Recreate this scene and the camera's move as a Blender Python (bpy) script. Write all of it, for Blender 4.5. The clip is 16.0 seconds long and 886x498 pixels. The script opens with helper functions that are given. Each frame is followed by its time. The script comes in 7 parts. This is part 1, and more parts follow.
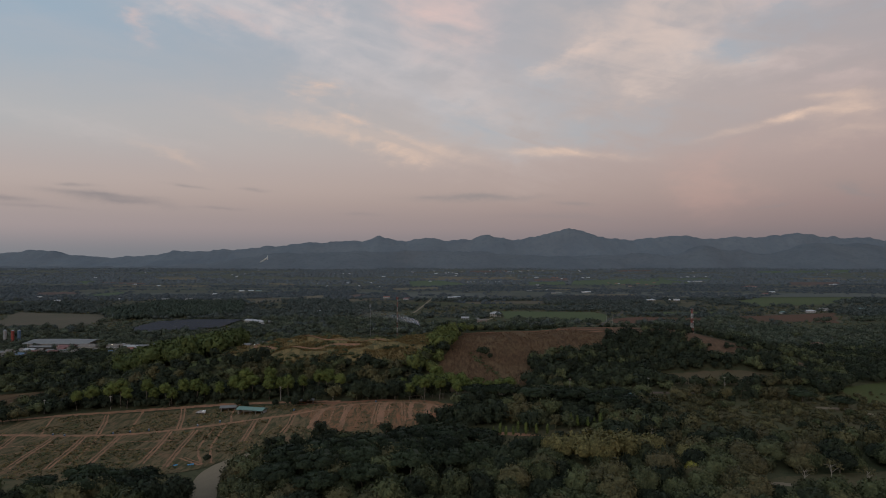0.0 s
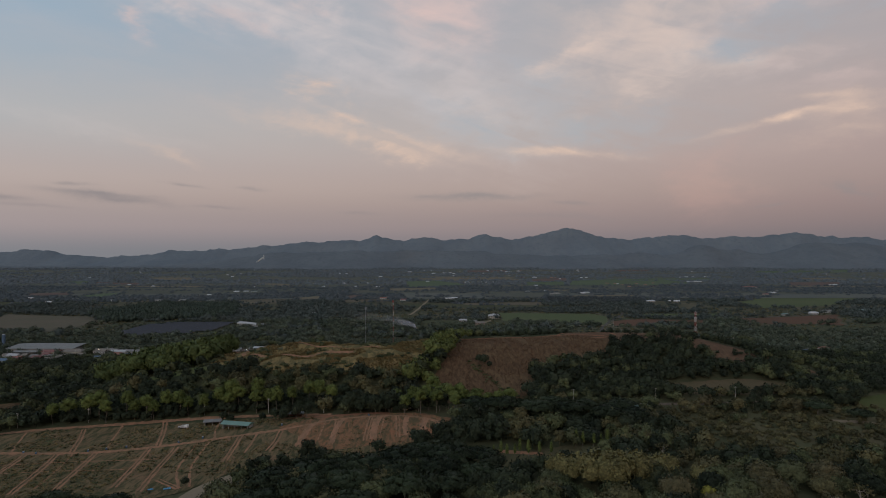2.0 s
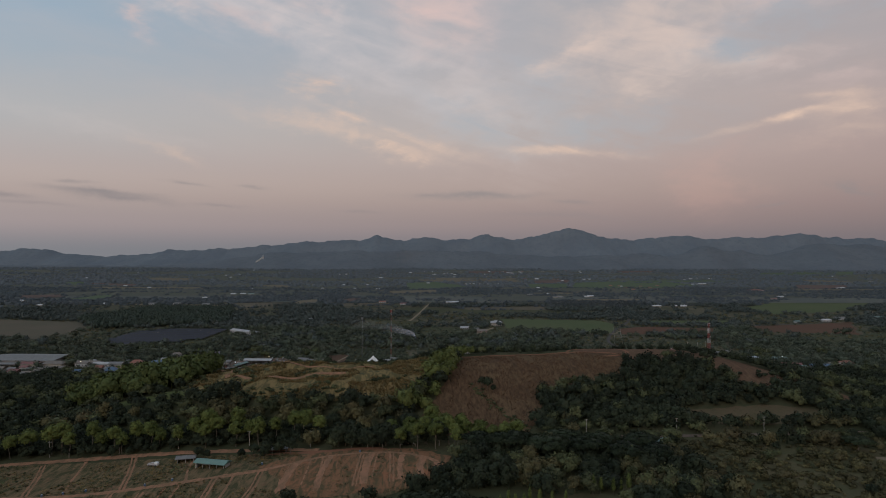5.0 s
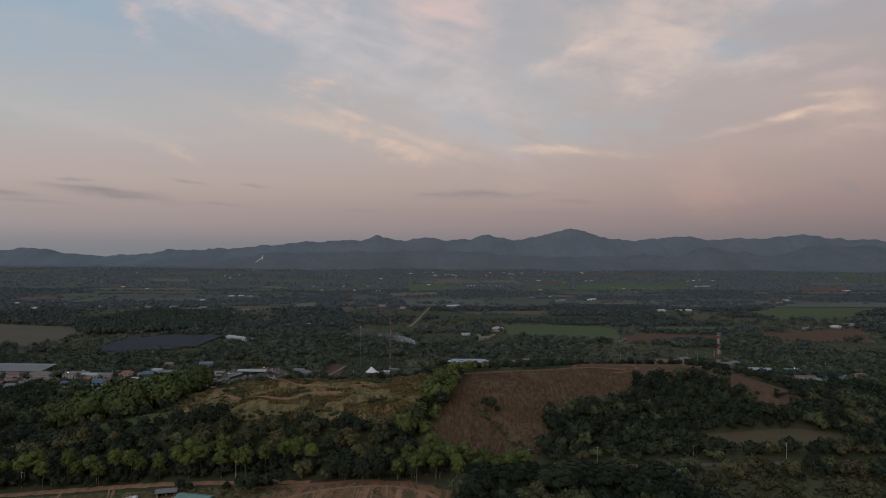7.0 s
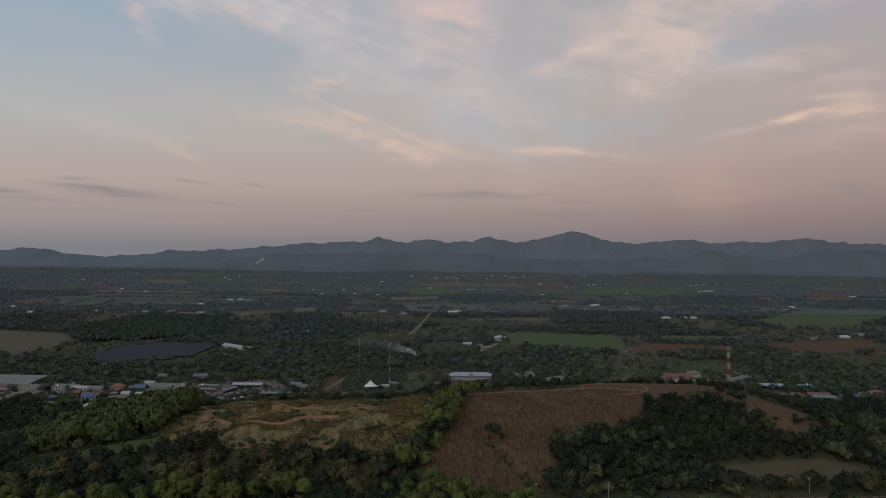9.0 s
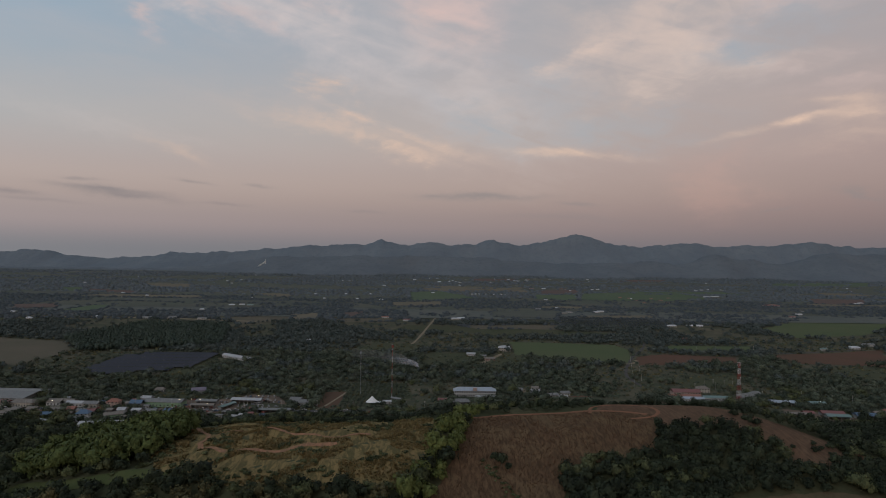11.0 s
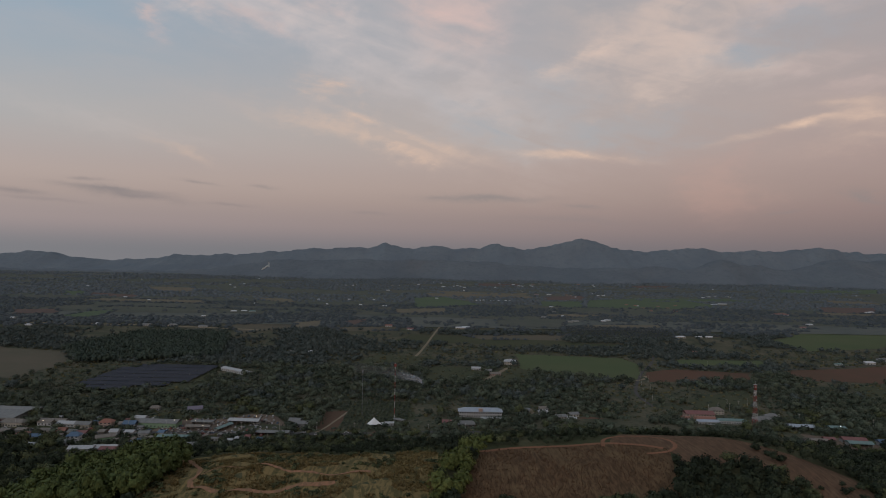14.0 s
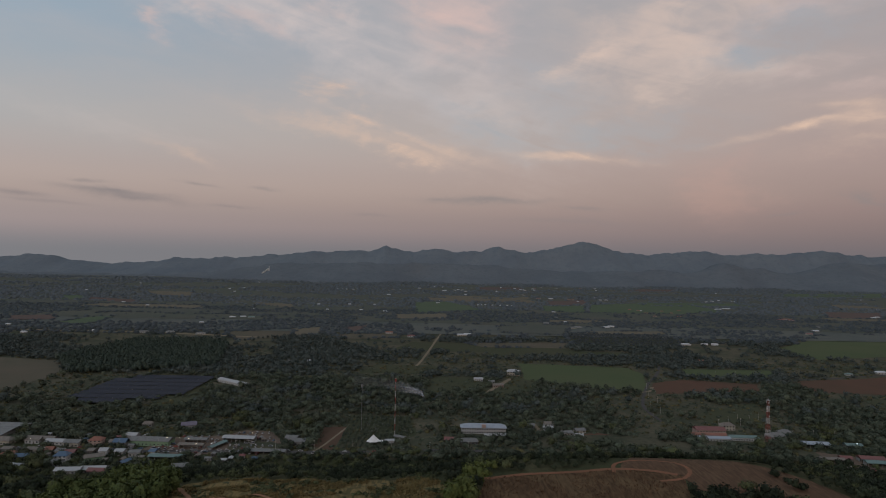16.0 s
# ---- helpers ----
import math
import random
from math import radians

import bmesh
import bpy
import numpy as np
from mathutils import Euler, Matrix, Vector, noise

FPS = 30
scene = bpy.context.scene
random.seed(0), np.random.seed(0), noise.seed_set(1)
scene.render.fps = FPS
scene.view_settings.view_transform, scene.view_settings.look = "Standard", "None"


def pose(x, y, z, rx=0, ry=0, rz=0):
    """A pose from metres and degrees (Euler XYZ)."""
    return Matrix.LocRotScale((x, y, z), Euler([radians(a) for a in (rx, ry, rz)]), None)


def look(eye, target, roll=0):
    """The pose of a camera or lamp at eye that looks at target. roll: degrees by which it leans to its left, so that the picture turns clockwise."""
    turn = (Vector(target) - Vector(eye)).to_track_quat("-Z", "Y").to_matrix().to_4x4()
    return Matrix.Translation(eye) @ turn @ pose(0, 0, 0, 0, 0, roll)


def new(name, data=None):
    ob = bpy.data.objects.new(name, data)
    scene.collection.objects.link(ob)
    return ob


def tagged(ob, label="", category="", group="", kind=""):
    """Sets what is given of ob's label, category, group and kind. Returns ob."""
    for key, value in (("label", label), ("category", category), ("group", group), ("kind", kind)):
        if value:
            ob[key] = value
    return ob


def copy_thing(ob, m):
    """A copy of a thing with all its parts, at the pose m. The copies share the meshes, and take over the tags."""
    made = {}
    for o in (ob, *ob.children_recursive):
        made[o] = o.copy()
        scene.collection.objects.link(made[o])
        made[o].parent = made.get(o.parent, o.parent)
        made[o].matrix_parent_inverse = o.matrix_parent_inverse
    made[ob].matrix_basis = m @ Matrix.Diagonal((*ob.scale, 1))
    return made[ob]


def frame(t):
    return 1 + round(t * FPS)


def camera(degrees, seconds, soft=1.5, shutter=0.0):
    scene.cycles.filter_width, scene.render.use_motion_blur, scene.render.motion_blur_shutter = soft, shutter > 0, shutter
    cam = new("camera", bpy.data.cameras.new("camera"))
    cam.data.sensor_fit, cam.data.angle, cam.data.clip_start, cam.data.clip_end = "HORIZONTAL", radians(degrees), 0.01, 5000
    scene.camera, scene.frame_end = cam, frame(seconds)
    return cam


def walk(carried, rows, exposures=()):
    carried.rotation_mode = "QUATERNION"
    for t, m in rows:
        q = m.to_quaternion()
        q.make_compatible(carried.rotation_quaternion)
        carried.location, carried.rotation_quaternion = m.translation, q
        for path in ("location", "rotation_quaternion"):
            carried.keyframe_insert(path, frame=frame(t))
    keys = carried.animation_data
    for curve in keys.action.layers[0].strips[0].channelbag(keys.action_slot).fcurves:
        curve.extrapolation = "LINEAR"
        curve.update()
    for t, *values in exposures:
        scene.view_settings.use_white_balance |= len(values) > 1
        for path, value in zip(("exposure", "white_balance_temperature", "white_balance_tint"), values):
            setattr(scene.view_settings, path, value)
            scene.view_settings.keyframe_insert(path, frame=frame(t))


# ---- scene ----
cam = camera(72.0, 16.0, soft=1.0)
PATH = [
    (0, (-1.033, -0.263, 117.335), (-0.988, 1.737, 117.358), -0.00),
    (0.5, (-0.789, 4.562, 119.184), (-0.744, 6.561, 119.205), -0.00),
    (1, (-0.660, 9.865, 120.562), (-0.612, 11.864, 120.583), 0.00),
    (1.5, (-0.336, 15.465, 120.902), (-0.286, 17.464, 120.923), 0.00),
    (2, (-0.154, 21.431, 121.004), (-0.101, 23.430, 121.024), 0.00),
    (2.5, (0.260, 27.548, 121.539), (0.311, 29.547, 121.560), 0.10),
    (3, (0.532, 33.965, 123.239), (0.583, 35.965, 123.257), 0.10),
    (3.5, (0.755, 40.546, 125.240), (0.805, 42.545, 125.256), 0.10),
    (4, (0.995, 47.174, 127.436), (1.045, 49.174, 127.452), 0.10),
    (6.5, (1.593, 79.069, 138.939), (1.641, 81.069, 138.954), 0.30),
    (7, (1.580, 85.073, 141.608), (1.627, 87.073, 141.621), 0.30),
    (7.5, (1.519, 90.698, 144.365), (1.566, 92.697, 144.378), 0.40),
    (8, (1.619, 95.954, 147.099), (1.663, 97.953, 147.113), 0.40),
    (8.5, (1.440, 101.256, 150.271), (1.482, 103.255, 150.285), 0.50),
    (9, (1.260, 106.740, 152.858), (1.303, 108.740, 152.873), 0.60),
    (11.5, (-0.032, 125.640, 168.686), (-0.001, 127.640, 168.705), 0.80),
    (12, (-0.245, 128.846, 171.296), (-0.217, 130.846, 171.316), 0.80),
    (12.5, (-0.339, 132.699, 173.767), (-0.314, 134.698, 173.790), 0.90),
    (13, (-0.319, 137.255, 176.418), (-0.297, 139.255, 176.441), 1.00),
    (13.5, (-0.535, 141.610, 179.041), (-0.515, 143.610, 179.064), 1.00),
    (14, (-0.807, 146.352, 181.461), (-0.787, 148.352, 181.485), 1.10),
    (14.5, (-1.179, 151.305, 184.327), (-1.160, 153.304, 184.351), 1.10),
    (15, (-1.400, 156.461, 186.519), (-1.381, 158.461, 186.545), 1.10),
    (15.5, (-1.517, 162.164, 189.045), (-1.500, 164.163, 189.073), 1.10),
    (16, (-1.920, 167.863, 191.386), (-1.903, 169.862, 191.416), 1.10),
]
walk(cam, [(t, look(eye, target, roll)) for t, eye, target, roll in PATH],
     exposures=[(0, 0.04, 6500, 10), (7, 0.04, 6500, 10), (9, 0.02, 6530, 10), (11.5, -0.02, 6600, 10.5), (16, -0.06, 6680, 11)])

# ---- world and sun ----


class Graph:
    """Small helper to write node trees as expressions."""

    def __init__(self, tree):
        self.tree = tree
        self.tree.nodes.clear()

    def node(self, kind, **fields):
        n = self.tree.nodes.new(kind)
        for key, value in fields.items():
            setattr(n, key, value)
        return n

    def feed(self, socket, value):
        if isinstance(value, bpy.types.NodeSocket):
            self.tree.links.new(value, socket)
        elif value is not None:
            socket.default_value = value

    def math(self, op, a, b=None, c=None, clamp=False):
        n = self.node("ShaderNodeMath", operation=op, use_clamp=clamp)
        for i, v in enumerate((a, b, c)):
            self.feed(n.inputs[i], v)
        return n.outputs[0]

    def mix(self, fac, a, b, blend="MIX"):
        n = self.node("ShaderNodeMix", data_type="RGBA", blend_type=blend)
        self.feed(n.inputs[0], fac)
        self.feed(n.inputs[6], (*a, 1) if isinstance(a, tuple) and len(a) == 3 else a)
        self.feed(n.inputs[7], (*b, 1) if isinstance(b, tuple) and len(b) == 3 else b)
        return n.outputs[2]

    def noise(self, vector, scale, detail=3.0, rough=0.55, warp=0.0):
        n = self.node("ShaderNodeTexNoise")
        self.feed(n.inputs["Vector"], vector)
        n.inputs["Scale"].default_value = scale
        n.inputs["Detail"].default_value = detail
        n.inputs["Roughness"].default_value = rough
        n.inputs["Distortion"].default_value = warp
        return n.outputs["Fac"]

    def ramp(self, fac, stops, ease="LINEAR"):
        n = self.node("ShaderNodeValToRGB")
        n.color_ramp.interpolation = ease
        el = n.color_ramp.elements
        while len(el) < len(stops):
            el.new(0.5)
        for e, (p, c) in zip(el, stops):
            e.position, e.color = p, (*c, 1) if len(c) == 3 else c
        self.feed(n.inputs[0], fac)
        return n.outputs[0]

    def vec(self, x, y, z):
        n = self.node("ShaderNodeCombineXYZ")
        for i, v in enumerate((x, y, z)):
            self.feed(n.inputs[i], v)
        return n.outputs[0]


def make_world():
    w = bpy.data.worlds.new("dusk_sky")
    scene.world = w
    w.use_nodes = True
    g = Graph(w.node_tree)
    coord = g.node("ShaderNodeTexCoord").outputs["Generated"]
    sep = g.node("ShaderNodeSeparateXYZ")
    g.feed(sep.inputs[0], coord)
    x, y, z = sep.outputs
    az = g.math("ARCTAN2", x, y)
    el = g.math("ARCSINE", z)
    # clear dusk gradient, from the mauve belt at the horizon to the pale blue above
    up = g.math("MULTIPLY", el, 1 / 0.70, clamp=True)
    clear = g.ramp(up, SKY_STOPS, "EASE")
    # the sky is bluer to the west of north and pinker to the east
    side = g.math("MULTIPLY_ADD", az, 0.75, 0.5, clamp=True)
    high = g.math("SUBTRACT", g.math("MULTIPLY", el, 4.2), 0.35, clamp=True)
    clear = g.mix(g.math("MULTIPLY", high, g.math("SUBTRACT", 1.0, side)), clear, (0.27, 0.37, 0.47))
    clear = g.mix(g.math("MULTIPLY", side, 0.90), clear, g.ramp(up, [(0.0, (0.152, 0.143, 0.157)), (0.05, (0.186, 0.157, 0.170)), (0.11, (0.252, 0.184, 0.200)), (0.22, (0.342, 0.246, 0.252)), (0.38, (0.362, 0.292, 0.296)), (0.60, (0.344, 0.311, 0.322)), (1.0, (0.285, 0.335, 0.402))]))
    # wind-drawn veil of high cloud
    flow = g.vec(g.math("ADD", az, g.math("MULTIPLY", el, 1.3)), g.math("MULTIPLY", el, 3.2), 0.3)
    veil = g.noise(flow, 2.6, 6.0, 0.55, 0.6)
    fine = g.noise(g.vec(g.math("MULTIPLY", az, 2.5), g.math("MULTIPLY", el, 7.0), 4.0), 4.0, 6.0, 0.6, 0.8)
    veil = g.math("ADD", g.math("MULTIPLY", veil, 0.75), g.math("MULTIPLY", fine, 0.25))
    veil = g.math("MULTIPLY", g.math("SUBTRACT", veil, 0.44), 5.0, clamp=True)
    high2 = g.math("MULTIPLY", g.math("SUBTRACT", el, 0.08), 5.0, clamp=True)
    veil = g.math("MULTIPLY", g.math("MULTIPLY", veil, high2), 0.22)
    warm = g.mix(g.math("MULTIPLY", el, 2.4, clamp=True), (0.50, 0.37, 0.335), (0.50, 0.44, 0.43))
    sky = g.mix(veil, clear, warm)
    # single clouds: azimuth, elevation, half length, half width, lean, strength, tint; torn by a two-scale warp
    def swirl(scale, seed, size):
        n = g.node("ShaderNodeTexNoise")
        g.feed(n.inputs["Vector"], g.vec(az, g.math("MULTIPLY", el, 2.2), seed))
        n.inputs["Scale"].default_value, n.inputs["Detail"].default_value, n.inputs["Roughness"].default_value = scale, 5.0, 0.6
        part_of = g.node("ShaderNodeSeparateColor")
        g.feed(part_of.inputs[0], n.outputs["Color"])
        return [g.math("MULTIPLY", g.math("SUBTRACT", part_of.outputs[i], 0.5), size) for i in (0, 1)]
    (wa, we), (va, ve) = swirl(9.0, 2.0, 0.16), swirl(34.0, 5.0, 0.05)
    warp_a, warp_e = g.math("ADD", wa, va), g.math("ADD", we, ve)
    combed = g.noise(g.vec(g.math("MULTIPLY", g.math("ADD", az, g.math("MULTIPLY", el, 2.6)), 5.0), g.math("ADD", g.math("MULTIPLY", el, 15.0), g.math("MULTIPLY", az, 3.4)), 7.0), 1.4, 3.0, 0.45, 1.2)
    billow = g.noise(g.vec(az, g.math("MULTIPLY", el, 2.0), 11.0), 11.0, 5.0, 0.55, 0.6)
    torn = g.math("ADD", g.math("MULTIPLY", combed, 0.4), g.math("MULTIPLY", billow, 0.6))
    torn = g.math("ADD", g.math("MULTIPLY", g.math("SUBTRACT", torn, 0.40), 4.2, clamp=True), 0.22)
    for a0, e0, ln, wd, lean, power, tint in CLOUDS:
        grip = min(1.0, wd / 0.022)
        da = g.math("ADD", g.math("SUBTRACT", az, a0), g.math("MULTIPLY", warp_a, min(1.0, 0.4 + grip)))
        de = g.math("ADD", g.math("SUBTRACT", el, e0), g.math("MULTIPLY", warp_e, 0.75 * grip))
        along = g.math("ADD", g.math("MULTIPLY", da, math.cos(lean) / ln), g.math("MULTIPLY", de, math.sin(lean) / ln))
        across = g.math("SUBTRACT", g.math("MULTIPLY", de, math.cos(lean) / wd), g.math("MULTIPLY", da, math.sin(lean) / wd))
        q = g.math("ADD", g.math("MULTIPLY", along, along), g.math("MULTIPLY", across, across))
        s = g.math("MULTIPLY", g.math("EXPONENT", g.math("MULTIPLY", q, -0.9)), power)
        s = g.math("MULTIPLY", s, torn if tint not in (DARK, ROSE) else 0.85, clamp=True)
        sky = g.mix(s, sky, tint)
    # afterglow on the side of the set sun, behind the flight
    back = g.math("MULTIPLY", g.math("SUBTRACT", g.math("MULTIPLY", y, -1.0), 0.1), 1.1, clamp=True)
    low = g.math("SUBTRACT", 1.0, g.math("MULTIPLY", el, 1.1), clamp=True)
    glow = g.math("MULTIPLY", back, low)
    sky = g.mix(g.math("MULTIPLY", glow, 0.6), sky, (0.66, 0.50, 0.42))
    night = g.node("ShaderNodeTexSky", sky_type="NISHITA", sun_disc=False, sun_elevation=radians(1.5), sun_rotation=radians(200), dust_density=3.0)
    bg1 = g.node("ShaderNodeBackground")
    g.feed(bg1.inputs[0], sky)
    bg1.inputs[1].default_value = SKY_POWER
    bg2 = g.node("ShaderNodeBackground")
    g.feed(bg2.inputs[0], night.outputs[0])
    bg2.inputs[1].default_value = 0.05
    add = g.node("ShaderNodeAddShader")
    g.feed(add.inputs[0], bg1.outputs[0])
    g.feed(add.inputs[1], bg2.outputs[0])
    out = g.node("ShaderNodeOutputWorld")
    g.feed(out.inputs[0], add.outputs[0])


SKY_POWER = 1.0
SKY_STOPS = [
    (0.0, (0.212, 0.218, 0.238)),
    (0.07, (0.334, 0.288, 0.298)),
    (0.17, (0.438, 0.350, 0.330)),
    (0.30, (0.474, 0.414, 0.372)),
    (0.50, (0.386, 0.388, 0.396)),
    (1.0, (0.268, 0.350, 0.446)),
]
PEACH, PINK, PALE, DARK, BLUE = (0.66, 0.47, 0.38), (0.62, 0.46, 0.43), (0.60, 0.52, 0.51), (0.225, 0.205, 0.230), (0.33, 0.35, 0.395)
GLOW, ROSE = (0.61, 0.475, 0.42), (0.50, 0.31, 0.285)
CLOUDS = [
    (-0.127, 0.326, 0.290, 0.0649, -0.35, 0.52, PALE),
    (0.066, 0.257, 0.139, 0.0649, -0.61, 0.34, PALE),
    (-0.277, 0.373, 0.161, 0.0278, -0.09, 0.52, PALE),
    (-0.567, 0.190, 0.083, 0.0148, -0.14, 0.15, PALE),
    (-0.451, 0.177, 0.095, 0.0130, -0.07, 0.14, PALE),
    (-0.091, 0.381, 0.044, 0.0204, -0.17, 0.45, BLUE),
    (-0.318, 0.296, 0.123, 0.0352, -0.38, 0.35, BLUE),
    (-0.343, 0.357, 0.044, 0.0139, -0.09, 0.70, PINK),
    (-0.446, 0.337, 0.019, 0.0185, -0.00, 0.60, PINK),
    (-0.441, 0.308, 0.019, 0.0083, -0.17, 0.55, PINK),
    (-0.398, 0.360, 0.046, 0.0130, -0.00, 0.45, PALE),
    (-0.267, 0.342, 0.043, 0.0130, -0.35, 0.35, PINK),
    (-0.199, 0.378, 0.053, 0.0148, -0.17, 0.45, PINK),
    (0.029, 0.383, 0.097, 0.0482, -0.49, 0.85, PINK),
    (0.096, 0.340, 0.037, 0.0130, -0.35, 0.55, PINK),
    (0.163, 0.289, 0.091, 0.0445, -0.61, 0.95, BLUE),
    (-0.036, 0.287, 0.055, 0.0204, -0.44, 0.35, BLUE),
    (0.085, 0.213, 0.111, 0.0278, -0.26, 0.65, BLUE),
    (0.300, 0.205, 0.129, 0.0278, -0.07, 0.60, BLUE),
    (0.344, 0.312, 0.121, 0.0538, 0.14, 0.85, GLOW),
    (0.387, 0.362, 0.121, 0.0297, -0.00, 0.70, GLOW),
    (0.234, 0.313, 0.071, 0.0139, 0.31, 0.85, GLOW),
    (0.187, 0.299, 0.027, 0.0074, 0.24, 0.70, GLOW),
    (0.359, 0.269, 0.051, 0.0167, -0.17, 0.60, GLOW),
    (0.457, 0.269, 0.111, 0.0120, 0.10, 0.60, GLOW),
    (0.563, 0.271, 0.061, 0.0102, 0.10, 0.42, PINK),
    (0.528, 0.346, 0.071, 0.0158, 0.09, 0.55, PINK),
    (0.498, 0.309, 0.088, 0.0315, 0.17, 0.90, BLUE),
    (0.628, 0.306, 0.053, 0.0389, -0.00, 0.60, BLUE),
    (-0.181, 0.263, 0.037, 0.0130, -0.14, 1.70, PEACH),
    (-0.181, 0.210, 0.124, 0.0158, -0.14, 0.50, PEACH),
    (-0.063, 0.186, 0.106, 0.0167, -0.24, 0.85, PEACH),
    (0.011, 0.169, 0.046, 0.0093, -0.17, 0.25, PEACH),
    (-0.400, 0.150, 0.035, 0.0083, -0.44, 0.35, PEACH),
    (0.537, 0.194, 0.081, 0.0046, 0.16, 0.95, PEACH),
    (0.628, 0.198, 0.039, 0.0083, 0.10, 0.95, PEACH),
    (0.605, 0.217, 0.047, 0.0065, -0.03, 0.80, PEACH),
    (0.596, 0.235, 0.047, 0.0102, -0.00, 0.40, PINK),
    (0.609, 0.168, 0.058, 0.0130, 0.17, 0.35, PEACH),
    (0.221, 0.164, 0.076, 0.0056, -0.10, 0.85, PEACH),
    (0.431, 0.107, 0.047, 0.0371, -0.35, 0.36, ROSE),
    (0.462, 0.149, 0.046, 0.0148, 0.52, 0.15, ROSE),
    (-0.599, 0.078, 0.031, 0.0030, -0.07, 0.75, DARK),
    (-0.485, 0.088, 0.055, 0.0033, -0.05, 0.85, DARK),
    (-0.451, 0.081, 0.057, 0.0056, -0.09, 0.90, DARK),
    (-0.521, 0.100, 0.019, 0.0022, -0.03, 0.60, DARK),
    (-0.375, 0.107, 0.024, 0.0022, -0.09, 0.60, DARK),
    (-0.275, 0.104, 0.017, 0.0022, -0.07, 0.50, DARK),
    (-0.320, 0.073, 0.025, 0.0022, -0.03, 0.50, DARK),
    (0.075, 0.097, 0.076, 0.0046, -0.00, 0.90, DARK),
    (-0.002, 0.097, 0.017, 0.0020, -0.00, 0.50, DARK),
    (0.227, 0.082, 0.027, 0.0037, -0.07, 0.55, DARK),
    (0.627, 0.088, 0.020, 0.0083, -0.35, 0.65, DARK),
    (0.517, 0.072, 0.016, 0.0028, 0.14, 0.40, DARK),
    (-0.102, 0.067, 0.029, 0.0028, -0.00, 0.40, DARK),
    (0.208, 0.062, 0.085, 0.0046, -0.05, 0.35, DARK),
    (-0.567, 0.069, 0.038, 0.0023, -0.05, 0.40, DARK),
]
make_world()

sun = new("sun", bpy.data.lights.new("sun", "SUN"))
sun.data.energy, sun.data.angle, sun.data.color = 0.62, radians(14), (0.93, 0.94, 1.0)
sun.matrix_world = look((0, 0, 500), (170, 300, 330))

# ---- materials ----


def surface(name, build, rough=0.85, metal=0.0, bump=0.0, spec=0.25):
    """A principled material; build(g, place) returns its colour and, where it has relief, its height."""
    m = bpy.data.materials.new(name)
    m.use_nodes = True
    g = Graph(m.node_tree)
    place = g.node("ShaderNodeTexCoord").outputs["Object"]
    colour, height = build(g, place)
    p = g.node("ShaderNodeBsdfPrincipled")
    g.feed(p.inputs["Base Color"], colour)
    p.inputs["Roughness"].default_value = rough
    p.inputs["Metallic"].default_value = metal
    p.inputs["Specular IOR Level"].default_value = spec
    if height is not None and bump:
        b = g.node("ShaderNodeBump")
        b.inputs["Strength"].default_value = 0.6
        b.inputs["Distance"].default_value = bump
        g.feed(b.inputs["Height"], height)
        g.feed(p.inputs["Normal"], b.outputs[0])
    out = g.node("ShaderNodeOutputMaterial")
    g.feed(out.inputs[0], p.outputs[0])
    return m


def mottled(name, a, b, c, big, small, rough=0.9, bump=0.0):
    """Earth, grass and the like: two colours in broad patches, a third in fine specks."""
    def build(g, place):
        n1 = g.noise(place, big, 4.0, 0.6, 0.4)
        n2 = g.noise(place, small, 5.0, 0.65)
        col = g.mix(g.math("MULTIPLY", g.math("SUBTRACT", n1, 0.36), 3.5, clamp=True), a, b)
        col = g.mix(g.math("MULTIPLY", g.math("SUBTRACT", n2, 0.5), 4.0, clamp=True), col, c)
        return col, n2
    return surface(name, build, rough, bump=bump, spec=0.03)


def rowed(name, a, b, c, step, turn, big=0.02, rough=0.95, bump=0.15, sway=1.5):
    """A tilled or planted field: rows at a step in metres, along a direction in degrees."""
    def build(g, place):
        mp = g.node("ShaderNodeMapping")
        g.feed(mp.inputs["Vector"], place)
        mp.inputs["Rotation"].default_value = (0, 0, radians(turn))
        wv = g.node("ShaderNodeTexWave")
        g.feed(wv.inputs["Vector"], mp.outputs[0])
        wv.inputs["Scale"].default_value = 0.314 / step
        wv.inputs["Distortion"].default_value = sway
        wv.inputs["Detail"].default_value = 2.0
        wv.inputs["Detail Scale"].default_value = 0.4
        n1 = g.noise(place, big, 4.0, 0.6, 0.6)
        n2 = g.noise(place, 0.7, 4.0, 0.6)
        col = g.mix(wv.outputs["Fac"], a, b)
        f = g.math("ADD", g.math("MULTIPLY", n1, 0.6), g.math("MULTIPLY", n2, 0.4))
        col = g.mix(g.math("MULTIPLY", g.math("SUBTRACT", f, 0.42), 4.0, clamp=True), col, c)
        return col, wv.outputs["Fac"]
    return surface(name, build, rough, bump=bump, spec=0.03)


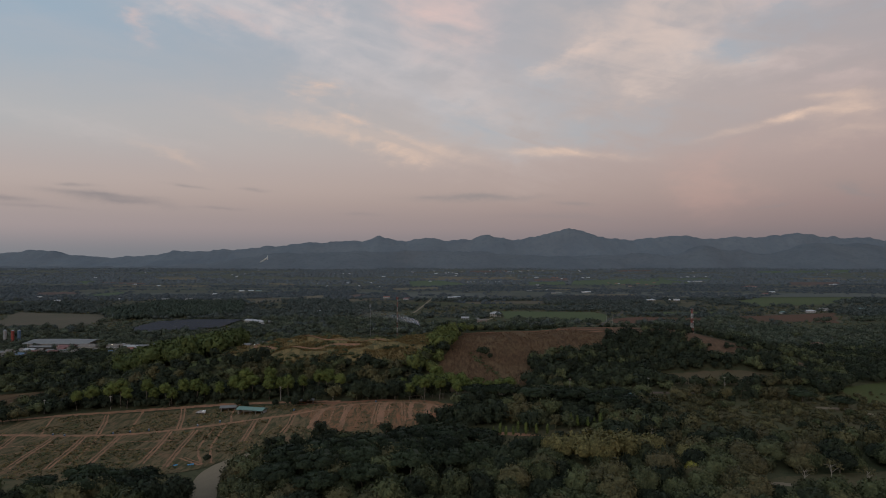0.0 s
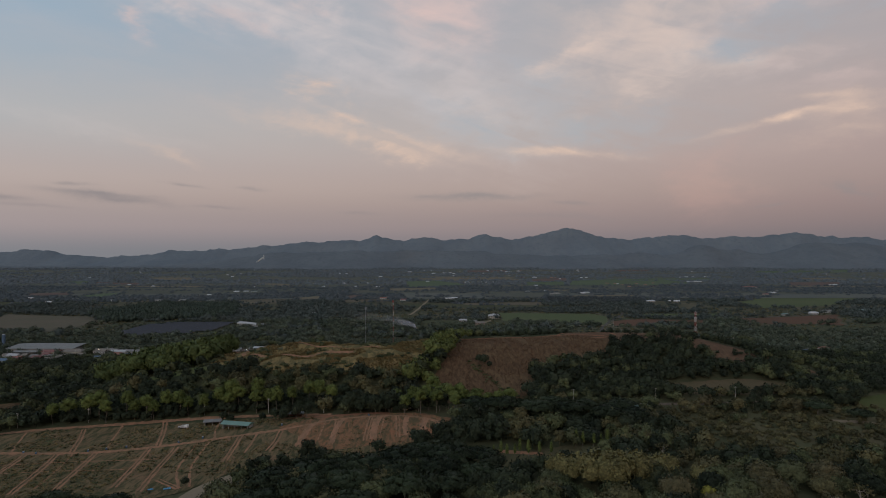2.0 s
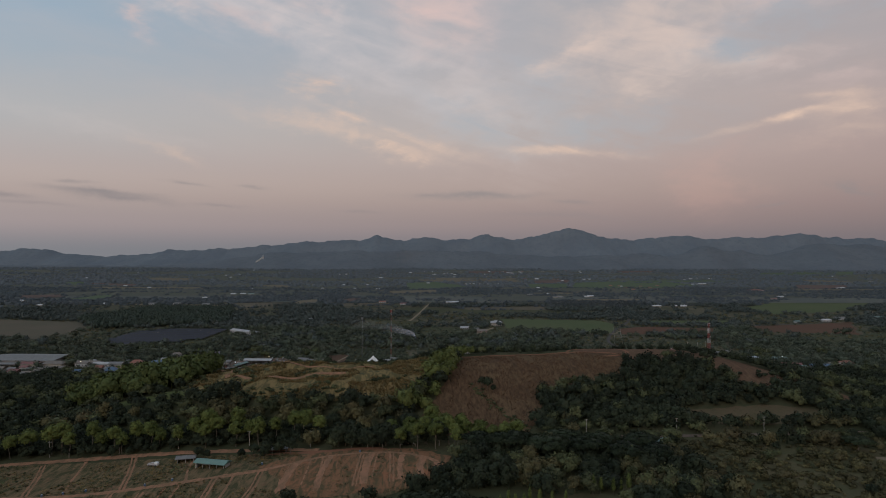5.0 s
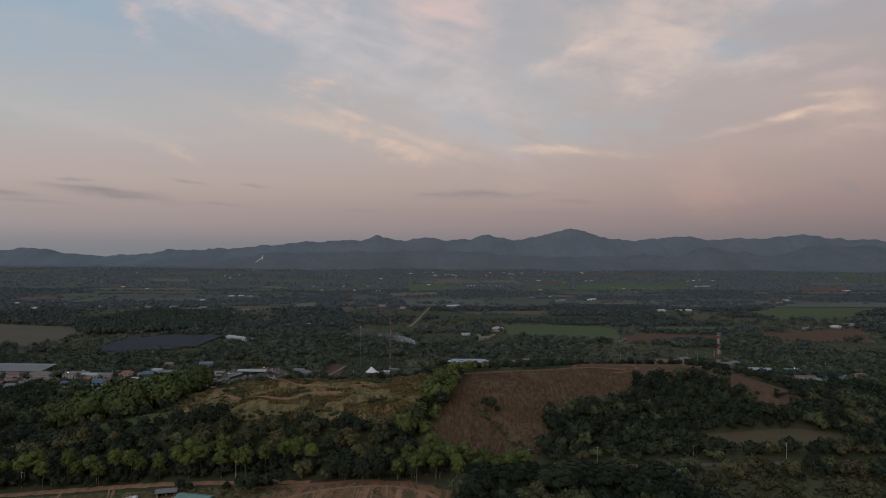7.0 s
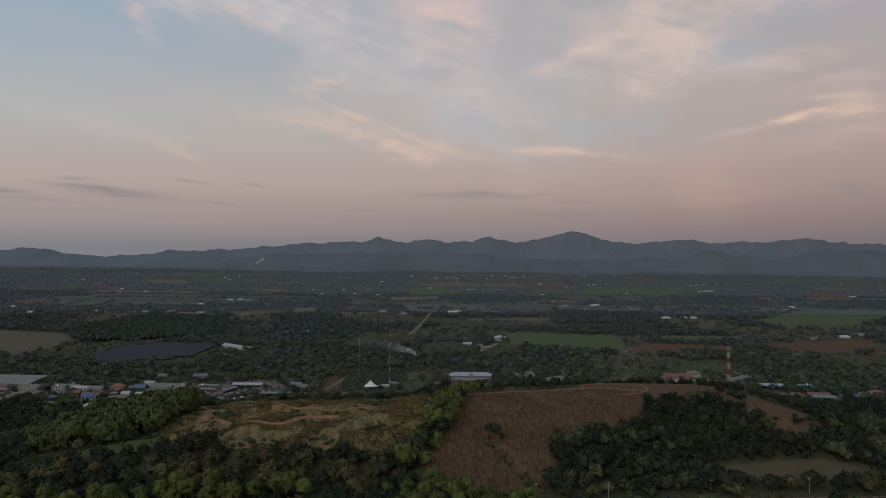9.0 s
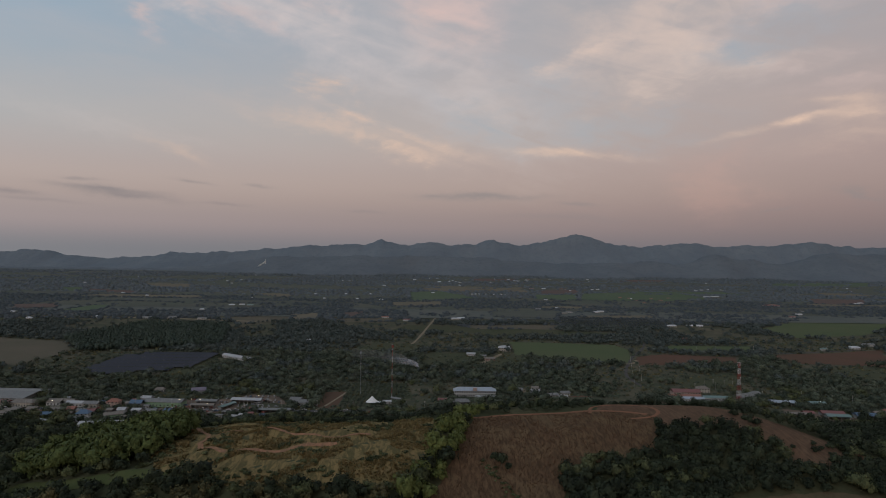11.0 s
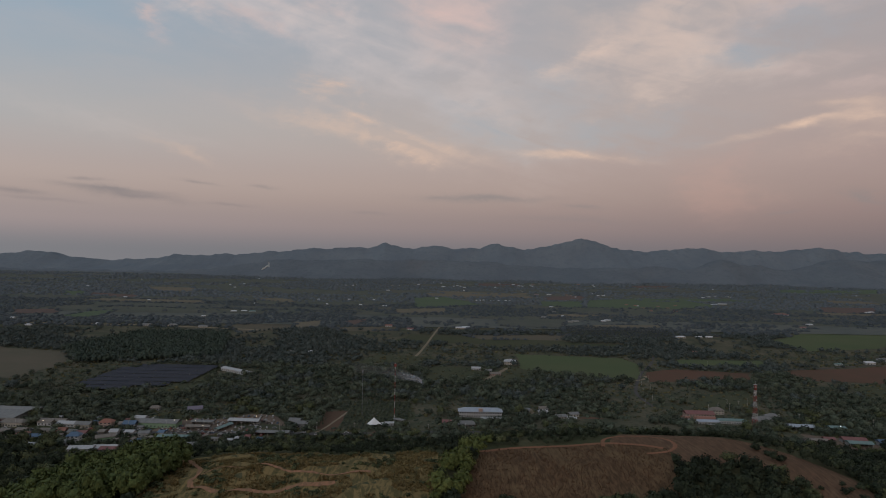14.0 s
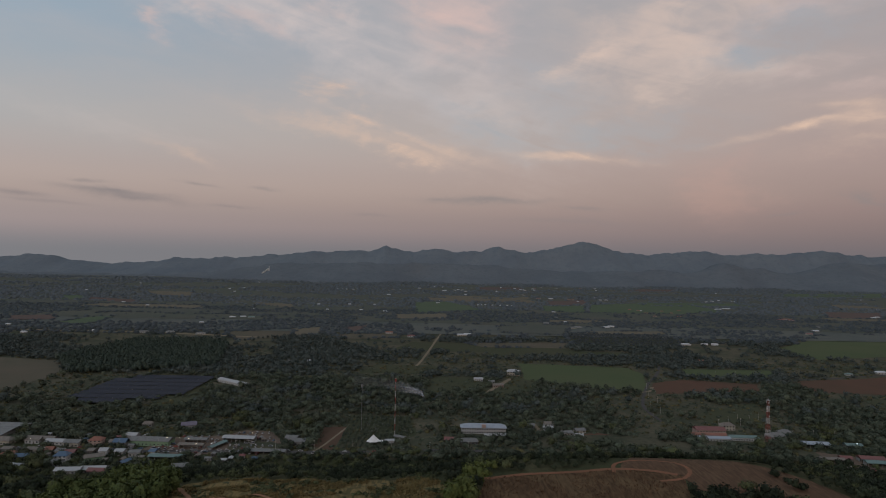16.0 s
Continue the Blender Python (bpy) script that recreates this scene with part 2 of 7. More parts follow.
def foliage(name, dark, light, third, big=0.03, rough=0.65, spray=0.30, tuft=1.0):
    """Leaves: a colour for each spray and each tree, with a broad drift over the land."""
    def build(g, place):
        geo = g.node("ShaderNodeNewGeometry")
        info = g.node("ShaderNodeObjectInfo")
        own = g.node("ShaderNodeAttribute", attribute_name="tree")
        isl = geo.outputs["Random Per Island"]
        tree = g.math("FRACT", g.math("ADD", own.outputs["Fac"], info.outputs["Random"]))
        n1 = g.noise(geo.outputs["Position"], big, 3.0, 0.6)
        n1 = g.math("MULTIPLY", g.math("SUBTRACT", n1, 0.36), 3.4, clamp=True)
        f = g.math("ADD", g.math("MULTIPLY", isl, 0.8 * spray), g.math("ADD", g.math("MULTIPLY", n1, 0.22), g.math("MULTIPLY", g.math("POWER", tree, 1.3), 0.46)))
        # clumps of leaves at two sizes; the shade in the gaps between them is painted
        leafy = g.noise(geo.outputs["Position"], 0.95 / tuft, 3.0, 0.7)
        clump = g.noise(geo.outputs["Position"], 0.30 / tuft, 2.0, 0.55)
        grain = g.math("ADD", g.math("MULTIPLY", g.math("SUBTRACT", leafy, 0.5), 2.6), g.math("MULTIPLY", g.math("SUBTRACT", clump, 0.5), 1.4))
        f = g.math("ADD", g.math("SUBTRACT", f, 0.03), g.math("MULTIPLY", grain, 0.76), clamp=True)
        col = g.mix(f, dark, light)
        odd = g.math("MULTIPLY", g.math("SUBTRACT", g.math("FRACT", g.math("MULTIPLY", tree, 7.31)), 0.62), 2.4, clamp=True)
        n3 = g.noise(geo.outputs["Position"], 0.011, 2.0)
        r = g.math("ADD", g.math("MULTIPLY", odd, 0.6), g.math("MULTIPLY", g.math("SUBTRACT", n3, 0.5), 1.2), clamp=True)
        col = g.mix(g.math("MULTIPLY", r, g.math("ADD", 0.55, grain, clamp=True)), col, third)
        return col, g.math("ADD", leafy, clump)
    return surface(name, build, rough, bump=1.3 * tuft, spec=0.08)


def painted(name, a, wear=0.12, rough=0.6, metal=0.0, ribs=0.0):
    """Painted or sheet-metal surfaces with dirt and, for roofs, ribs."""
    dim = tuple(v * (1 - 2.2 * wear) for v in a)
    def build(g, place):
        n1 = g.noise(place, 0.35, 5.0, 0.65, 0.5)
        n2 = g.noise(place, 2.5, 4.0, 0.6)
        f = g.math("ADD", g.math("MULTIPLY", n1, 0.65), g.math("MULTIPLY", n2, 0.35))
        col = g.mix(g.math("MULTIPLY", g.math("SUBTRACT", f, 0.42), 4.0, clamp=True), a, dim)
        h = n2
        if ribs:
            wv = g.node("ShaderNodeTexWave", bands_direction="X")
            g.feed(wv.inputs["Vector"], place)
            wv.inputs["Scale"].default_value = 0.314 / ribs
            h = wv.outputs["Fac"]
            col = g.mix(g.math("MULTIPLY", h, 0.18), col, dim)
        return col, h
    return surface(name, build, rough, metal, bump=0.03, spec=0.4)


M = {}
M["ground"] = mottled("scrub_ground", (0.045, 0.051, 0.027), (0.080, 0.075, 0.042), (0.035, 0.041, 0.022), 0.012, 0.25, bump=0.4)
# ground of the far plain, greyed and lightened in colour to stand for haze
M["far_ground"] = mottled("far_scrub_ground_hazed", (0.094, 0.102, 0.093), (0.117, 0.117, 0.101), (0.080, 0.090, 0.084), 0.004, 0.03)
M["meadow"] = mottled("meadow_grass", (0.069, 0.070, 0.037), (0.105, 0.085, 0.049), (0.048, 0.056, 0.028), 0.035, 0.45, bump=0.3)
M["valley"] = mottled("valley_grass", (0.053, 0.059, 0.039), (0.110, 0.095, 0.065), (0.039, 0.045, 0.032), 0.018, 0.16, bump=0.3)
M["pale_grass"] = mottled("pale_dry_grass", (0.090, 0.074, 0.043), (0.112, 0.083, 0.053), (0.066, 0.060, 0.034), 0.05, 0.45, bump=0.3)
# far field colours: paler, greyer versions of the nearer ones, tinted as by haze
M["far_tan"] = mottled("far_harvested_field_hazed", (0.150, 0.124, 0.090), (0.127, 0.112, 0.083), (0.113, 0.106, 0.078), 0.01, 0.06)
M["far_olive"] = mottled("far_pasture_hazed", (0.083, 0.089, 0.073), (0.097, 0.097, 0.082), (0.076, 0.082, 0.069), 0.01, 0.06)
M["far_grass"] = mottled("far_rough_grass_hazed", (0.082, 0.090, 0.072), (0.100, 0.097, 0.078), (0.070, 0.080, 0.066), 0.006, 0.04)
M["far_red"] = mottled("far_tilled_field_hazed", (0.124, 0.084, 0.073), (0.108, 0.082, 0.071), (0.098, 0.080, 0.068), 0.01, 0.06)
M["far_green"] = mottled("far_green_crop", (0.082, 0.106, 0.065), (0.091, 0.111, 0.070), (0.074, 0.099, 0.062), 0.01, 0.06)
M["lawn"] = mottled("lawn_grass", (0.062, 0.075, 0.030), (0.080, 0.083, 0.034), (0.049, 0.061, 0.023), 0.03, 0.5, bump=0.1)
def weedy(name, low, high, bare, green, cut, turn=14):
    """An overgrown plotted field: old furrows, blotches of bare red earth, dry weeds and green weeds."""
    def build(g, place):
        mp = g.node("ShaderNodeMapping")
        g.feed(mp.inputs["Vector"], place)
        mp.inputs["Rotation"].default_value = (0, 0, radians(turn))
        mp.inputs["Scale"].default_value = (1.0, 0.22, 1.0)
        furrow = g.noise(mp.outputs[0], 0.32, 5.0, 0.65, 0.8)
        broad = g.noise(place, 0.085, 5.0, 0.7, 0.8)
        fine = g.noise(place, 0.33, 5.0, 0.72)
        col = g.mix(g.math("MULTIPLY", g.math("SUBTRACT", furrow, 0.42), 7.0, clamp=True), low, high)
        spot = g.math("ADD", g.math("MULTIPLY", broad, 0.55), g.math("MULTIPLY", fine, 0.45))
        col = g.mix(g.math("MULTIPLY", g.math("SUBTRACT", spot, cut), 8.0, clamp=True), col, bare)
        col = g.mix(g.math("MULTIPLY", g.math("SUBTRACT", fine, 0.54), 6.0, clamp=True), col, green)
        return col, fine
    return surface(name, build, 0.95, bump=0.6, spec=0.03)


M["plot"] = weedy("weedy_plot", (0.062, 0.059, 0.031), (0.154, 0.109, 0.062), (0.206, 0.116, 0.072), (0.040, 0.050, 0.023), 0.52, 70)
M["mound"] = weedy("grassy_red_mound", (0.094, 0.072, 0.040), (0.212, 0.110, 0.062), (0.290, 0.118, 0.066), (0.058, 0.057, 0.028), 0.52, 4)
M["worn"] = weedy("worn_dirt_track", (0.200, 0.118, 0.073), (0.285, 0.148, 0.090), (0.300, 0.156, 0.096), (0.105, 0.092, 0.050), 0.52, 40)
M["redsoil"] = mottled("bare_red_soil", (0.235, 0.108, 0.066), (0.182, 0.094, 0.058), (0.130, 0.078, 0.048), 0.05, 0.6, bump=0.15)
M["dirt"] = mottled("dirt_track", (0.310, 0.152, 0.090), (0.236, 0.128, 0.078), (0.138, 0.101, 0.056), 0.12, 0.55, bump=0.1)
M["concrete"] = mottled("pale_concrete", (0.216, 0.170, 0.118), (0.188, 0.149, 0.106), (0.160, 0.126, 0.090), 0.06, 1.2, bump=0.03)
M["asphalt"] = mottled("worn_asphalt", (0.086, 0.079, 0.075), (0.071, 0.066, 0.064), (0.060, 0.055, 0.053), 0.05, 1.0, bump=0.03)
M["yard"] = mottled("trampled_yard", (0.150, 0.108, 0.082), (0.115, 0.090, 0.072), (0.19, 0.135, 0.10), 0.06, 0.5, bump=0.1)
def streaky(name, dark, mid, pale, turn):
    """Dry standing crop: uneven streaks down the slope, with paler and redder patches."""
    def build(g, place):
        mp = g.node("ShaderNodeMapping")
        g.feed(mp.inputs["Vector"], place)
        mp.inputs["Rotation"].default_value = (0, 0, radians(turn))
        mp.inputs["Scale"].default_value = (1.0, 0.16, 1.0)
        streak = g.noise(mp.outputs[0], 0.55, 6.0, 0.7, 0.5)
        broad = g.noise(place, 0.03, 4.0, 0.6, 0.8)
        fine = g.noise(place, 1.1, 4.0, 0.65)
        col = g.mix(g.math("MULTIPLY", g.math("SUBTRACT", streak, 0.38), 4.0, clamp=True), dark, mid)
        f = g.math("ADD", g.math("MULTIPLY", broad, 0.6), g.math("MULTIPLY", streak, 0.4))
        col = g.mix(g.math("MULTIPLY", g.math("SUBTRACT", f, 0.50), 5.0, clamp=True), col, pale)
        col = g.mix(g.math("MULTIPLY", g.math("SUBTRACT", fine, 0.58), 4.0, clamp=True), col, dark)
        return col, streak
    return surface(name, build, 0.95, bump=0.4, spec=0.03)


M["stubble"] = streaky("dry_crop_field", (0.059, 0.038, 0.023), (0.119, 0.071, 0.041), (0.144, 0.099, 0.056), 10)
M["hill_soil"] = streaky("reddish_hilltop_soil", (0.080, 0.051, 0.034), (0.134, 0.080, 0.051), (0.150, 0.099, 0.062), 60)
M["ochre"] = weedy("dry_ochre_grass", (0.092, 0.077, 0.036), (0.196, 0.140, 0.064), (0.218, 0.142, 0.074), (0.054, 0.057, 0.024), 0.54, 65)
M["green_crop"] = rowed("green_crop", (0.069, 0.089, 0.046), (0.084, 0.102, 0.052), (0.093, 0.101, 0.055), 5.0, 80, big=0.008, bump=0.2)
M["red_field"] = rowed("tilled_red_field", (0.124, 0.067, 0.048), (0.109, 0.063, 0.046), (0.086, 0.061, 0.042), 4.0, 85, big=0.012)
M["tan_field"] = rowed("harvested_tan_field", (0.123, 0.100, 0.076), (0.111, 0.094, 0.068), (0.091, 0.086, 0.061), 4.0, 85, big=0.012)
M["olive_field"] = rowed("olive_pasture", (0.055, 0.061, 0.037), (0.061, 0.066, 0.038), (0.073, 0.070, 0.045), 6.0, 85, big=0.010)
M["net"] = rowed("black_shade_net", (0.026, 0.028, 0.038), (0.043, 0.045, 0.060), (0.033, 0.038, 0.045), 3.0, 8, big=0.02, rough=0.6)
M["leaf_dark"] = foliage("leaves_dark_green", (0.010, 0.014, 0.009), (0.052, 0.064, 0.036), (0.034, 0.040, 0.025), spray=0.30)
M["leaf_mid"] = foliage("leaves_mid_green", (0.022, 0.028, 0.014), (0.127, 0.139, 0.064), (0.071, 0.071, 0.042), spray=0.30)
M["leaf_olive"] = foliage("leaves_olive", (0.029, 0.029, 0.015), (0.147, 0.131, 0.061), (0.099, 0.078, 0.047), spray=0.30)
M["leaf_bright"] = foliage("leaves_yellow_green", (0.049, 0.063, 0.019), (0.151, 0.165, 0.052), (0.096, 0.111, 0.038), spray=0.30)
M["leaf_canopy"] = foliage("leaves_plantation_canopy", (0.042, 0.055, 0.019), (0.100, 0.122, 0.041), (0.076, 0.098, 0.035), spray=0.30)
# valley trees: leaf green lifted and blued a little to imitate haze
M["leaf_vale"] = foliage("leaves_valley_trees_hazed", (0.028, 0.037, 0.028), (0.115, 0.133, 0.088), (0.095, 0.094, 0.066), big=0.02, spray=0.30, tuft=1.6)
M["leaf_gold"] = foliage("leaves_golden_olive", (0.071, 0.064, 0.026), (0.252, 0.217, 0.087), (0.159, 0.129, 0.058), spray=0.30)
M["leaf_row"] = foliage("leaves_light_green", (0.047, 0.062, 0.018), (0.145, 0.170, 0.048), (0.088, 0.107, 0.035), spray=0.30)
M["leaf_yellow"] = foliage("leaves_yellow", (0.116, 0.109, 0.022), (0.344, 0.305, 0.068), (0.217, 0.210, 0.050))
M["leaf_dry"] = foliage("leaves_dry_brown", (0.059, 0.041, 0.023), (0.152, 0.107, 0.064), (0.092, 0.076, 0.042), spray=0.30)
M["straw"] = foliage("dry_ochre_blades", (0.114, 0.084, 0.038), (0.224, 0.160, 0.070), (0.115, 0.110, 0.043), big=0.05)
M["stalk"] = foliage("dry_brown_stalks", (0.090, 0.050, 0.031), (0.155, 0.094, 0.056), (0.108, 0.067, 0.040), big=0.05)
# woods of the plain: bluish-grey distance haze is mixed into these leaf colours
M["leaf_plain"] = foliage("leaves_plain_woods_hazed", (0.039, 0.051, 0.049), (0.101, 0.116, 0.100), (0.073, 0.080, 0.069), big=0.012, spray=0.28, tuft=2.0)
M["leaf_far"] = foliage("leaves_far_woods_hazed", (0.054, 0.066, 0.071), (0.084, 0.094, 0.100), (0.069, 0.076, 0.081), big=0.006, spray=0.22, tuft=3.0)
M["leaf_foot"] = foliage("leaves_foothill_woods_hazed", (0.090, 0.105, 0.115), (0.117, 0.131, 0.141), (0.099, 0.114, 0.122), big=0.005, tuft=4.0)
M["leaf_rain"] = foliage("leaves_rain_tree", (0.007, 0.011, 0.007), (0.046, 0.061, 0.032), (0.026, 0.034, 0.020), spray=0.30)
# plantation block: extra blue in the leaves for the haze over the valley
M["leaf_rubber"] = foliage("leaves_even_plantation_hazed", (0.041, 0.055, 0.046), (0.076, 0.098, 0.070), (0.062, 0.077, 0.057), big=0.02, spray=0.26, tuft=1.6)
M["bark"] = mottled("grey_bark", (0.16, 0.135, 0.105), (0.12, 0.10, 0.08), (0.21, 0.18, 0.15), 0.6, 5.0, bump=0.05)
M["bark_pale"] = mottled("pale_bark", (0.34, 0.30, 0.24), (0.28, 0.24, 0.19), (0.22, 0.18, 0.14), 0.5, 4.0, bump=0.04)
# far slopes: the blue-grey haze before them is painted into the base colour
M["hills"] = mottled("hazed_wooded_slopes", (0.127, 0.146, 0.165), (0.148, 0.166, 0.181), (0.113, 0.133, 0.150), 0.004, 0.03, bump=8.0)
M["hills_near"] = mottled("hazed_wooded_foothills", (0.111, 0.125, 0.139), (0.131, 0.144, 0.155), (0.095, 0.111, 0.124), 0.004, 0.035, bump=8.0)
M["scar"] = mottled("pale_rock", (0.50, 0.50, 0.48), (0.40, 0.40, 0.38), (0.58, 0.58, 0.56), 0.05, 0.4)
M["white"] = painted("white_paint", (0.390, 0.385, 0.372))
M["cream"] = painted("cream_render", (0.361, 0.329, 0.275))
M["pinkwall"] = painted("salmon_render", (0.368, 0.266, 0.223))
M["greenwall"] = painted("green_render", (0.167, 0.253, 0.156))
M["greywall"] = painted("grey_render", (0.242, 0.237, 0.226))
M["darkwall"] = painted("dark_timber", (0.10, 0.085, 0.075))
M["glass"] = surface("dark_window_glass", lambda g, p: ((0.03, 0.035, 0.04, 1), None), 0.15, spec=0.5)
M["roof_white"] = painted("white_sheet_roof", (0.350, 0.348, 0.350), ribs=0.9)
M["roof_pale"] = painted("new_pale_sheet_roof", (0.47, 0.47, 0.48), 0.06, ribs=0.9)
M["roof_blue"] = painted("pale_blue_sheet_roof", (0.300, 0.335, 0.380), ribs=0.9)
M["roof_deepblue"] = painted("blue_sheet_roof", (0.074, 0.121, 0.186), ribs=0.8)
M["roof_grey"] = painted("grey_sheet_roof", (0.170, 0.165, 0.157), 0.20, ribs=0.9)
M["roof_tan"] = painted("weathered_tan_roof", (0.176, 0.148, 0.122), 0.20, ribs=0.9)
M["roof_green"] = painted("green_sheet_roof", (0.132, 0.224, 0.191), ribs=0.9)
M["roof_turq"] = painted("turquoise_sheet_roof", (0.128, 0.190, 0.178), ribs=0.9)
M["roof_red"] = painted("red_sheet_roof", (0.181, 0.073, 0.066), ribs=0.8)
M["roof_orange"] = painted("orange_tile_roof", (0.235, 0.097, 0.066), ribs=0.6)
M["roof_purple"] = painted("violet_grey_roof", (0.151, 0.129, 0.167), ribs=0.9)
M["steel_red"] = painted("red_steel", (0.250, 0.050, 0.038), 0.16, rough=0.5)
M["steel_white"] = painted("white_steel", (0.400, 0.375, 0.360), 0.16, rough=0.5)
M["steel_grey"] = painted("galvanised_steel", (0.30, 0.31, 0.32), rough=0.45, metal=0.5)
M["mast_white"] = painted("weathered_mast_white", (0.36, 0.35, 0.34), rough=0.5)
M["mast_red"] = painted("weathered_mast_red", (0.22, 0.06, 0.045), rough=0.5)
M["post"] = painted("concrete_post", (0.40, 0.37, 0.33), rough=0.8)
M["tyre"] = painted("black_rubber", (0.03, 0.03, 0.03))
M["tarp"] = painted("blue_tarpaulin", (0.05, 0.20, 0.33), rough=0.5)
M["canvas"] = painted("white_canvas", (0.72, 0.71, 0.69), 0.08)
M["smoke"] = bpy.data.materials.new("thin_smoke")


def make_smoke():
    m = M["smoke"]
    m.use_nodes = True
    g = Graph(m.node_tree)
    place = g.node("ShaderNodeTexCoord").outputs["Object"]
    n = g.noise(place, 0.10, 5.0, 0.6, 0.8)
    gen = g.node("ShaderNodeSeparateXYZ")
    g.feed(gen.inputs[0], g.node("ShaderNodeTexCoord").outputs["Generated"])
    thick = g.math("MULTIPLY", g.math("SUBTRACT", n, 0.33), 1.4, clamp=True)
    d = g.node("ShaderNodeBsdfDiffuse")
    d.inputs[0].default_value = (0.42, 0.44, 0.48, 1)
    t = g.node("ShaderNodeBsdfTransparent")
    mx = g.node("ShaderNodeMixShader")
    age = g.math("MULTIPLY", g.math("POWER", gen.outputs[0], 5.0), 1.7)
    g.feed(mx.inputs[0], g.math("MULTIPLY", thick, g.math("ADD", age, 0.06), clamp=True))
    g.feed(mx.inputs[1], t.outputs[0])
    g.feed(mx.inputs[2], d.outputs[0])
    out = g.node("ShaderNodeOutputMaterial")
    g.feed(out.inputs[0], mx.outputs[0])


make_smoke()


def lamp_glass(name, colour, power):
    m = bpy.data.materials.new(name)
    m.use_nodes = True
    g = Graph(m.node_tree)
    e = g.node("ShaderNodeEmission")
    e.inputs[0].default_value, e.inputs[1].default_value = (*colour, 1), power
    g.feed(g.node("ShaderNodeOutputMaterial").inputs[0], e.outputs[0])
    return m


M["lamp_warm"] = lamp_glass("lit_warm_lamp", (1.0, 0.82, 0.55), 2.2)
M["lamp_cool"] = lamp_glass("lit_cool_lamp", (0.85, 0.93, 1.0), 2.2)

# ---- mesh helpers ----


def raw_mesh(name, verts, tris, material=None, smooth=False, normals=None):
    """A mesh from arrays of vertices (n, 3) and triangles (m, 3), with normals of its own where they are given."""
    verts, tris = np.asarray(verts, np.float32), np.asarray(tris, np.int32)
    me = bpy.data.meshes.new(name)
    me.vertices.add(len(verts))
    me.vertices.foreach_set("co", verts.ravel())
    me.loops.add(tris.size)
    me.loops.foreach_set("vertex_index", tris.ravel())
    me.polygons.add(len(tris))
    me.polygons.foreach_set("loop_start", np.arange(0, tris.size, 3, dtype=np.int32))
    me.polygons.foreach_set("loop_total", np.full(len(tris), 3, dtype=np.int32))
    if smooth or normals is not None:
        me.polygons.foreach_set("use_smooth", np.ones(len(tris), dtype=bool))
    me.update(calc_edges=True)
    me.validate()
    if normals is not None:
        me.attributes.new("custom_normal", "FLOAT_VECTOR", "POINT").data.foreach_set("vector", np.asarray(normals, np.float32).ravel())
    if material:
        me.materials.append(material)
    return me


def unit(v):
    return v / np.maximum(np.linalg.norm(v, axis=-1, keepdims=True), 1e-6)


def outward(verts, tris, normals):
    """Turns each triangle so that it faces the way its normals point."""
    p = verts[tris]
    way = np.cross(p[:, 1] - p[:, 0], p[:, 2] - p[:, 0])
    back = (way * normals[tris].sum(1)).sum(1) < 0
    tris = tris.copy()
    tris[back] = tris[back][:, ::-1]
    return tris


def part(name, bm, material, parent=None, label=""):
    """Links a bmesh as one mesh object under a thing or a part."""
    me = bpy.data.meshes.new(name)
    bm.to_mesh(me)
    bm.free()
    me.materials.append(material)
    ob = new(name, me)
    ob.parent = parent
    return tagged(ob, label) if label else ob


def box(bm, x0, x1, y0, y1, z0, z1):
    v = [bm.verts.new(p) for p in ((x0, y0, z0), (x1, y0, z0), (x1, y1, z0), (x0, y1, z0), (x0, y0, z1), (x1, y0, z1), (x1, y1, z1), (x0, y1, z1))]
    for q in ((3, 2, 1, 0), (4, 5, 6, 7), (0, 1, 5, 4), (1, 2, 6, 5), (2, 3, 7, 6), (3, 0, 4, 7)):
        bm.faces.new([v[i] for i in q])
    return bm


def beam(bm, a, b, r0, r1=None, sides=5):
    """A tapered bar from a to b."""
    a, b = Vector(a), Vector(b)
    r1 = r0 if r1 is None else r1
    turn = (b - a).to_track_quat("Z", "Y").to_matrix()
    rings = []
    for p, r in ((a, r0), (b, r1)):
        rings.append([bm.verts.new(p + turn @ Vector((r * math.cos(2 * math.pi * i / sides), r * math.sin(2 * math.pi * i / sides), 0))) for i in range(sides)])
    for i in range(sides):
        j = (i + 1) % sides
        bm.faces.new((rings[0][i], rings[0][j], rings[1][j], rings[1][i]))
    bm.faces.new(rings[1])
    bm.faces.new(rings[0][::-1])
    return bm


def thing(name, m, label, category, group=""):
    ob = new(name)
    ob.empty_display_size = 0.5
    ob.matrix_world = m
    return tagged(ob, label, category, group)


# ---- the lie of the land ----


def ease(a, b, v):
    u = np.clip((np.asarray(v, float) - a) / (b - a), 0, 1)
    return u * u * (3 - 2 * u)


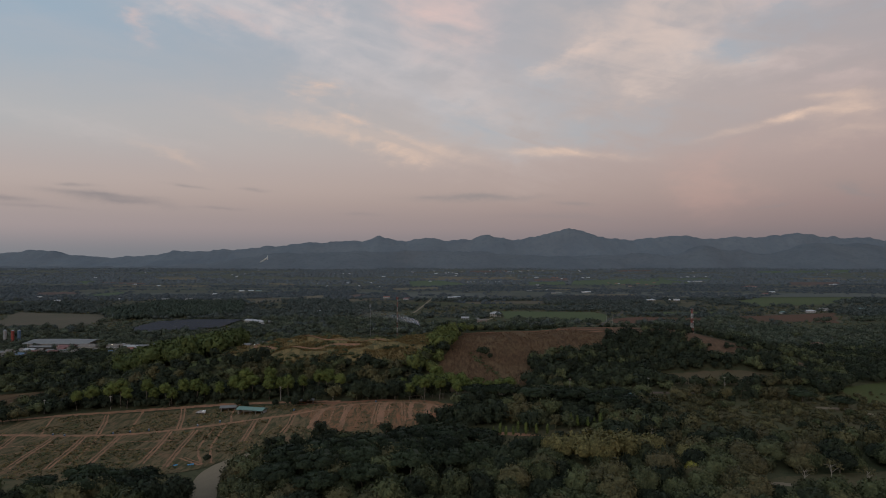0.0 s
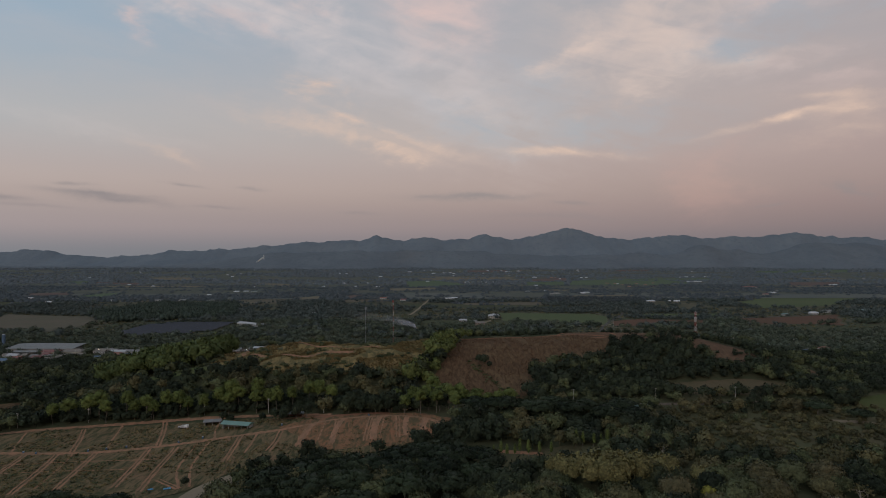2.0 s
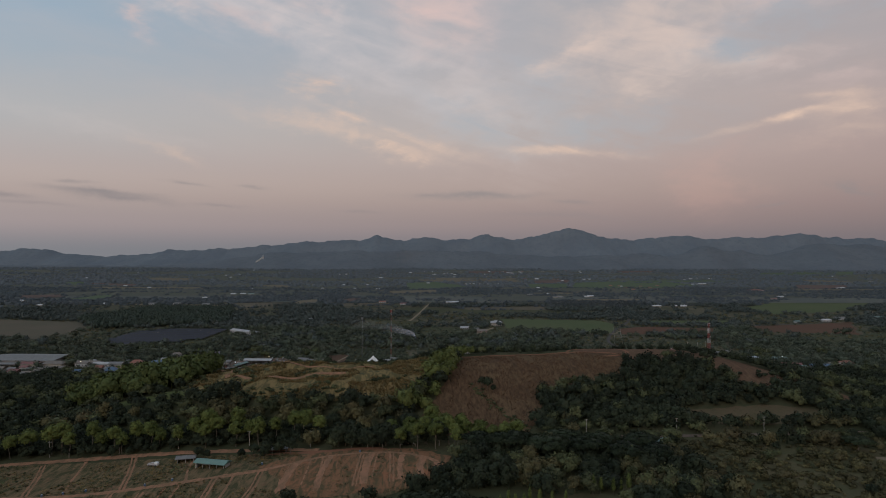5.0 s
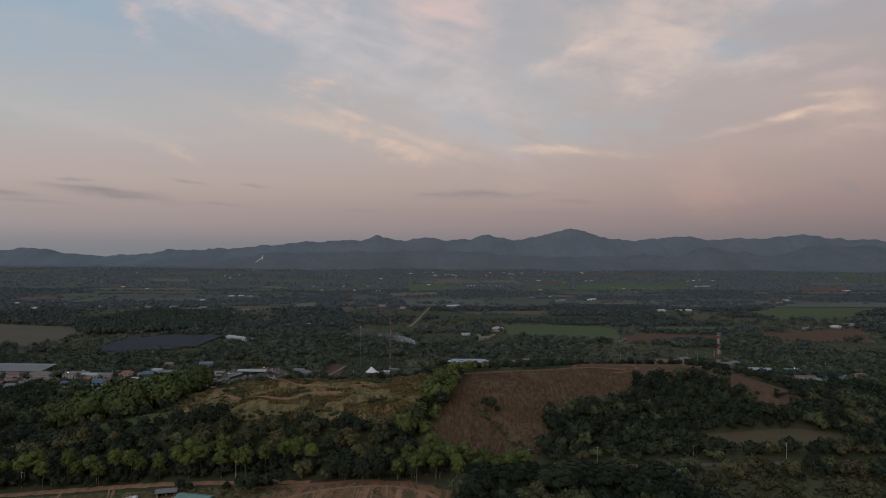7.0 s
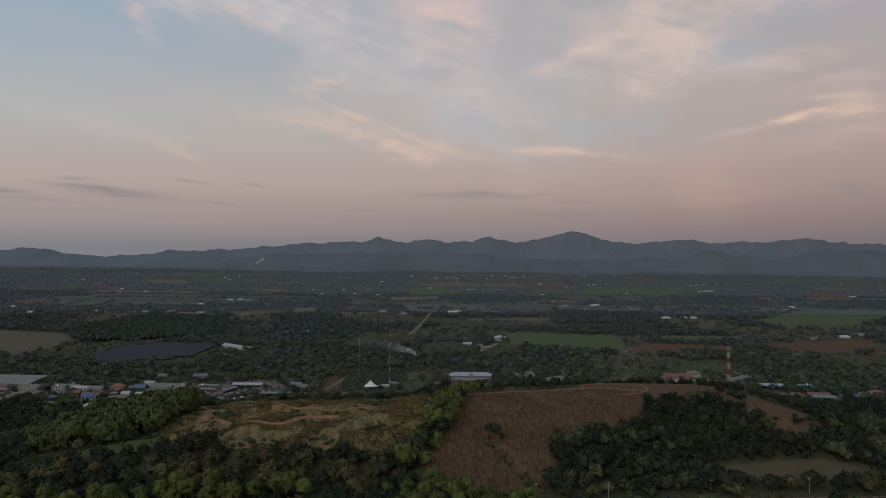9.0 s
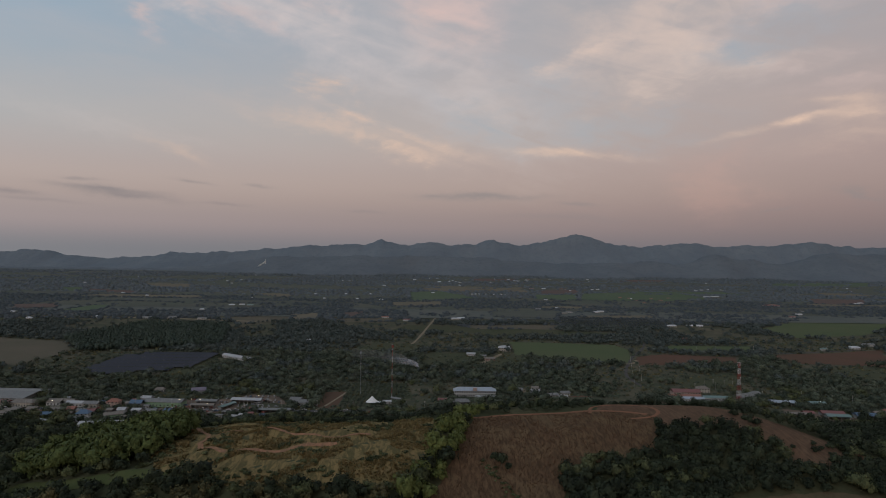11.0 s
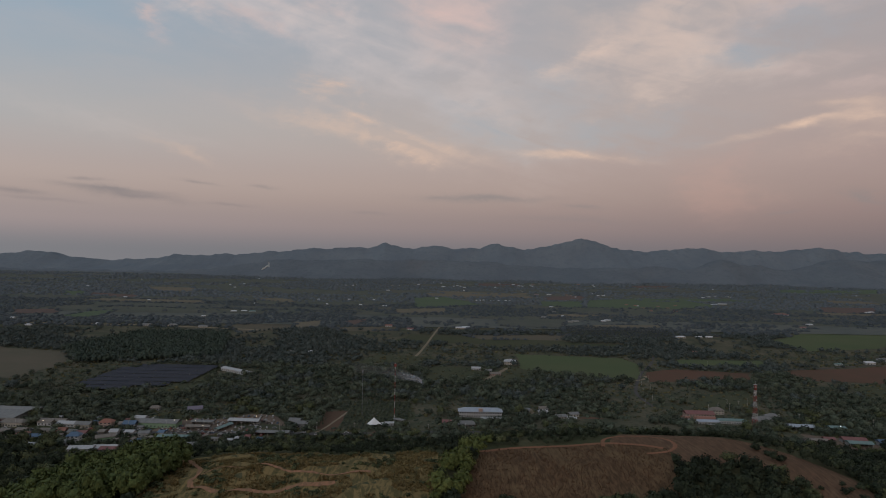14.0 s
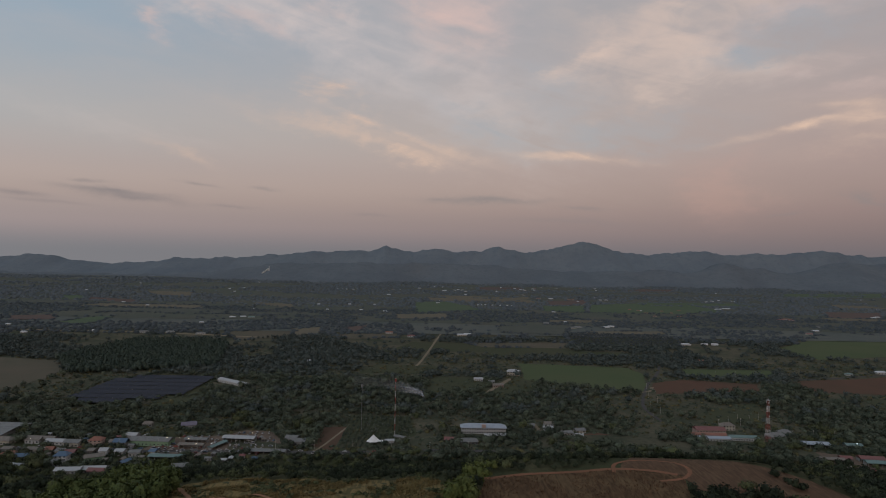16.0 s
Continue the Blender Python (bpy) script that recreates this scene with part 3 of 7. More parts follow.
def land(x, y):
    """Height of the ground: a terrace under the flight, a broad hill across it, the valley floor at 0 beyond."""
    x, y = np.asarray(x, float), np.asarray(y, float)
    terrace = (16 - 5 * (1 - ease(-260, -60, x)) * ease(280, 360, y)) * (1 - ease(600, 740, y))
    crest = 542 + 36 * np.tanh((x - 5) / 35.0) - 40 * ease(230, 480, x)
    rise = np.maximum(30 * ease(-330, -130, x) * (1 - 0.95 * ease(220, 390, x)) - 4 * (1 - ease(-60, 40, x)), 0)
    rise = rise * (1 - 0.05 * ease(10, 40, x) - 0.03 * ease(10, 40, x) * (1 - ease(100, 140, x)))
    d = y - crest
    d = np.where(d > 0, np.maximum(d - 22 * ease(10, 60, x), 0), d)
    flat = 10 + 14 * (1 - ease(-40, 40, x))
    wide = np.where(d < 0, 30 + 30 * ease(-30, 40, x) - 8 * ease(60, 250, x), 75)
    hill = rise * np.exp(-0.5 * (np.maximum(np.abs(d) - flat, 0) / wide) ** 2)
    mound = 6 * np.exp(-0.5 * (((x + 20) / 75) ** 2 + ((y - 385) / 28) ** 2))
    swell = 0.8 * np.sin(x / 57 + 1) * np.sin(y / 71 + 2) + 0.35 * np.sin(x / 23 + y / 31)
    hump = ease(470, 490, y) * (1 - ease(590, 620, y)) * ease(-210, -180, x) * (1 - ease(-10, 15, x))
    swell = swell + 5.0 * np.exp(-0.5 * (((x + 100) / 30) ** 2 + ((y - 536 - 0.15 * (x + 100)) / 10) ** 2)) + 1.9 * hump * np.sin(x / 7.3 + 2 * np.sin(y / 11)) * np.sin(y / 8.1 + 1.3 * np.sin(x / 13))
    return terrace + hill + mound + swell * (1 - ease(650, 900, y)) + 34 * ease(2400, 4300, y)


def level(x, y):
    return float(land(x, y))


def grid_lines(stops):
    out = []
    for a, b, step in stops:
        out += list(np.arange(a, b, step))
    return np.array(out + [stops[-1][1]], float)


def make_ground():
    xs = grid_lines([(-10000, -6000, 2000), (-6000, -1200, 400), (-1200, -500, 50), (-500, 520, 6), (520, 1200, 50), (1200, 6000, 400), (6000, 10000, 2000)])
    ys = grid_lines([(-1500, 0, 250), (0, 180, 30), (180, 780, 6), (780, 1000, 20), (1000, 2000, 100), (2000, 4400, 100), (4400, 6000, 400), (6000, 9000, 1000)])
    gx, gy = np.meshgrid(xs, ys)
    v = np.stack([gx, gy, land(gx, gy)], -1).reshape(-1, 3)
    n, k = len(xs), np.arange(len(xs) * len(ys)).reshape(len(ys), len(xs))
    a, b, c, d = k[:-1, :-1].ravel(), k[:-1, 1:].ravel(), k[1:, 1:].ravel(), k[1:, :-1].ravel()
    tris = np.concatenate([np.stack([a, b, c], 1), np.stack([a, c, d], 1)])
    ob = new("ground", raw_mesh("ground", v, tris, M["ground"], smooth=True))
    tagged(ob, "dark scrubby ground of a hilly rural valley", "ground", kind="structure")


make_ground()


def ragged_outline(points, step, jag, rng):
    """The outline through the points, with uneven edges."""
    out = []
    pts = [Vector(p) for p in points]
    for a, b in zip(pts, pts[1:] + pts[:1]):
        n = max(1, int((b - a).length / step))
        for i in range(n):
            p = a.lerp(b, i / n)
            out.append((p.x + rng.uniform(-jag, jag), p.y + rng.uniform(-jag, jag)))
    return out


OLIVE = []  # rough pastures with scattered shrubs
FIELDS = []  # outlines in which no wood grows


def inside(poly, x, y):
    """Which of the places x, y lie within an outline."""
    hit = np.zeros(np.shape(x), bool)
    j = len(poly) - 1
    for i in range(len(poly)):
        (xi, yi), (xj, yj) = poly[i], poly[j]
        if yi != yj:
            hit ^= ((yi > y) != (yj > y)) & (x < (xj - xi) * (y - yi) / (yj - yi) + xi)
        j = i
    return hit


def field(name, points, material, label, lift=0.25, step=8.0, jag=1.0, keep=True, cut=None, category="field"):
    """A patch of ground cover that follows the land."""
    rng = random.Random(len(points) * 7 + int(abs(points[0][0] * 3 + points[0][1])))
    outline = ragged_outline(points, step, jag, rng)
    if keep:
        FIELDS.append(points)
    if material in (M["olive_field"], M["far_olive"]):
        OLIVE.append(points)
    bm = bmesh.new()
    bm.faces.new([bm.verts.new((x, y, 0)) for x, y in outline])
    size = cut or step
    x0, x1 = min(p[0] for p in outline), max(p[0] for p in outline)
    y0, y1 = min(p[1] for p in outline), max(p[1] for p in outline)
    for axis, lo, hi in ((0, x0, x1), (1, y0, y1)):
        for i in range(1, int((hi - lo) / size)):
            co, no = [0, 0, 0], [0, 0, 0]
            co[axis], no[axis] = lo + i * size, 1
            bmesh.ops.bisect_plane(bm, geom=bm.verts[:] + bm.edges[:] + bm.faces[:], plane_co=co, plane_no=no)
    bmesh.ops.triangulate(bm, faces=bm.faces[:])
    for v in bm.verts:
        v.co.z = level(v.co.x, v.co.y) + lift
    bmesh.ops.recalc_face_normals(bm, faces=bm.faces[:])
    if sum(f.normal.z for f in bm.faces) < 0:
        bmesh.ops.reverse_faces(bm, faces=bm.faces[:])
    for f in bm.faces:
        f.smooth = True
    ob = part(name, bm, material)
    return tagged(ob, label, category, kind="structure")


LANES = []  # centre lines and half widths, kept clear of trees


def lane(name, points, width, material, label, lift=0.4, step=5.0, jag=0.25, clear=True, category="track", ruts=False):
    """A road or track along a smooth line; with ruts, two worn wheel lines with weeds between them."""
    rng = random.Random(int(abs(points[0][0] * 5 + points[-1][1])))
    p = [Vector((*a, 0)) for a in points]
    p = [2 * p[0] - p[1]] + p + [2 * p[-1] - p[-2]]
    line = []
    for a, b, c, d in zip(p, p[1:], p[2:], p[3:]):
        n = max(2, int((c - b).length / step))
        for i in range(n):
            t = i / n
            line.append(0.5 * (2 * b + (c - a) * t + (2 * a - 5 * b + 4 * c - d) * t * t + (3 * b - a - 3 * c + d) * t ** 3))
    line.append(p[-2])
    if clear:
        LANES.append((np.array([(q.x, q.y) for q in line]), width / 2))
    bm = bmesh.new()
    rows = []
    for i, q in enumerate(line):
        way = (line[min(i + 1, len(line) - 1)] - line[max(i - 1, 0)]).normalized()
        side = Vector((way.y, -way.x, 0))
        row = []
        for k in ((-1, -0.75, -0.3, 0.3, 0.7, 1) if ruts else (-1, -0.5, 0, 0.5, 1)):
            s = q + side * (k * width / 2 + (rng.uniform(-jag, jag) if ruts or abs(k) == 1 else 0))
            row.append(bm.verts.new((s.x, s.y, level(s.x, s.y) + lift - (0.15 if abs(k) == 1 else 0))))
        rows.append(row)
    for a, b in zip(rows, rows[1:]):
        for k in ((0, 1, 3, 4) if ruts else range(4)):
            bm.faces.new((a[k], b[k], b[k + 1], a[k + 1])).smooth = True
    bmesh.ops.recalc_face_normals(bm, faces=bm.faces[:])
    if sum(f.normal.z for f in bm.faces) < 0:
        bmesh.ops.reverse_faces(bm, faces=bm.faces[:])
    ob = part(name, bm, material)
    return tagged(ob, label, category, kind="structure")

# ---- far hills ----


def ridge(name, material, y, foot, heights, base, label, seed, left=-3900, right=4300, rough=1.0, away=1.0):
    """A range of wooded hills: a crest line as a sum of summits, with spurs running down to the foot."""
    xs = np.arange(left, right, 22.0)
    rows = np.linspace(0, 1, 15)
    crest = base(xs)
    for c, h, w in heights:
        d = np.abs(xs - c) / w
        crest = crest + h * np.exp(-d * d / (0.35 + 0.65 * d))
    rng = np.random.RandomState(seed)
    ph = rng.uniform(0, 6.28, 12)
    for k, (wl, a) in enumerate(((310, 3.2), (170, 2.4), (95, 1.7), (52, 1.3), (30, 1.0))):
        crest = crest + rough * a * np.sin(xs / wl * 6.28 + ph[k] + 1.5 * np.sin(xs / (wl * 3.1) + ph[k + 5]))
    crest = crest + rng.normal(0, 0.7, len(xs))
    shore = 150 * np.sin(xs / 290 + ph[4]) + 90 * np.sin(xs / 118 + ph[6])
    v = []
    for r in rows:
        spur = 34 * np.sin(xs / 140 + ph[10]) + 20 * np.sin(xs / 61 + ph[11])
        yy = foot + (y - foot) * r + spur * np.sin(r * math.pi) + shore * (1 - r)
        fall = r ** 1.35 * (0.5 + 0.5 * r)
        zz = 14 + (crest - 14) * fall + np.sin(xs / 85 + 5 * r + ph[3]) * 5 * np.sin(r * math.pi) + rng.normal(0, 2.0, len(xs)) * np.sin(r * math.pi)
        v.append(np.stack([xs, yy, zz], 1))
    for back, drop in ((40, 1.5), (110, 9), (220, 40)):
        v.append(np.stack([xs, np.full_like(xs, y + back), crest - drop], 1))
    v.append(np.stack([xs, np.full_like(xs, y + 320), np.full_like(xs, -30)], 1))
    v = np.concatenate(v)
    v = (v - (1.5, 85, 141.6)) * away + (1.5, 85, 141.6)
    n = len(xs)
    k = np.arange(len(v)).reshape(-1, n)
    a, b, c, d = k[:-1, :-1].ravel(), k[:-1, 1:].ravel(), k[1:, 1:].ravel(), k[1:, :-1].ravel()
    tris = np.concatenate([np.stack([a, b, c], 1), np.stack([a, c, d], 1)])
    ob = new(name, raw_mesh(name, v, tris, material, smooth=True))
    return tagged(ob, label, "hills", kind="structure")


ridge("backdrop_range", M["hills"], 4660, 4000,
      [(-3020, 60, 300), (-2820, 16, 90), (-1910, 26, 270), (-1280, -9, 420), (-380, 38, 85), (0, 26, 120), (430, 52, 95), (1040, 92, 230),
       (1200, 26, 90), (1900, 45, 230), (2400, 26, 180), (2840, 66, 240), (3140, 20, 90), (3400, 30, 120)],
      lambda x: 101 + 130 * ease(-2450, -600, x), "long range of wooded hills on the horizon, blue-grey haze in its colour", 3, rough=1.35, away=1.045)
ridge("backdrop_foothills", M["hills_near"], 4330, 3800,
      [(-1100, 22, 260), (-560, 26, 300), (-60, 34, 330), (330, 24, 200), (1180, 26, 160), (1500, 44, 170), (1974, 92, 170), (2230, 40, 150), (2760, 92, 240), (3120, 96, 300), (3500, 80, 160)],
      lambda x: 44 + 74 * ease(-1900, -900, x) - 24 * ease(700, 1300, x), "darker wooded foothills in front of the range, haze in their colour", 8, rough=0.8)

# ---- fields and bare ground ----
field("weedy_field", [(-275, 384), (-237, 410), (-174, 411), (-118, 408), (-86, 404), (-55, 403), (-10, 404), (14, 386), (8, 362), (-30, 340), (-70, 330), (-95, 318), (-112, 292), (-158, 274), (-225, 288)],
      M["plot"], "weedy field plotted out by red dirt tracks", 0.25, 6)
field("bare_mound", [(-88, 382), (-70, 399), (-40, 406), (-8, 406), (13, 388), (8, 362), (-20, 350), (-56, 346), (-72, 366)], M["mound"], "grassy red earth mound beside the field", 0.33, 6, 1.5)
field("roadside_soil", [(-102, 404), (-62, 406), (-30, 411), (8, 398), (-20, 408), (-60, 400)], M["redsoil"], "strip of bare red soil along the field", 0.3, 5, 1.0)
field("tilled_corner", [(-345, 462), (-300, 482), (-276, 446), (-290, 424), (-340, 430)], M["stubble"], "small tilled brown field beside the woods", 0.25, 6)
CROP = [(-10, 430), (12, 496), (35, 582), (127, 601), (169, 586), (152, 522), (118, 514), (84, 507), (78, 470), (62, 436), (30, 430)]
field("dry_crop_hillside", CROP,
      M["stubble"], "brown hillside field of dry standing crop", 0.3, 6, 1.2)
field("hilltop_clearing", [(168, 588), (130, 602), (150, 640), (215, 630), (262, 592), (284, 556), (284, 520), (262, 507), (240, 511), (236, 535), (214, 556), (167, 561)],
      M["hill_soil"], "strip of dry reddish crop along the hilltop", 0.3, 6, 1.5)
field("hilltop_clearing", [(294, 548), (316, 532), (326, 506), (308, 500), (292, 520)], M["hill_soil"], "small patch of bare reddish soil on the hilltop", 0.3, 5, 1.5)
HUMP = [(-196, 560), (-172, 612), (-110, 604), (-60, 596), (-14, 600), (8, 560), (-4, 496), (-14, 468), (-60, 462), (-110, 464), (-160, 480)]
field("ochre_hump", HUMP,
      M["ochre"], "rounded hump of dry ochre grass", 0.3, 6, 2.0)
FIELDS.append([(-272, 530), (-240, 516), (-200, 506), (-178, 510), (-174, 570), (-200, 630), (-230, 625), (-268, 575)])
field("grass_slope", [(-264, 520), (-214, 499), (-177, 488), (-146, 484), (-150, 474), (-172, 471), (-225, 479), (-262, 500)], M["lawn"], "strip of green grass below the wood", 0.25, 6, 1.5)
field("pale_strip", [(178, 482), (246, 490), (284, 482), (274, 464), (215, 460), (180, 462)], M["pale_grass"], "pale grass strip between the woods", 0.25, 5)
field("park_lawn", [(306, 452), (360, 474), (390, 440), (342, 396), (300, 402), (293, 426)], M["lawn"], "smooth green lawn beside a curving path", 0.25, 6)
field("near_lawn", [(128, 262), (166, 278), (216, 282), (210, 246), (150, 244)], M["meadow"], "dry lawn under pale-trunked trees", 0.25, 6)
field("road_verge", [(-235, 290), (-160, 272), (-114, 290), (-108, 266), (-128, 254), (-165, 248), (-220, 262)], M["meadow"], "dark grass verge below the field", 0.22, 6, 1.5)
field("garden_grass", [(16, 320), (16, 344), (60, 344), (104, 362), (110, 344), (84, 326), (56, 316)], M["meadow"], "rough grass round a row of cypresses", 0.22, 6, 1.5, keep=False)
FIELDS.append([(22, 319), (22, 338), (60, 340), (100, 356), (104, 346), (84, 327), (50, 319)])
field("roadside_meadow", [(172, 428), (286, 430), (300, 404), (330, 352), (250, 332), (182, 348)], M["meadow"], "rough meadow beside the lane", 0.22, 7, 1.5, keep=False)

field("green_crop_field", [(150, 1292), (342, 1266), (352, 1195), (310, 1072), (205, 1096), (140, 1140)], M["green_crop"], "level field of fresh green crop", 0.3, 25, 3, cut=60)
field("green_crop_field", [(768, 1545), (950, 1715), (1090, 1850), (1170, 1850), (1290, 1790), (1150, 1620), (953, 1452), (760, 1398)], M["green_crop"], "large green crop field on the plain", 0.3, 40, 5, cut=100)
field("green_crop_field", [(440, 1262), (600, 1266), (575, 1198), (420, 1188)], M["green_crop"], "narrow green crop strip", 0.3, 25, 3, cut=60)
field("red_soil_field", [(340, 1130), (402, 1164), (512, 1135), (490, 1085), (318, 1050)], M["red_field"], "tilled red soil field", 0.3, 25, 4, cut=60)
field("red_soil_field", [(575, 1158), (830, 1235), (720, 1055), (560, 1092)], M["red_field"], "wide tilled red soil field", 0.3, 25, 4, cut=60)
field("harvested_field", [(150, 838), (181, 846), (225, 822), (262, 800), (253, 771), (200, 785), (158, 803)], M["red_field"], "brown harvested field beside the lane", 0.3, 12, 2, cut=25)
field("tan_field", [(-512, 1675), (-299, 1801), (-280, 1655), (-446, 1530)], M["tan_field"], "pale dry field at a wood's edge", 0.3, 30, 5, cut=80)
field("tan_field", [(-860, 1290), (-655, 1236), (-590, 1128), (-585, 1000), (-720, 1010)], M["tan_field"], "dull tan harvested field", 0.3, 30, 5, cut=80)
field("olive_pasture", [(-372, 965), (-316, 1030), (-300, 985), (-339, 910)], M["olive_field"], "small olive pasture", 0.3, 12, 3, cut=30)
field("bare_lot", [(-122, 782), (-124, 852), (-99, 856), (-102, 770)], M["red_field"], "bare reddish building lot", 0.3, 8, 0.6, cut=20)
field("vehicle_yard", [(-290, 756), (-270, 806), (-222, 816), (-206, 838), (-176, 832), (-158, 800), (-158, 762), (-235, 750)], M["yard"], "trampled dirt yard crowded with vehicles", 0.3, 10, 1.0, cut=25)
field("station_yard", [(366, 800), (420, 780), (452, 752), (440, 740), (384, 746), (362, 776)], M["yard"], "bare yard among low roofs", 0.28, 10, 1.0, cut=25)
field("grass_lot", [(330, 940), (440, 1010), (405, 905), (320, 880)], M["olive_field"], "rough grass lot", 0.3, 12, 2, cut=30)
field("orchard_ground", [(-104, 766), (-106, 905), (-30, 905), (-20, 828), (-74, 774)], M["olive_field"], "grassy orchard floor", 0.28, 12, 1, cut=30, keep=True)
field("plantation_ground", [(340, 1790), (612, 1735), (552, 1540), (305, 1535)], M["olive_field"], "orchard floor in even rows", 0.28, 30, 4, cut=80, keep=True)
field("lane_verge", [(60, 1040), (128, 1160), (160, 1140), (140, 1060), (90, 1010)], M["olive_field"], "verge of dry grass round the villa", 0.25, 20, 3, cut=40)


def shade_nets():
    """Low black nets on posts, in long bays with gaps between them."""
    rng = random.Random(21)
    FIELDS.append([(-478, 956), (-486, 1071), (-428, 1140), (-337, 1112), (-324, 1008), (-394, 948), (-424, 927)])
    field("net_ground", [(-478, 956), (-486, 1071), (-428, 1140), (-337, 1112), (-324, 1008), (-394, 948), (-424, 927)], M["ground"], "bare dark soil under shade nets", 0.2, 20, 2, keep=False, cut=40)
    out = [(-474, 960), (-482, 1069), (-427, 1136), (-340, 1109), (-328, 1010), (-395, 952), (-424, 932)]
    for i in range(12):
        for j in range(7):
            cx, cy = -550 + 20 * i, 950 + 26 * j
            if not inside(out, np.array([cx]), np.array([cy]))[0]:
                continue
            net = thing("shade_net", pose(cx, cy, 0, 0, 0, 4), "low black shade net stretched on posts", "shade net", "shade nets on the plain")
            bm = bmesh.new()
            rows = [[bm.verts.new((-9.8 + 19.6 * a / 6, -11.9 + 23.8 * b / 3, 2.4 + 0.12 * math.sin(a * 1.9 + i) * math.cos(b * 2 + j) - 0.15 * (a % 2))) for b in range(4)] for a in range(7)]
            for a, b in zip(rows, rows[1:]):
                for k in range(3):
                    bm.faces.new((a[k], b[k], b[k + 1], a[k + 1]))
            part("netting", bm, M["net"], net)
            for px, py in ((-9, -11), (9, -11), (9, 11), (-9, 11)):
                part("net_post", beam(bmesh.new(), (px, py, 0), (px, py, 2.4), 0.08), M["post"], net)


shade_nets()


field("valley_floor", [(-1500, 745), (1550, 745), (2000, 1720), (-1900, 1720)], M["valley"], "grassy valley floor between woods", 0.05, 100, 0, keep=False, cut=100)
field("far_scrub", [(-2900, 1700), (3100, 1700), (4200, 3700), (4500, 4700), (-4300, 4700), (-3900, 3700)], M["far_ground"], "scrub of the far plain, haze in its greyish colour", 1.2, 200, 0, keep=False, cut=200)


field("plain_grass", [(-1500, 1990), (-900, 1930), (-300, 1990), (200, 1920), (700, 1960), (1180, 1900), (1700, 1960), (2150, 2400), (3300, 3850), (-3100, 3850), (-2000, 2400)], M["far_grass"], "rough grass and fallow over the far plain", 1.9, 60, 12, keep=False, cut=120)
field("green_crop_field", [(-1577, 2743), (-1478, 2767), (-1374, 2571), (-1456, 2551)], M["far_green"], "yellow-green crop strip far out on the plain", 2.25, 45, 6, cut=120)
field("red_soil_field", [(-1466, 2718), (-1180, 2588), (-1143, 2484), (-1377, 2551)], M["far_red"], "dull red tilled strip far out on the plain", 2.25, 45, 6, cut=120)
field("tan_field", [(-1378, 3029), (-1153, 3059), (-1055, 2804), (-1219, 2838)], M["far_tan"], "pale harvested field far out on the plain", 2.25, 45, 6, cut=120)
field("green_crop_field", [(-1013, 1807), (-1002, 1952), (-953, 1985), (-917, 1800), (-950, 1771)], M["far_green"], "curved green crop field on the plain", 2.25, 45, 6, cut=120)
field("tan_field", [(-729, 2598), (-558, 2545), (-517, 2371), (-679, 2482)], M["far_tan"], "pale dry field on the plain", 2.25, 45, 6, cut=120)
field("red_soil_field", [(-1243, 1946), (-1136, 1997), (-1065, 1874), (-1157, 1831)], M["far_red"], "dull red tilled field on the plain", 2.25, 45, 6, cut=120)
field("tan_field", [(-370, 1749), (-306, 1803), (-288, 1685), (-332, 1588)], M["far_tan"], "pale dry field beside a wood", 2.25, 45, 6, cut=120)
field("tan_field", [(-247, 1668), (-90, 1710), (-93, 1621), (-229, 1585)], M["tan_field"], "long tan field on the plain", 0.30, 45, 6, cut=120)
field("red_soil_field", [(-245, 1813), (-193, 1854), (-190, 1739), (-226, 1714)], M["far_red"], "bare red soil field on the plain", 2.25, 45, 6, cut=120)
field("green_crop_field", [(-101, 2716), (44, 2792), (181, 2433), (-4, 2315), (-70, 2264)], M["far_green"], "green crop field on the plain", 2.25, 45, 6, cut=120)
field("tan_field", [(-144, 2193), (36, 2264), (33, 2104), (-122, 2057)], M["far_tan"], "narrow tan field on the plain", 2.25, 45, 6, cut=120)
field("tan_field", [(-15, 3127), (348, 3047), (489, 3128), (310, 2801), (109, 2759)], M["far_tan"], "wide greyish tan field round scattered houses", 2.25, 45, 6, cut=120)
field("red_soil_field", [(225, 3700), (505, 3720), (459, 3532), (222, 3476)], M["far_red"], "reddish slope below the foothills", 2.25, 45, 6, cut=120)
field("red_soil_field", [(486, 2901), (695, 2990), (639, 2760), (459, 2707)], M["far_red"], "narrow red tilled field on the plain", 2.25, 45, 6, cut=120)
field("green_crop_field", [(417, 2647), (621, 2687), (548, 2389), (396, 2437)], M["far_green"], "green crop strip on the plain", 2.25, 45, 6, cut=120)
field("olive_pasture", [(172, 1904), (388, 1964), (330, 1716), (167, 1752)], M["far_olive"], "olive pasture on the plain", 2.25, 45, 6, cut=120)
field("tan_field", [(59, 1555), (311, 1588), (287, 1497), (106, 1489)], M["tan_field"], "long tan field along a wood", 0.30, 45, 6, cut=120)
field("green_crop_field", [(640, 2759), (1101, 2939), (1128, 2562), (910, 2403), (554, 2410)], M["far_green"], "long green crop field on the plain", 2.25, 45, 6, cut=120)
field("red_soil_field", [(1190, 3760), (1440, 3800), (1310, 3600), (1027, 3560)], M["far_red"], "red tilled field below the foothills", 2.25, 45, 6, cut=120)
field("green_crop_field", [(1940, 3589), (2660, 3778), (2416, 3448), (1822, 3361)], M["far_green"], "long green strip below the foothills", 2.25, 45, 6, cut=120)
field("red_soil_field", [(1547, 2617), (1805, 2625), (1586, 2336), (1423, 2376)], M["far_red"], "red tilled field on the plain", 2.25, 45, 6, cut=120)
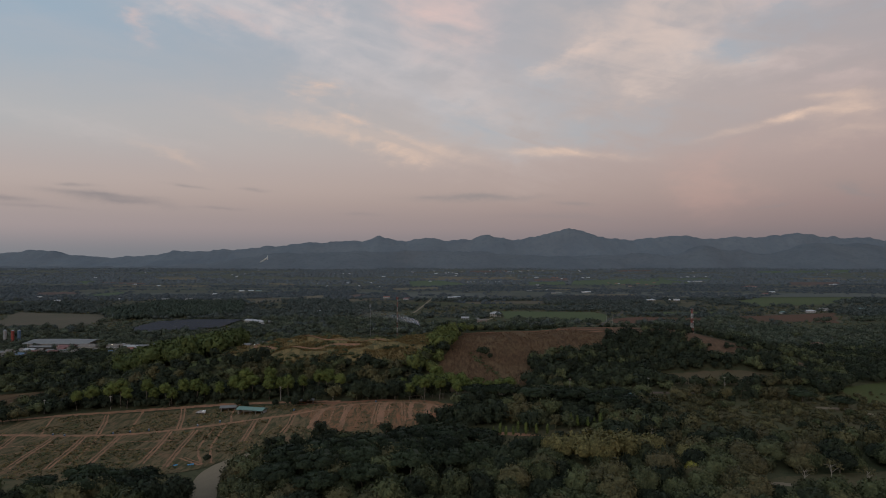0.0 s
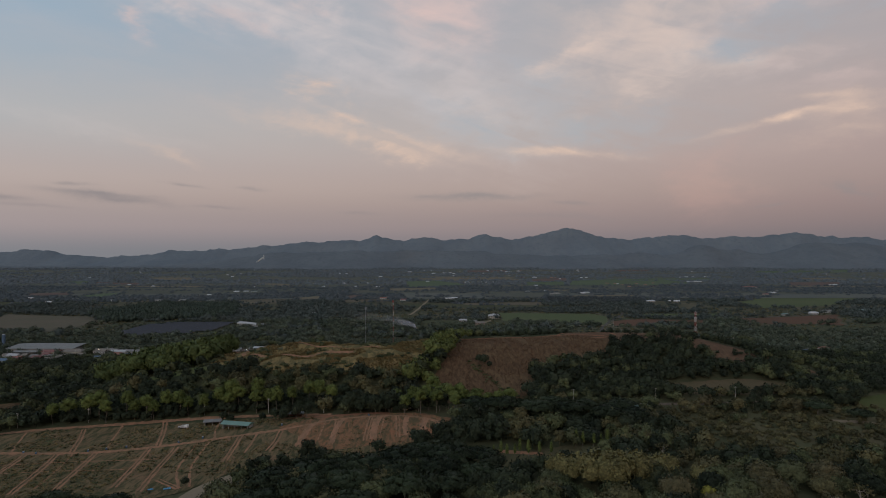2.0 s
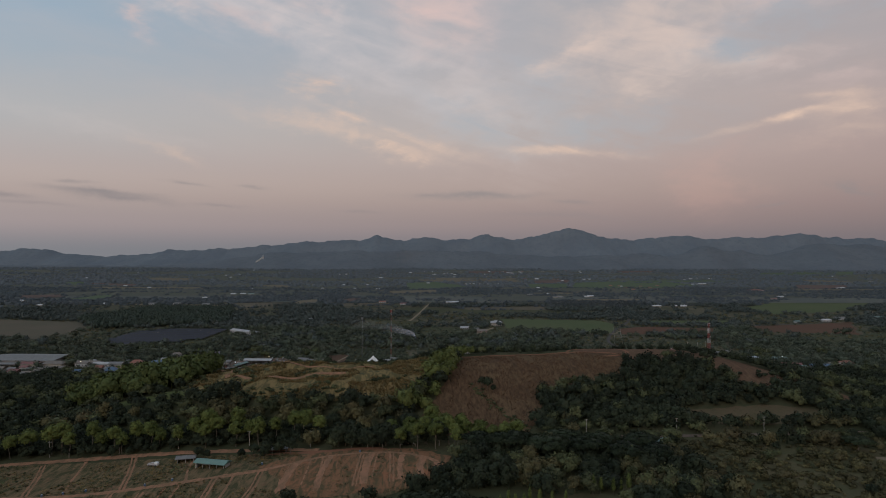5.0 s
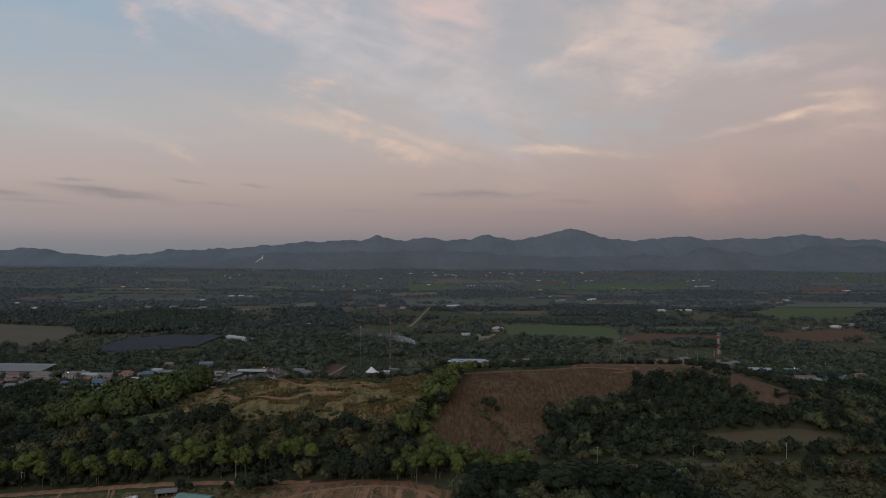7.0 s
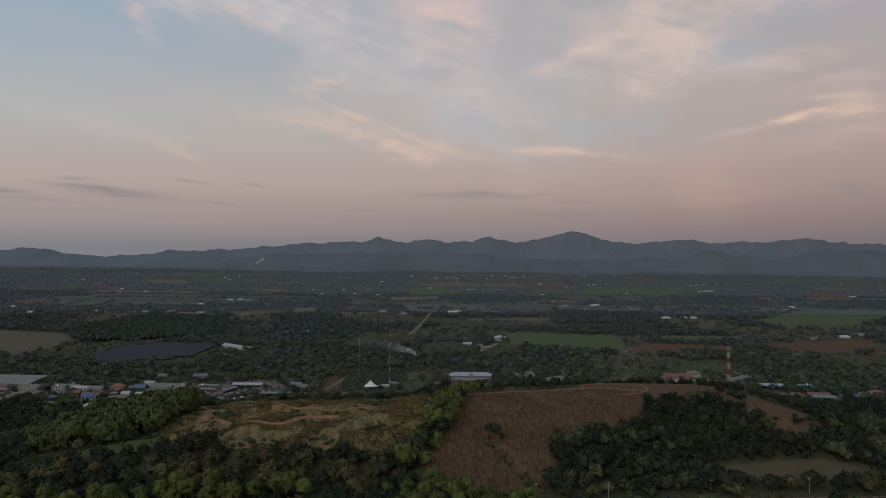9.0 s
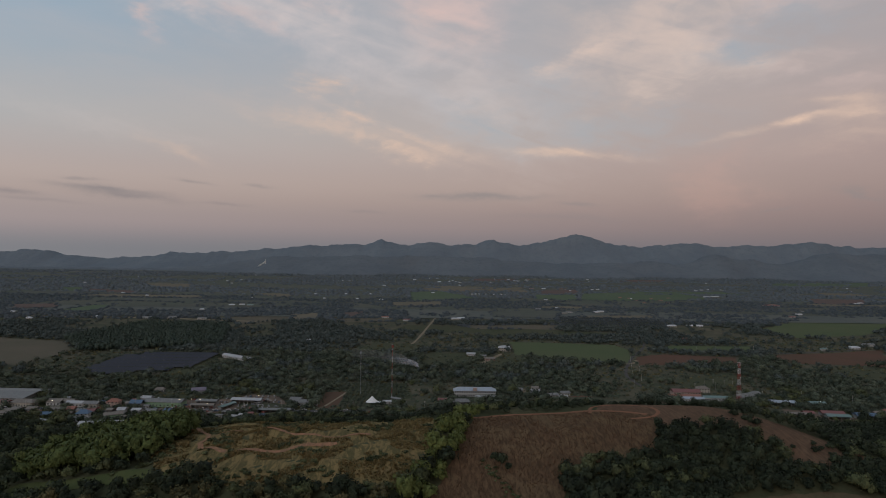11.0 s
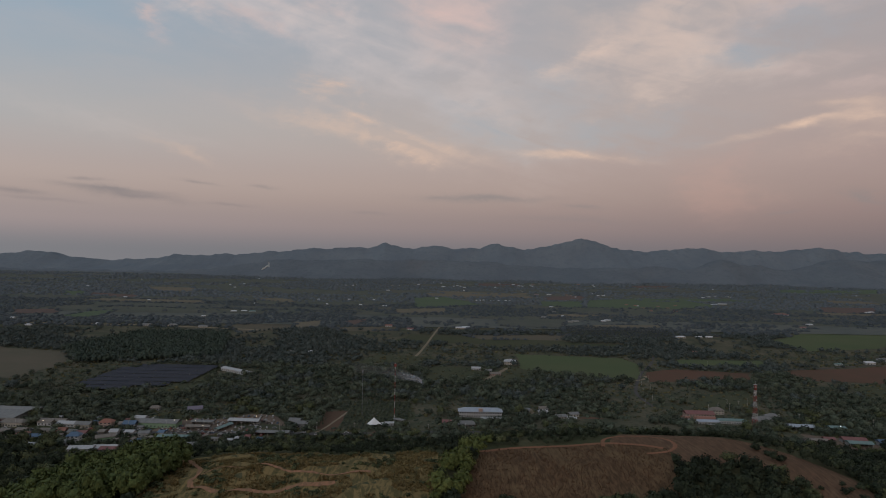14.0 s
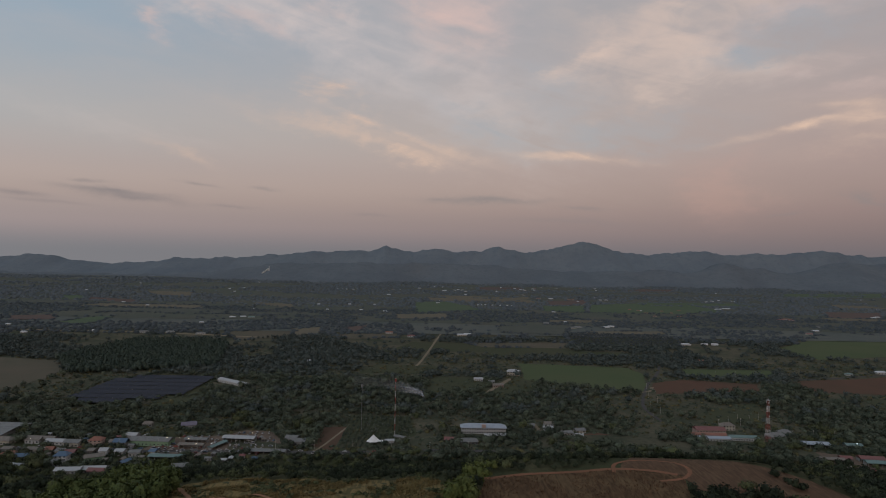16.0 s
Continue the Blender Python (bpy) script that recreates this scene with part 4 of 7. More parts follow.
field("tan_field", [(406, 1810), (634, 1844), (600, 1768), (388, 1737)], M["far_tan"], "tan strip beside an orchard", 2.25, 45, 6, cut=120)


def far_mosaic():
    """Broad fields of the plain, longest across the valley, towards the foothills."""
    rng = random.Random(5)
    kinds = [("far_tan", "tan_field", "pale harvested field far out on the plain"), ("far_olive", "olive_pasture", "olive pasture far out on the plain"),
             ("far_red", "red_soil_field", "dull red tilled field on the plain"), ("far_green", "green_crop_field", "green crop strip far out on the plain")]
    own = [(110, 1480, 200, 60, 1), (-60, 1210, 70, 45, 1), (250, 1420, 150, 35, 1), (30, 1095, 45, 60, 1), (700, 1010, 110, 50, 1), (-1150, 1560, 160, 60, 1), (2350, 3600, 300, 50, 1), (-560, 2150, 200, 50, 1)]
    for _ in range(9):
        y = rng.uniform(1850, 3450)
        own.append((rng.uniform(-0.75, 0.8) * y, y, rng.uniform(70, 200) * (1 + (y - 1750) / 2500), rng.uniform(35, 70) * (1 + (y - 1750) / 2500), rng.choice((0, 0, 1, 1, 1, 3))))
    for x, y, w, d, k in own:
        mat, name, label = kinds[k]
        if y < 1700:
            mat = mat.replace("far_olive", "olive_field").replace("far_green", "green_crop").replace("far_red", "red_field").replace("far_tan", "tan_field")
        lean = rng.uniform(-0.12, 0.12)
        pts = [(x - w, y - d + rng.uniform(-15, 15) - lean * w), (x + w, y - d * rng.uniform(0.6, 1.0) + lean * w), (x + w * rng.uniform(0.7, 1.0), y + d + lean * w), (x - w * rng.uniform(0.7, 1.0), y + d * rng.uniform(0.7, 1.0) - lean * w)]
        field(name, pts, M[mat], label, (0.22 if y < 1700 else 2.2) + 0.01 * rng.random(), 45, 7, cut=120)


far_mosaic()

# ---- roads and tracks ----
lane("dirt_track", [(-300, 362), (-255, 366), (-193, 362), (-146, 367), (-84, 378), (-52, 395), (-20, 399), (4, 385), (6, 372)], 3.8, M["worn"], "red dirt track across the plotted field", step=2.5, jag=0.6)
lane("dirt_track", [(-330, 378), (-274, 396), (-229, 412), (-166, 416), (-98, 412), (-60, 408)], 4.6, M["worn"], "red dirt track along the row of trees", step=2.5, jag=0.6)
for a, b, c in (((-128, 296), (-134, 330), (-138, 362)), ((-142, 302), (-148, 335), (-154, 366)), ((-163, 288), (-172, 322), (-182, 364)), ((-182, 293), (-191, 325), (-203, 364)),
                ((-201, 294), (-210, 324), (-220, 364)), ((-222, 300), (-232, 330), (-244, 365)), ((-103, 336), (-104, 350), (-106, 374)), ((-84, 346), (-83, 360), (-84, 377)),
                ((-69, 350), (-69, 365), (-70, 385)), ((-52, 352), (-52, 365), (-54, 392)), ((-34, 356), (-34, 370), (-34, 396)), ((-16, 360), (-17, 378), (-18, 397)),
                ((-150, 366), (-158, 392), (-166, 414)), ((-196, 364), (-205, 388), (-214, 409)), ((-112, 300), (-119, 306), (-126, 312))):
    lane("dirt_spur", [a, b, c], 3.2, M["worn"], "faint red wheel track between plots", 0.36, step=2.0, jag=0.28, ruts=True)
for a, b, c in (((-250, 318), (-200, 328), (-150, 330)), ((-240, 340), (-190, 346), (-140, 345)), ((-112, 300), (-124, 330), (-128, 366)), ((-108, 302), (-118, 332), (-122, 368)), ((-176, 300), (-184, 330), (-194, 362)), ((-96, 345), (-96, 358), (-97, 376)),
                ((-60, 352), (-60, 372), (-61, 392)), ((-26, 358), (-26, 374), (-26, 398)), ((-230, 366), (-238, 384), (-246, 404)), ((-178, 365), (-186, 390), (-192, 412)), ((-120, 370), (-126, 390), (-130, 412))):
    lane("wheel_track", [a, b, c], 1.6, M["worn"], "narrow worn wheel track through weeds", 0.32, step=2.0, jag=0.5, clear=False)
for a, b, w in (((-69, 352), (-67, 387), 4.6), ((-52, 354), (-51, 394), 3.6), ((-30, 358), (-29, 398), 4.8), ((-12, 362), (-12, 396), 3.4), ((-2, 364), (-1, 390), 4.2)):
    lane("dirt_spur", [a, ((a[0] + b[0]) / 2 - 0.8, (a[1] + b[1]) / 2), b], w, M["worn"], "washed-out red earth strip down the mound", 0.42, step=2.0, jag=0.7)
lane("concrete_road", [(-84, 215), (-92, 245), (-100, 272), (-102, 290), (-97, 304), (-90, 312)], 11.5, M["concrete"], "pale concrete road curving past the field", 0.45)
lane("concrete_lane", [(-40, 334), (-10, 338), (30, 342), (60, 338)], 4.5, M["dirt"], "reddish lane behind the trees", 0.35)
lane("country_lane", [(40, 426), (70, 432), (114, 436), (158, 440), (219, 446), (284, 446)], 4.5, M["yard"], "narrow grey lane along the hill's foot", 0.4)
FIELDS.append([(60, 427), (288, 437), (288, 449), (60, 440)])
lane("park_path", [(258, 404), (278, 396), (282, 372), (300, 352), (330, 344)], 6.0, M["concrete"], "pale park path curving round a lawn", 0.4)
lane("park_path", [(118, 256), (150, 268), (176, 258), (230, 262)], 4.0, M["concrete"], "pale park path below the trees", 0.4)
lane("hill_track", [(-196, 640), (-185, 600), (-164, 572), (-152, 545), (-148, 520), (-132, 508), (-110, 506), (-84, 512), (-60, 520)], 3.2, M["worn"], "red earth track winding over the hump", 0.8, step=2.5, jag=0.5)
lane("hill_track", [(-150, 524), (-140, 538), (-112, 536), (-76, 530), (-40, 536)], 2.0, M["worn"], "red earth track round the hump", 0.8, step=2.5, jag=0.5)
lane("hill_track", [(124, 594), (130, 612), (150, 622), (174, 614), (178, 597), (168, 582), (150, 577)], 2.8, M["redsoil"], "red earth loop on the hilltop", 0.45)
lane("hill_track", [(30, 578), (60, 590), (96, 597), (124, 601), (150, 596), (166, 588)], 4.0, M["redsoil"], "red earth track along the top of the brown field", 0.5)
lane("main_road", [(-700, 752), (-500, 762), (-340, 758), (-183, 764), (-95, 764), (-30, 776), (60, 768), (170, 742), (300, 742), (420, 728), (600, 700)], 9.0, M["asphalt"], "grey main road through the village", 0.42, 10)
lane("village_lane", [(-120, 768), (-114, 785), (-100, 852)], 3.2, M["concrete"], "pale lane beside a bare lot", 0.4)
lane("village_lane", [(114, 880), (116, 840), (115, 812), (108, 774)], 4.5, M["concrete"], "pale lane beside the school", 0.4)
lane("valley_road", [(270, 900), (277, 985), (330, 1120), (372, 1200), (410, 1290)], 4.5, M["asphalt"], "grey road across the plain", 0.4, 12)
lane("valley_road", [(-36, 1250), (-29, 1297), (-16, 1430), (-4, 1566), (8, 1690), (18, 1813)], 5.0, M["concrete"], "pale straight road across the plain", 0.4, 15)
FIELDS.append([(-43, 1240), (-25, 1240), (26, 1825), (10, 1825)])
lane("villa_drive", [(68, 1030), (84, 1070), (100, 1106), (118, 1146)], 7.0, M["concrete"], "pale concrete drive of a villa", 0.42, 8)
lane("valley_road", [(-1000, 1650), (-700, 1640), (-480, 1600), (-420, 1590)], 14, M["concrete"], "pale road along the plain", 0.4, 20)
lane("valley_road", [(180, 1072), (300, 1062), (330, 1100)], 5.0, M["concrete"], "pale field road", 0.45, 12)
lane("valley_road", [(440, 1190), (600, 1180), (800, 1240)], 6.0, M["asphalt"], "field road with poles", 0.45, 12)

# ---- buildings and other things ----
CLEAR = []  # places and radii kept free of trees


def roof_mesh(w, d, h, rise, over=0.7, hip=0.0, thick=0.18):
    """A gabled or hipped roof with eaves, its ridge along the width."""
    bm = bmesh.new()
    x, y = w / 2 + over, d / 2 + over
    rx = x - hip * y
    lower = h - over * rise / (d / 2) * 0.8
    def shell(dz):
        return [bm.verts.new(p) for p in ((-x, -y, lower + dz), (x, -y, lower + dz), (x, y, lower + dz), (-x, y, lower + dz), (-rx, 0, h + rise + dz), (rx, 0, h + rise + dz))]
    t, u = shell(thick), shell(0)
    for q in ((0, 1, 5, 4), (2, 3, 4, 5), (1, 2, 5), (3, 0, 4)):
        bm.faces.new([t[i] for i in q])
        bm.faces.new([u[i] for i in q[::-1]])
    for a, b in ((0, 1), (1, 2), (2, 3), (3, 0)):
        bm.faces.new((u[a], u[b], t[b], t[a]))
    return bm


def house(name, x, y, turn, w, d, h, rise, wall, roof, label, category="house", group="", storeys=1, bays=None, hip=0.0, over=0.7, doors=1, lift=0.0, sides=True):
    """A building with walls, a roof, windows with frames, and doors. w runs along its front."""
    t = thing(name, pose(x, y, level(x, y) + lift, 0, 0, turn), label, category, group)
    CLEAR.append((x, y, max(w, d) * 0.45 + 1))
    part("wall", box(bmesh.new(), -w / 2, w / 2, -d / 2, d / 2, -0.6, h), M[wall], t)
    part("roof", roof_mesh(w, d, h, rise, over, hip), M[roof], t)
    bays = bays or max(2, int(w / 3.2))
    step = w / bays
    fl = h / storeys
    for s in range(storeys):
        for i in range(bays):
            cx = -w / 2 + (i + 0.5) * step
            z0 = s * fl + 0.9
            if s == 0 and doors and i == bays // 2:
                part("door", box(bmesh.new(), cx - 0.55, cx + 0.55, -d / 2 - 0.06, -d / 2 + 0.05, 0.0, 2.1), M["darkwall"], t)
                continue
            ww = min(1.5, step * 0.55)
            win = part("window", box(bmesh.new(), cx - ww / 2, cx + ww / 2, -d / 2 - 0.05, -d / 2 + 0.05, z0, z0 + min(1.3, fl * 0.42)), M["glass"], t)
            part("sill", box(bmesh.new(), cx - ww / 2 - 0.1, cx + ww / 2 + 0.1, -d / 2 - 0.16, -d / 2 - 0.051, z0 - 0.12, z0), M["post"], win)
    if sides:
        for sx in (-1, 1):
            part("window", box(bmesh.new(), sx * w / 2 - 0.05, sx * w / 2 + 0.05, -0.7, 0.7, 0.9, 0.9 + min(1.2, fl * 0.42)), M["glass"], t)
    return t


def hall(name, x, y, turn, w, d, h, rise, roof, label, wall="greywall", posts=6, group=""):
    """An open-fronted shed: roof on posts with a back wall."""
    t = thing(name, pose(x, y, level(x, y), 0, 0, turn), label, "shed", group)
    CLEAR.append((x, y, max(w, d) * 0.45 + 1))
    part("back_wall", box(bmesh.new(), -w / 2, w / 2, d / 2 - 0.2, d / 2, -0.5, h), M[wall], t)
    for sx in (-1, 1):
        part("side_wall", box(bmesh.new(), sx * w / 2 - 0.1, sx * w / 2 + 0.1, -d / 4, d / 2 - 0.21, -0.5, h * 0.95), M[wall], t)
    part("roof", roof_mesh(w, d, h, rise, 0.8), M[roof], t)
    for i in range(posts):
        px = -w / 2 + 0.3 + (w - 0.6) * i / (posts - 1)
        part("post", beam(bmesh.new(), (px, -d / 2 + 0.2, -0.5), (px, -d / 2 + 0.2, h), 0.14), M["post"], t)
    return t


def school():
    """The long two-storey school with a gabled porch."""
    t = house("school", 52, 842, 0, 48, 11, 7.2, 2.8, "white", "roof_blue", "long white two-storey school with a pale blue roof", "school", storeys=2, bays=18, hip=0.9, over=1.4, doors=1)
    part("gallery_slab", box(bmesh.new(), -24, 24, -6.6, -5.51, 3.4, 3.6), M["white"], t)
    for i in range(19):
        part("gallery_post", beam(bmesh.new(), (-24 + 48 * i / 18, -6.5, -0.5), (-24 + 48 * i / 18, -6.5, 7.0), 0.13), M["white"], t)
    part("parapet", box(bmesh.new(), -24, 24, -6.64, -6.5, 3.6, 4.5), M["white"], t)
    bm = bmesh.new()
    box(bm, -2.2, 2.2, -7.6, -4.0, 7.2, 10.4)
    part("porch_gable", bm, M["pinkwall"], t, "salmon gable over the entrance")
    # sheds in front of it
    house("low_house", 34, 800, 3, 18, 9, 3.0, 2.6, "darkwall", "roof_grey", "low dark house with a grey roof before the school", hip=0.6)
    house("low_house", 14, 806, -4, 10, 8, 3.0, 2.0, "darkwall", "roof_red", "low house with a dull red roof")
    hall("walkway", 63, 822, 0, 22, 5, 3.4, 1.2, "roof_white", "roofed walkway beside the school", "white")


school()


def lattice_tower(x, y, h, foot, top, label):
    """A self-supporting lattice tower, banded red and white, with antennas."""
    t = thing("lattice_tower", pose(x, y, level(x, y), 0, 0, 12), label, "radio tower")
    CLEAR.append((x, y, 7))
    part("plinth", box(bmesh.new(), -foot / 2 - 0.8, foot / 2 + 0.8, -foot / 2 - 0.8, foot / 2 + 0.8, -0.4, 0.35), M["concrete"], t)
    bands = 7
    cells = 3
    for b in range(bands):
        mat = M["steel_red"] if b % 2 == 0 else M["steel_white"]
        bm = bmesh.new()
        for c in range(cells):
            z0 = h * (b + c / cells) / bands + 0.3
            z1 = h * (b + (c + 1) / cells) / bands + 0.3
            w0, w1 = foot + (top - foot) * (z0 / h), foot + (top - foot) * (z1 / h)
            k = ((-1, -1), (1, -1), (1, 1), (-1, 1))
            lo = [Vector((sx * w0 / 2, sy * w0 / 2, z0)) for sx, sy in k]
            hi = [Vector((sx * w1 / 2, sy * w1 / 2, z1)) for sx, sy in k]
            for i in range(4):
                j = (i + 1) % 4
                beam(bm, lo[i], hi[i], 0.14, sides=4)
                beam(bm, lo[i], hi[j], 0.075, sides=4)
                beam(bm, lo[j], hi[i], 0.075, sides=4)
                beam(bm, hi[i], hi[j], 0.075, sides=4)
        part("lattice_section", bm, mat, t, "red lattice section" if b % 2 == 0 else "white lattice section")
    for i in range(6):
        a = math.radians(60 * i)
        bm = box(bmesh.new(), -0.25, 0.25, -0.15, 0.15, -1.1, 1.1)
        bm.transform(pose(1.6 * math.cos(a), 1.6 * math.sin(a), h - 2.5 - 5 * (i % 2), 0, 0, 60 * i + 90))
        part("antenna_panel", bm, M["steel_white"], t, "white antenna panel")
    for i, z in enumerate((h * 0.72, h * 0.80, h * 0.62)):
        a = 1.2 + 2.1 * i
        part("dish", beam(bmesh.new(), (1.2 * math.cos(a), 1.2 * math.sin(a), z), (1.9 * math.cos(a), 1.9 * math.sin(a), z), 0.9, 0.8, 10), M["steel_white"], t, "white drum antenna")
    part("spire", beam(bmesh.new(), (0, 0, h), (0, 0, h + 4), 0.12, 0.05), M["steel_white"], t)
    part("platform", box(bmesh.new(), -1.6, 1.6, -1.6, 1.6, h - 0.2, h + 0.3), M["steel_white"], t)


lattice_tower(357, 824, 45, 4.0, 1.3, "red and white banded lattice radio tower")


def guyed_mast(x, y, h, bands, thick, label):
    """A slender mast with guy wires."""
    t = thing("guyed_mast", pose(x, y, level(x, y), 0, 0, 25), label, "mast")
    CLEAR.append((x, y, 4))
    for b in range(bands):
        mat = M["steel_grey"] if bands < 3 else (M["mast_red"] if b % 2 else M["mast_white"])
        bm = bmesh.new()
        z0, z1 = h * b / bands, h * (b + 1) / bands
        k = [(thick * math.cos(a), thick * math.sin(a)) for a in (0.5, 2.6, 4.7)]
        for i in range(3):
            beam(bm, (*k[i], z0), (*k[i], z1), thick * 0.30, sides=4)
            for c in range(5):
                za, zb = z0 + (z1 - z0) * c / 5, z0 + (z1 - z0) * (c + 1) / 5
                beam(bm, (*k[i], za), (*k[(i + 1) % 3], zb), thick * 0.2, sides=4)
        part("mast_section", bm, mat, t)
    for i in range(3):
        a = 0.9 + 2.094 * i
        for f in (0.5, 0.95):
            part("guy_wire", beam(bmesh.new(), (0, 0, h * f), (h * 0.4 * math.cos(a), h * 0.4 * math.sin(a), 0), 0.02, sides=3), M["steel_grey"], t)
    for i in range(3):
        a = 2.094 * i
        part("antenna_panel", box(bmesh.new(), 0.9 * math.cos(a) - 0.3, 0.9 * math.cos(a) + 0.3, 0.9 * math.sin(a) - 0.3, 0.9 * math.sin(a) + 0.3, h - 4, h - 1), M["steel_red"] if bands > 2 else M["steel_grey"], t)


guyed_mast(-44, 820, 63, 9, 0.40, "slender red and white guyed mast")
guyed_mast(-82, 840, 52, 2, 0.20, "thin grey guyed mast beside the orchard")


def tents():
    """The white peaked canopy and the flat-roofed shed beside it."""
    t = thing("canopy", pose(-64, 795, level(-64, 795), 0, 0, 14), "white peaked canvas canopy on poles beside the road", "canopy")
    CLEAR.append((-64, 795, 11))
    bm = bmesh.new()
    n = 14
    rings = []
    for r, z in ((1.0, 3.4), (0.66, 5.2), (0.30, 7.6), (0.02, 9.6)):
        rings.append([bm.verts.new((7.0 * r * math.cos(6.283 * i / n), 5.0 * r * math.sin(6.283 * i / n), z - (0.5 if i % 2 and r == 1.0 else 0))) for i in range(n)])
    for a, b in zip(rings, rings[1:]):
        for i in range(n):
            bm.faces.new((a[i], a[(i + 1) % n], b[(i + 1) % n], b[i]))
    part("canvas", bm, M["canvas"], t)
    for i in range(7):
        a = 6.283 * i / 7
        part("pole", beam(bmesh.new(), (6.8 * math.cos(a), 4.8 * math.sin(a), -0.4), (6.8 * math.cos(a), 4.8 * math.sin(a), 3.0), 0.12), M["steel_white"], t)
    part("awning", box(bmesh.new(), 6.8, 11.5, -4.2, 3.4, 2.6, 2.8), M["canvas"], t)
    for px, py in ((11.2, -3.9), (11.2, 3.1)):
        part("pole", beam(bmesh.new(), (px, py, -0.4), (px, py, 2.6), 0.1), M["steel_white"], t)
    house("mast_hut", -48, 800, 8, 9, 6, 3.0, 1.0, "white", "roof_white", "white hut at the foot of the mast")
    hall("roadside_stall", -38, 812, -30, 12, 5, 3.4, 0.8, "roof_grey", "open stall with a grey roof")


tents()
house("villa", 128, 1184, -8, 20, 15, 6.2, 3.0, "cream", "roof_white", "cream villa with a pale hipped roof beside a green field", storeys=2, bays=5, hip=0.95, over=1.4)
house("farm_house", 92, 1085, 12, 16, 9, 3.2, 2.0, "pinkwall", "roof_tan", "low farm house with a faded roof")
house("farm_house", 66, 1128, -5, 14, 8, 3.2, 2.0, "white", "roof_white", "low white farm house with a pale roof")
house("farm_house", 84, 1110, 0, 10, 7, 3.0, 1.8, "greywall", "roof_grey", "grey farm house among trees")
for i, (x, y, w, r) in enumerate(((106, 866, 12, "roof_grey"), (126, 856, 10, "roof_white"), (142, 838, 14, "roof_grey"), (154, 828, 9, "roof_white"), (130, 876, 10, "roof_tan"), (160, 850, 11, "roof_grey"))):
    house("village_house", x, y, 10 * (i % 3) - 8, w, 8, 3.0, 1.8, ("greywall", "white", "cream")[i % 3], r, "low house with a %s roof beside the lane" % {"roof_grey": "grey", "roof_white": "white", "roof_tan": "tan"}[r], group="houses by the school lane")

# the red-roofed compound below the radio tower
house("market_hall", 306, 852, -2, 32, 13, 6.0, 2.4, "pinkwall", "roof_red", "hall with salmon walls and a red roof", "hall", storeys=2, bays=10)
house("market_hall", 300, 838, -3, 36, 8, 3.6, 1.5, "white", "roof_orange", "low hall with a faded orange roof", "hall", bays=11)
house("market_hall", 297, 826, -3, 38, 8, 3.4, 1.5, "white", "roof_blue", "low white hall with a pale blue roof", "hall", bays=12)
house("market_hall", 333, 830, -3, 30, 9, 3.8, 1.6, "white", "roof_turq", "low hall with a turquoise roof", "hall", bays=11)
house("yellow_house", 336, 872, 0, 14, 10, 5.5, 2.6, "cream", "roof_tan", "two-storey cream house with a tan roof", storeys=2, hip=0.8)
house("grey_house", 374, 838, 4, 20, 12, 3.6, 3.4, "greywall", "roof_grey", "grey house with a steep dark roof", hip=0.9)
house("grey_house", 392, 852, -8, 14, 10, 3.6, 3.0, "greywall", "roof_grey", "grey house with a steep hipped roof", hip=0.9)
hall("market_shed", 400, 810, -6, 25, 11, 4.0, 1.6, "roof_blue", "open shed with a pale sheet roof")
hall("market_shed", 438, 808, -4, 16, 8, 3.6, 1.4, "roof_turq", "open shed with a turquoise roof")
hall("market_shed", 386, 762, -6, 22, 7, 3.4, 1.0, "roof_tan", "open shed with a weathered tan roof")
hall("market_shed", 402, 766, -6, 10, 7, 3.4, 1.6, "roof_red", "open shed with a red roof")
hall("market_shed", 424, 752, -8, 22, 9, 4.0, 1.6, "roof_turq", "open shed with a sea-green roof")
hall("market_shed", 426, 764, -8, 22, 9, 4.0, 1.8, "roof_red", "open shed with a dull red roof")
hall("market_shed", 456, 756, -4, 20, 9, 4.0, 1.8, "roof_deepblue", "open shed with a blue roof")
hall("market_shed", 480, 764, 4, 20, 9, 4.0, 1.8, "roof_tan", "open shed with a tan roof")
house("grey_house", 500, 776, 4, 14, 9, 3.6, 2.4, "cream", "roof_orange", "cream house with an orange roof", hip=0.6)

# the village along the main road
house("factory", -476, 809, -3, 82, 45, 6.0, 2.6, "greywall", "roof_grey", "large factory hall with a wide grey sheet roof", "factory", bays=20, over=1.2)
house("factory_annex", -430, 778, -4, 24, 12, 4.2, 2.6, "cream", "roof_tan", "factory annex with a tan gabled roof", "factory", bays=8, hip=0.6)
house("factory_annex", -457, 779, -4, 22, 10, 4, 1.8, "cream", "roof_red", "factory annex with a dull red roof", "factory", bays=7)
hall("factory_shed", -396, 786, -4, 30, 8, 4.0, 1.4, "roof_tan", "open factory shed with a long tan roof")
hall("factory_shed", -486, 777, -3, 28, 8, 4.0, 1.2, "roof_grey", "open factory shed with a grey roof")
house("gabled_hall", -271, 842, 20, 15, 10, 4.0, 2.6, "greywall", "roof_purple", "hall with a violet-grey gabled roof", "hall", bays=6)
house("depot", -284, 783, -3, 40, 14, 5.0, 2.4, "greenwall", "roof_grey", "depot with pale green walls and a grey roof", "depot", bays=10)
hall("yard_shed", -201, 797, -4, 32, 10, 4.6, 1.4, "roof_white", "open yard shed with a pale roof", posts=8)
hall("yard_shed", -242, 790, -2, 22, 7, 4.0, 1.2, "roof_grey", "open yard shed with a grey roof")
hall("yard_shed", -240, 772, -2, 24, 6, 4.0, 1.2, "roof_tan", "open yard shed with a tan roof")
